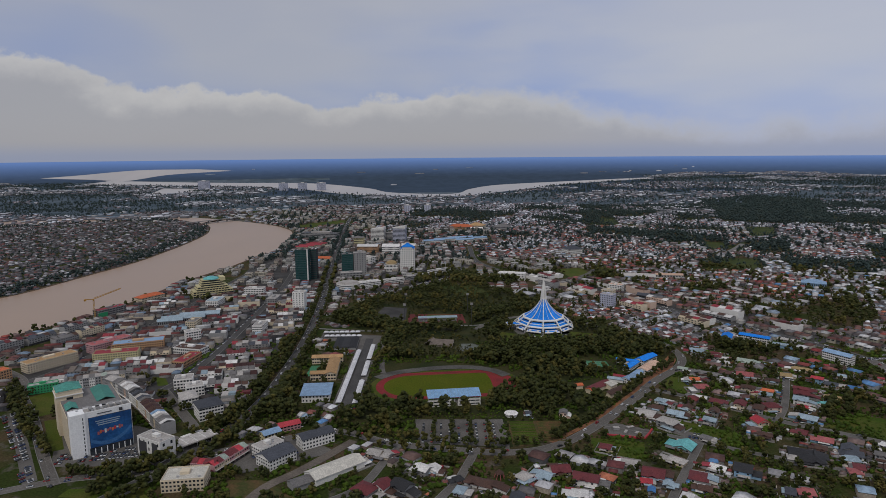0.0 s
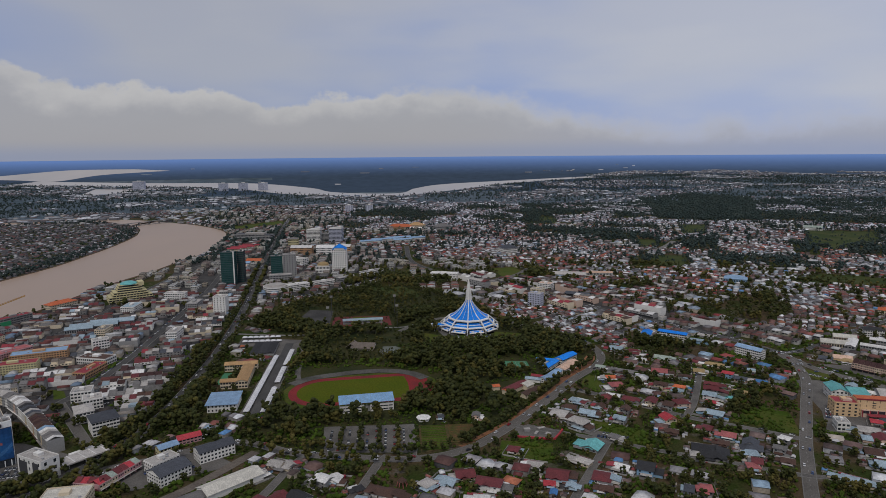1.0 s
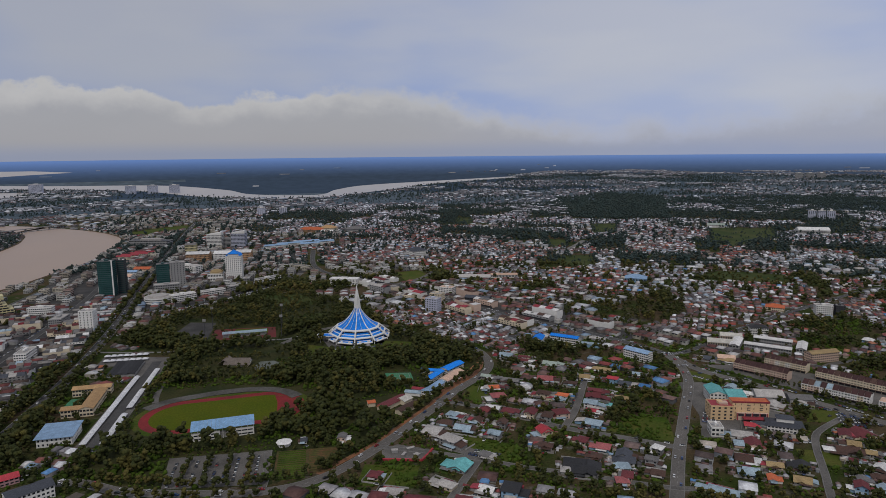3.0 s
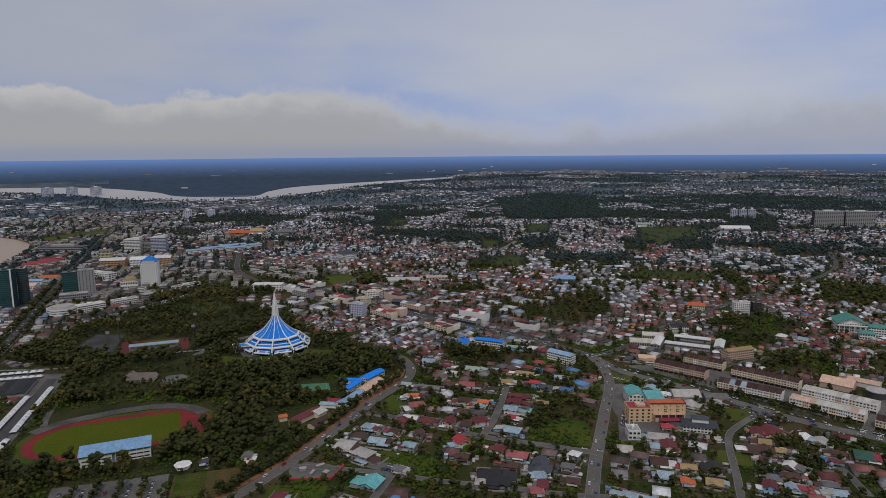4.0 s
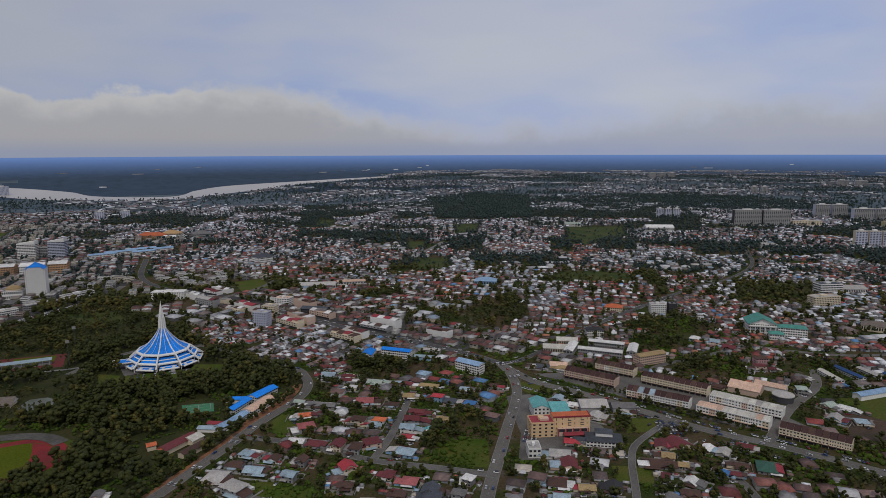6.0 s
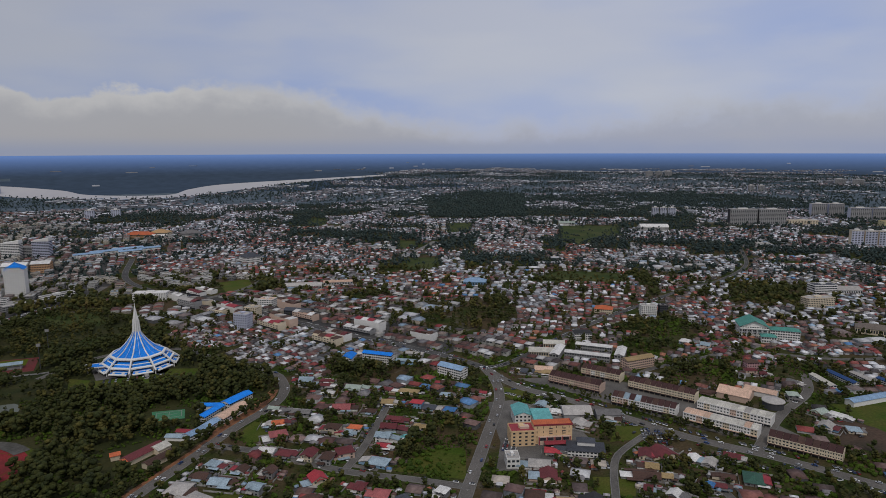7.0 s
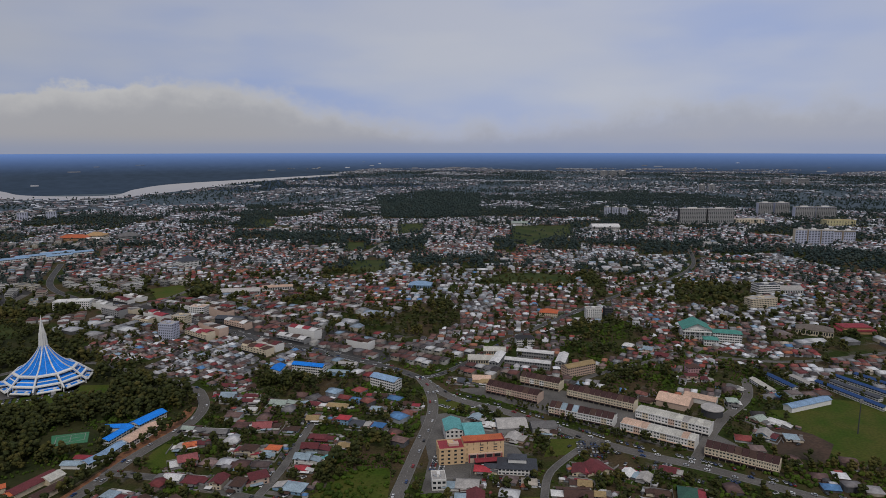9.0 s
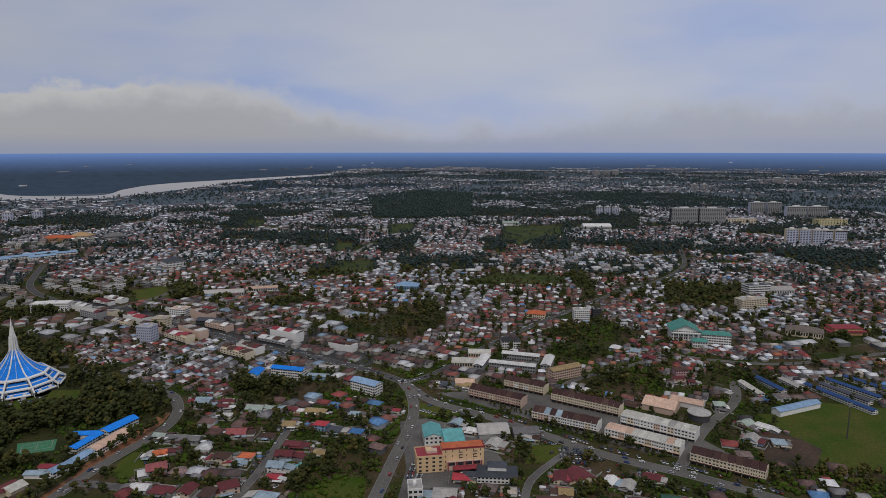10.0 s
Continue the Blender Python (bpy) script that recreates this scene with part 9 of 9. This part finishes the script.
# ---------------------------------------------------------------- cars
CAR = {"white": (0.7, 0.7, 0.7), "silver": (0.42, 0.43, 0.45), "black": (0.02, 0.02, 0.022), "red": (0.32, 0.02, 0.025), "blue": (0.03, 0.07, 0.2)}
hull = Shape().solid([(-0.85, -2.1, 0.35), (0.85, -2.1, 0.35), (0.85, 2.1, 0.35), (-0.85, 2.1, 0.35)], [(-0.82, -2.05, 0.95), (0.82, -2.05, 0.95), (0.82, 2.0, 0.9), (-0.82, 2.0, 0.9)])
hull.solid([(-0.72, -1.1, 1.36), (0.72, -1.1, 1.36), (0.72, 0.55, 1.36), (-0.72, 0.55, 1.36)], [(-0.66, -0.95, 1.46), (0.66, -0.95, 1.46), (0.66, 0.4, 1.46), (-0.66, 0.4, 1.46)])
cabin = Shape().solid([(-0.8, -1.7, 0.93), (0.8, -1.7, 0.93), (0.8, 1.1, 0.93), (-0.8, 1.1, 0.93)], [(-0.72, -1.1, 1.36), (0.72, -1.1, 1.36), (0.72, 0.55, 1.36), (-0.72, 0.55, 1.36)]).mesh("cabin", "glass")
bm = bmesh.new()
bmesh.ops.create_cone(bm, cap_ends=True, segments=10, radius1=0.32, radius2=0.32, depth=0.22, matrix=Matrix.Rotation(radians(90), 4, "Y"))
wheel = bpy.data.meshes.new("wheel")
bm.to_mesh(wheel)
bm.free()
wheel.materials.append(M["rubber"])
cars = {}
for word, c in CAR.items():
    M["car_" + word] = surface("car_paint_" + word, c, tuple(v * 0.9 for v in c), 0.5, 3, 0.3, 0.0, 0.0)
    b = thing("car", 0, 0, 0, f"small {word} car with dark windows", "car", "cars")
    b.scale = (1.25, 1.25, 1.25)
    shell = part("body", hull, "car_" + word, b)
    part("cabin", cabin, "", shell, "dark glazed cabin")
    for sx in (-0.8, 0.8):
        for sy in (-1.35, 1.3):
            part("wheel", wheel, "", b, at=pose(sx, sy, 0.32))
    cars[word] = [b, False]
PICK = ["white", "white", "silver", "white", "black", "silver", "red", "blue", "white", "silver"]
made = 0


def car(x, y, rot, z=0.1):
    global made
    if made > 110:
        return
    made += 1
    c = cars[rng.choice(PICK)]
    if not c[1]:
        c[1] = True
        c[0].matrix_basis = pose(x, y, z, 0, 0, rot) @ Matrix.Scale(1.25, 4)
    else:
        copy_thing(c[0], pose(x, y, z, 0, 0, rot))


def traffic(line, lane, gap, n):
    l = smooth_line(line, gap)
    t = np.gradient(l, axis=0)
    l = sides(l, lane)
    for k in range(min(n, len(l))):
        if rng.random() < 0.72:
            car(l[k, 0], l[k, 1], math.degrees(math.atan2(t[k, 1], t[k, 0])) - 90 + (180 if lane > 0 else 0), 0.18)


traffic(MAIN, -3, 21, 40)
traffic(MAIN, 3, 27, 40)
traffic(EAST, -4, 19, 30)
traffic(EAST, 4, 15, 30)
traffic(RING, 3, 24, 40)
traffic(RING, -3, 30, 40)
traffic(AVENUE[5:], -4, 24, 30)
traffic(AVENUE[5:], 4, 20, 30)


def parked(x, y, rot, n, step=2.8):
    for k in range(n):
        if rng.random() < 0.8:
            a = radians(rot)
            car(x + step * k * math.cos(a), y + step * k * math.sin(a), rot + rng.uniform(-3, 3))


parked(-14, 612, 90, 9)
parked(2, 612, 90, 9)
parked(655, 742, -56, 20)
parked(668, 690, -56, 18)
parked(640, 612, -30, 8)
parked(646, 606, -30, 8)
for k in range(3):
    parked(234 + 13 * math.cos(radians(-42)) + 4.6 * k * 0.67 - 3, 629 + 13 * math.sin(radians(-42)) + 4.6 * k * 0.74 - 3, -42, 8)
parked(-180, 560, 30, 10)
parked(-449, 771, -18, 9)
parked(-292, 652, 75, 8)
parked(-290, 562, 12, 10)
parked(-430, 640, 125, 12)

# cars too many to count: rows at kerbs and in yards
lot = []


def row_of_cars(line, off, gap, share, turn=90.0):
    l = smooth_line(line, gap)
    t = np.gradient(l, axis=0)
    l = sides(l, off)
    for k in range(len(l)):
        if rng.random() < share:
            lot.append((l[k, 0] + rng.uniform(-0.4, 0.4), l[k, 1] + rng.uniform(-0.4, 0.4), math.atan2(t[k, 1], t[k, 0]) + radians(turn + rng.uniform(-4, 4))))


def yard_of_cars(x, y, rot, cols, rows, share=0.75, dx=3.4, dy=8.0):
    a = radians(rot)
    for i in range(cols):
        for j in range(rows):
            if rng.random() < share:
                u, v = dx * i, dy * j
                lot.append((x + u * math.cos(a) - v * math.sin(a), y + u * math.sin(a) + v * math.cos(a), a + radians(rng.choice([0, 0, 180]) + rng.uniform(-4, 4))))


BACK = [(-345, 525), (-396, 590), (-451, 664), (-513, 740), (-554, 800)]
row_of_cars(EAST[1:], 12, 3.6, 0.5, 35)
row_of_cars(EAST[1:], -12, 3.6, 0.25, -35)
row_of_cars(EAST[1:6], -28, 3.6, 0.45, 0)
row_of_cars([(-490, 682), (-426, 600), (-372, 530)], 3, 3.4, 0.6, 20)
row_of_cars([(-486, 682), (-422, 604), (-366, 532)], -9, 3.4, 0.4, 20)
row_of_cars(BACK, 3, 17, 0.7, -90)
row_of_cars(NORTH[1:7], 8, 7, 0.6, -90)
row_of_cars(NORTH[1:7], -8, 7, 0.6, -90)
row_of_cars(NORTH[:7], 2.5, 20, 0.7, -90)
row_of_cars(NORTH[:7], -2.5, 24, 0.7, 90)
row_of_cars(AVENUE[:6], 4, 16, 0.75, 90)
row_of_cars(AVENUE[:6], -4, 18, 0.75, -90)
row_of_cars([(-242, 1262), (-120, 1300), (-43, 1389), (24, 1465)], 8, 4, 0.8, 0)
row_of_cars([(-242, 1262), (-120, 1300), (-43, 1389), (24, 1465)], -8, 4, 0.8, 0)
row_of_cars([(-242, 1262), (-120, 1300), (-43, 1389), (24, 1465)], 2, 11, 0.8, 90)
row_of_cars([(-336, 816), (-334, 943), (-340, 1114), (-350, 1356)], 5.5, 6, 0.6, 90)
row_of_cars([(-516, 867), (-504, 1009), (-489, 1182)], 5.5, 6, 0.6, 90)
row_of_cars([(-256, 548), (-339, 536), (-420, 500)], 3, 14, 0.8, 90)
row_of_cars([(-256, 548), (-339, 536), (-420, 500)], -3, 16, 0.8, -90)
row_of_cars([(590, 850), (675, 881), (848, 982), (1088, 1095)], 6, 8, 0.6, 90)
row_of_cars([(590, 850), (675, 881), (848, 982), (1088, 1095)], -6, 9, 0.6, 90)
row_of_cars([(360, 650), (411, 730), (450, 800)], 4, 9, 0.6, 90)
row_of_cars([(243, 752), (359, 650), (454, 583)], 4.6, 13, 0.6, 90)
yard_of_cars(648, 600, -30, 9, 4)
yard_of_cars(548, 585, -25, 13, 4, 0.7, 3.2, 7)
yard_of_cars(517, 628, 56, 8, 2)
yard_of_cars(-368, 566, 12, 24, 3)
yard_of_cars(-170, 556, 36, 12, 4)
yard_of_cars(-22, 606, 0, 5, 6, 0.7, 18.5, 8)
yard_of_cars(-13, 606, 0, 5, 6, 0.5, 18.5, 8)
yard_of_cars(130, 972, 0, 22, 2, 0.5)
yard_of_cars(250, 612, -32, 9, 2)
yard_of_cars(770, 640, -60, 18, 2, 0.6)
yard_of_cars(690, 700, -56, 20, 2, 0.7)
yard_of_cars(725, 725, -56, 16, 2, 0.6)
yard_of_cars(690, 822, -43, 12, 2, 0.7)
yard_of_cars(-165, 640, 20, 8, 3)
yard_of_cars(-140, 690, 4, 12, 1)
yard_of_cars(-420, 770, 30, 14, 2)
yard_of_cars(-300, 745, 40, 9, 2)
yard_of_cars(1040, 770, -40, 9, 2)
for ob in [o for o in scene.objects if o.name.split(".")[0] == "house"]:
    if rng.random() < 0.7:
        q = ob.matrix_basis @ Vector((rng.uniform(-5, 5), -11, 0))
        if code_at(q.x, q.y) != 2:
            lot.append((q.x, q.y, rng.uniform(0, 3)))
lot = np.array(lot)
lot = lot[code_at(lot[:, 0], lot[:, 1]) != 2]


def many_cars(name, profile, mat, label):
    # a body swept across the car's width from its side outline
    side = np.array(profile) * 1.25
    n, k = len(lot), len(side)
    c, s = np.cos(lot[:, 2])[:, None], np.sin(lot[:, 2])[:, None]
    rings = []
    for wide in (-1.08, 1.08):
        u, v = np.full(k, wide), side[:, 0]
        rings.append(np.stack([lot[:, :1] + u * c - v * s, lot[:, 1:2] + u * s + v * c, np.broadcast_to(side[:, 1] + 0.12, (n, k))], -1))
    v = np.concatenate(rings, 1)
    f = [(i, (i + 1) % k, k + (i + 1) % k) for i in range(k)] + [(i, k + (i + 1) % k, k + i) for i in range(k)] + [(0, i + 1, i) for i in range(1, k - 1)] + [(k, k + i, k + i + 1) for i in range(1, k - 1)]
    f = (np.array(f)[None] + 2 * k * np.arange(n)[:, None, None]).reshape(-1, 3)
    tagged(new(name, mesh_from(name, far(v.reshape(-1, 3)), f, [mat])), label, "cars", "", "stuff")


M["car_mix"] = surface("car_paint_mix", (1.0, 1.0, 1.0), (0.95, 0.95, 0.95), 0.5, 3, 0.3, 0.0, 0.0, 0, [(0.72, 0.72, 0.72), (0.4, 0.41, 0.43), (0.75, 0.75, 0.74), (0.05, 0.05, 0.055), (0.28, 0.03, 0.03), (0.55, 0.56, 0.57), (0.05, 0.08, 0.2), (0.7, 0.7, 0.7)])
many_cars("parked_cars", [(-2.1, 0.3), (2.1, 0.3), (2.1, 0.8), (1.2, 0.92), (-1.75, 0.95), (-2.1, 0.8)], "car_mix", "rows of parked and moving cars")
many_cars("parked_car_cabins", [(-1.7, 0.95), (1.2, 0.95), (0.55, 1.42), (-1.1, 1.44)], "glass", "dark glazed cabins of the parked cars")

# the plan above is drawn in units of 0.79 m
for ob in list(scene.objects):
    if ob.parent is None and ob is not cam and ob is not sun:
        ob.matrix_basis = Matrix.Scale(0.79, 4) @ ob.matrix_basis
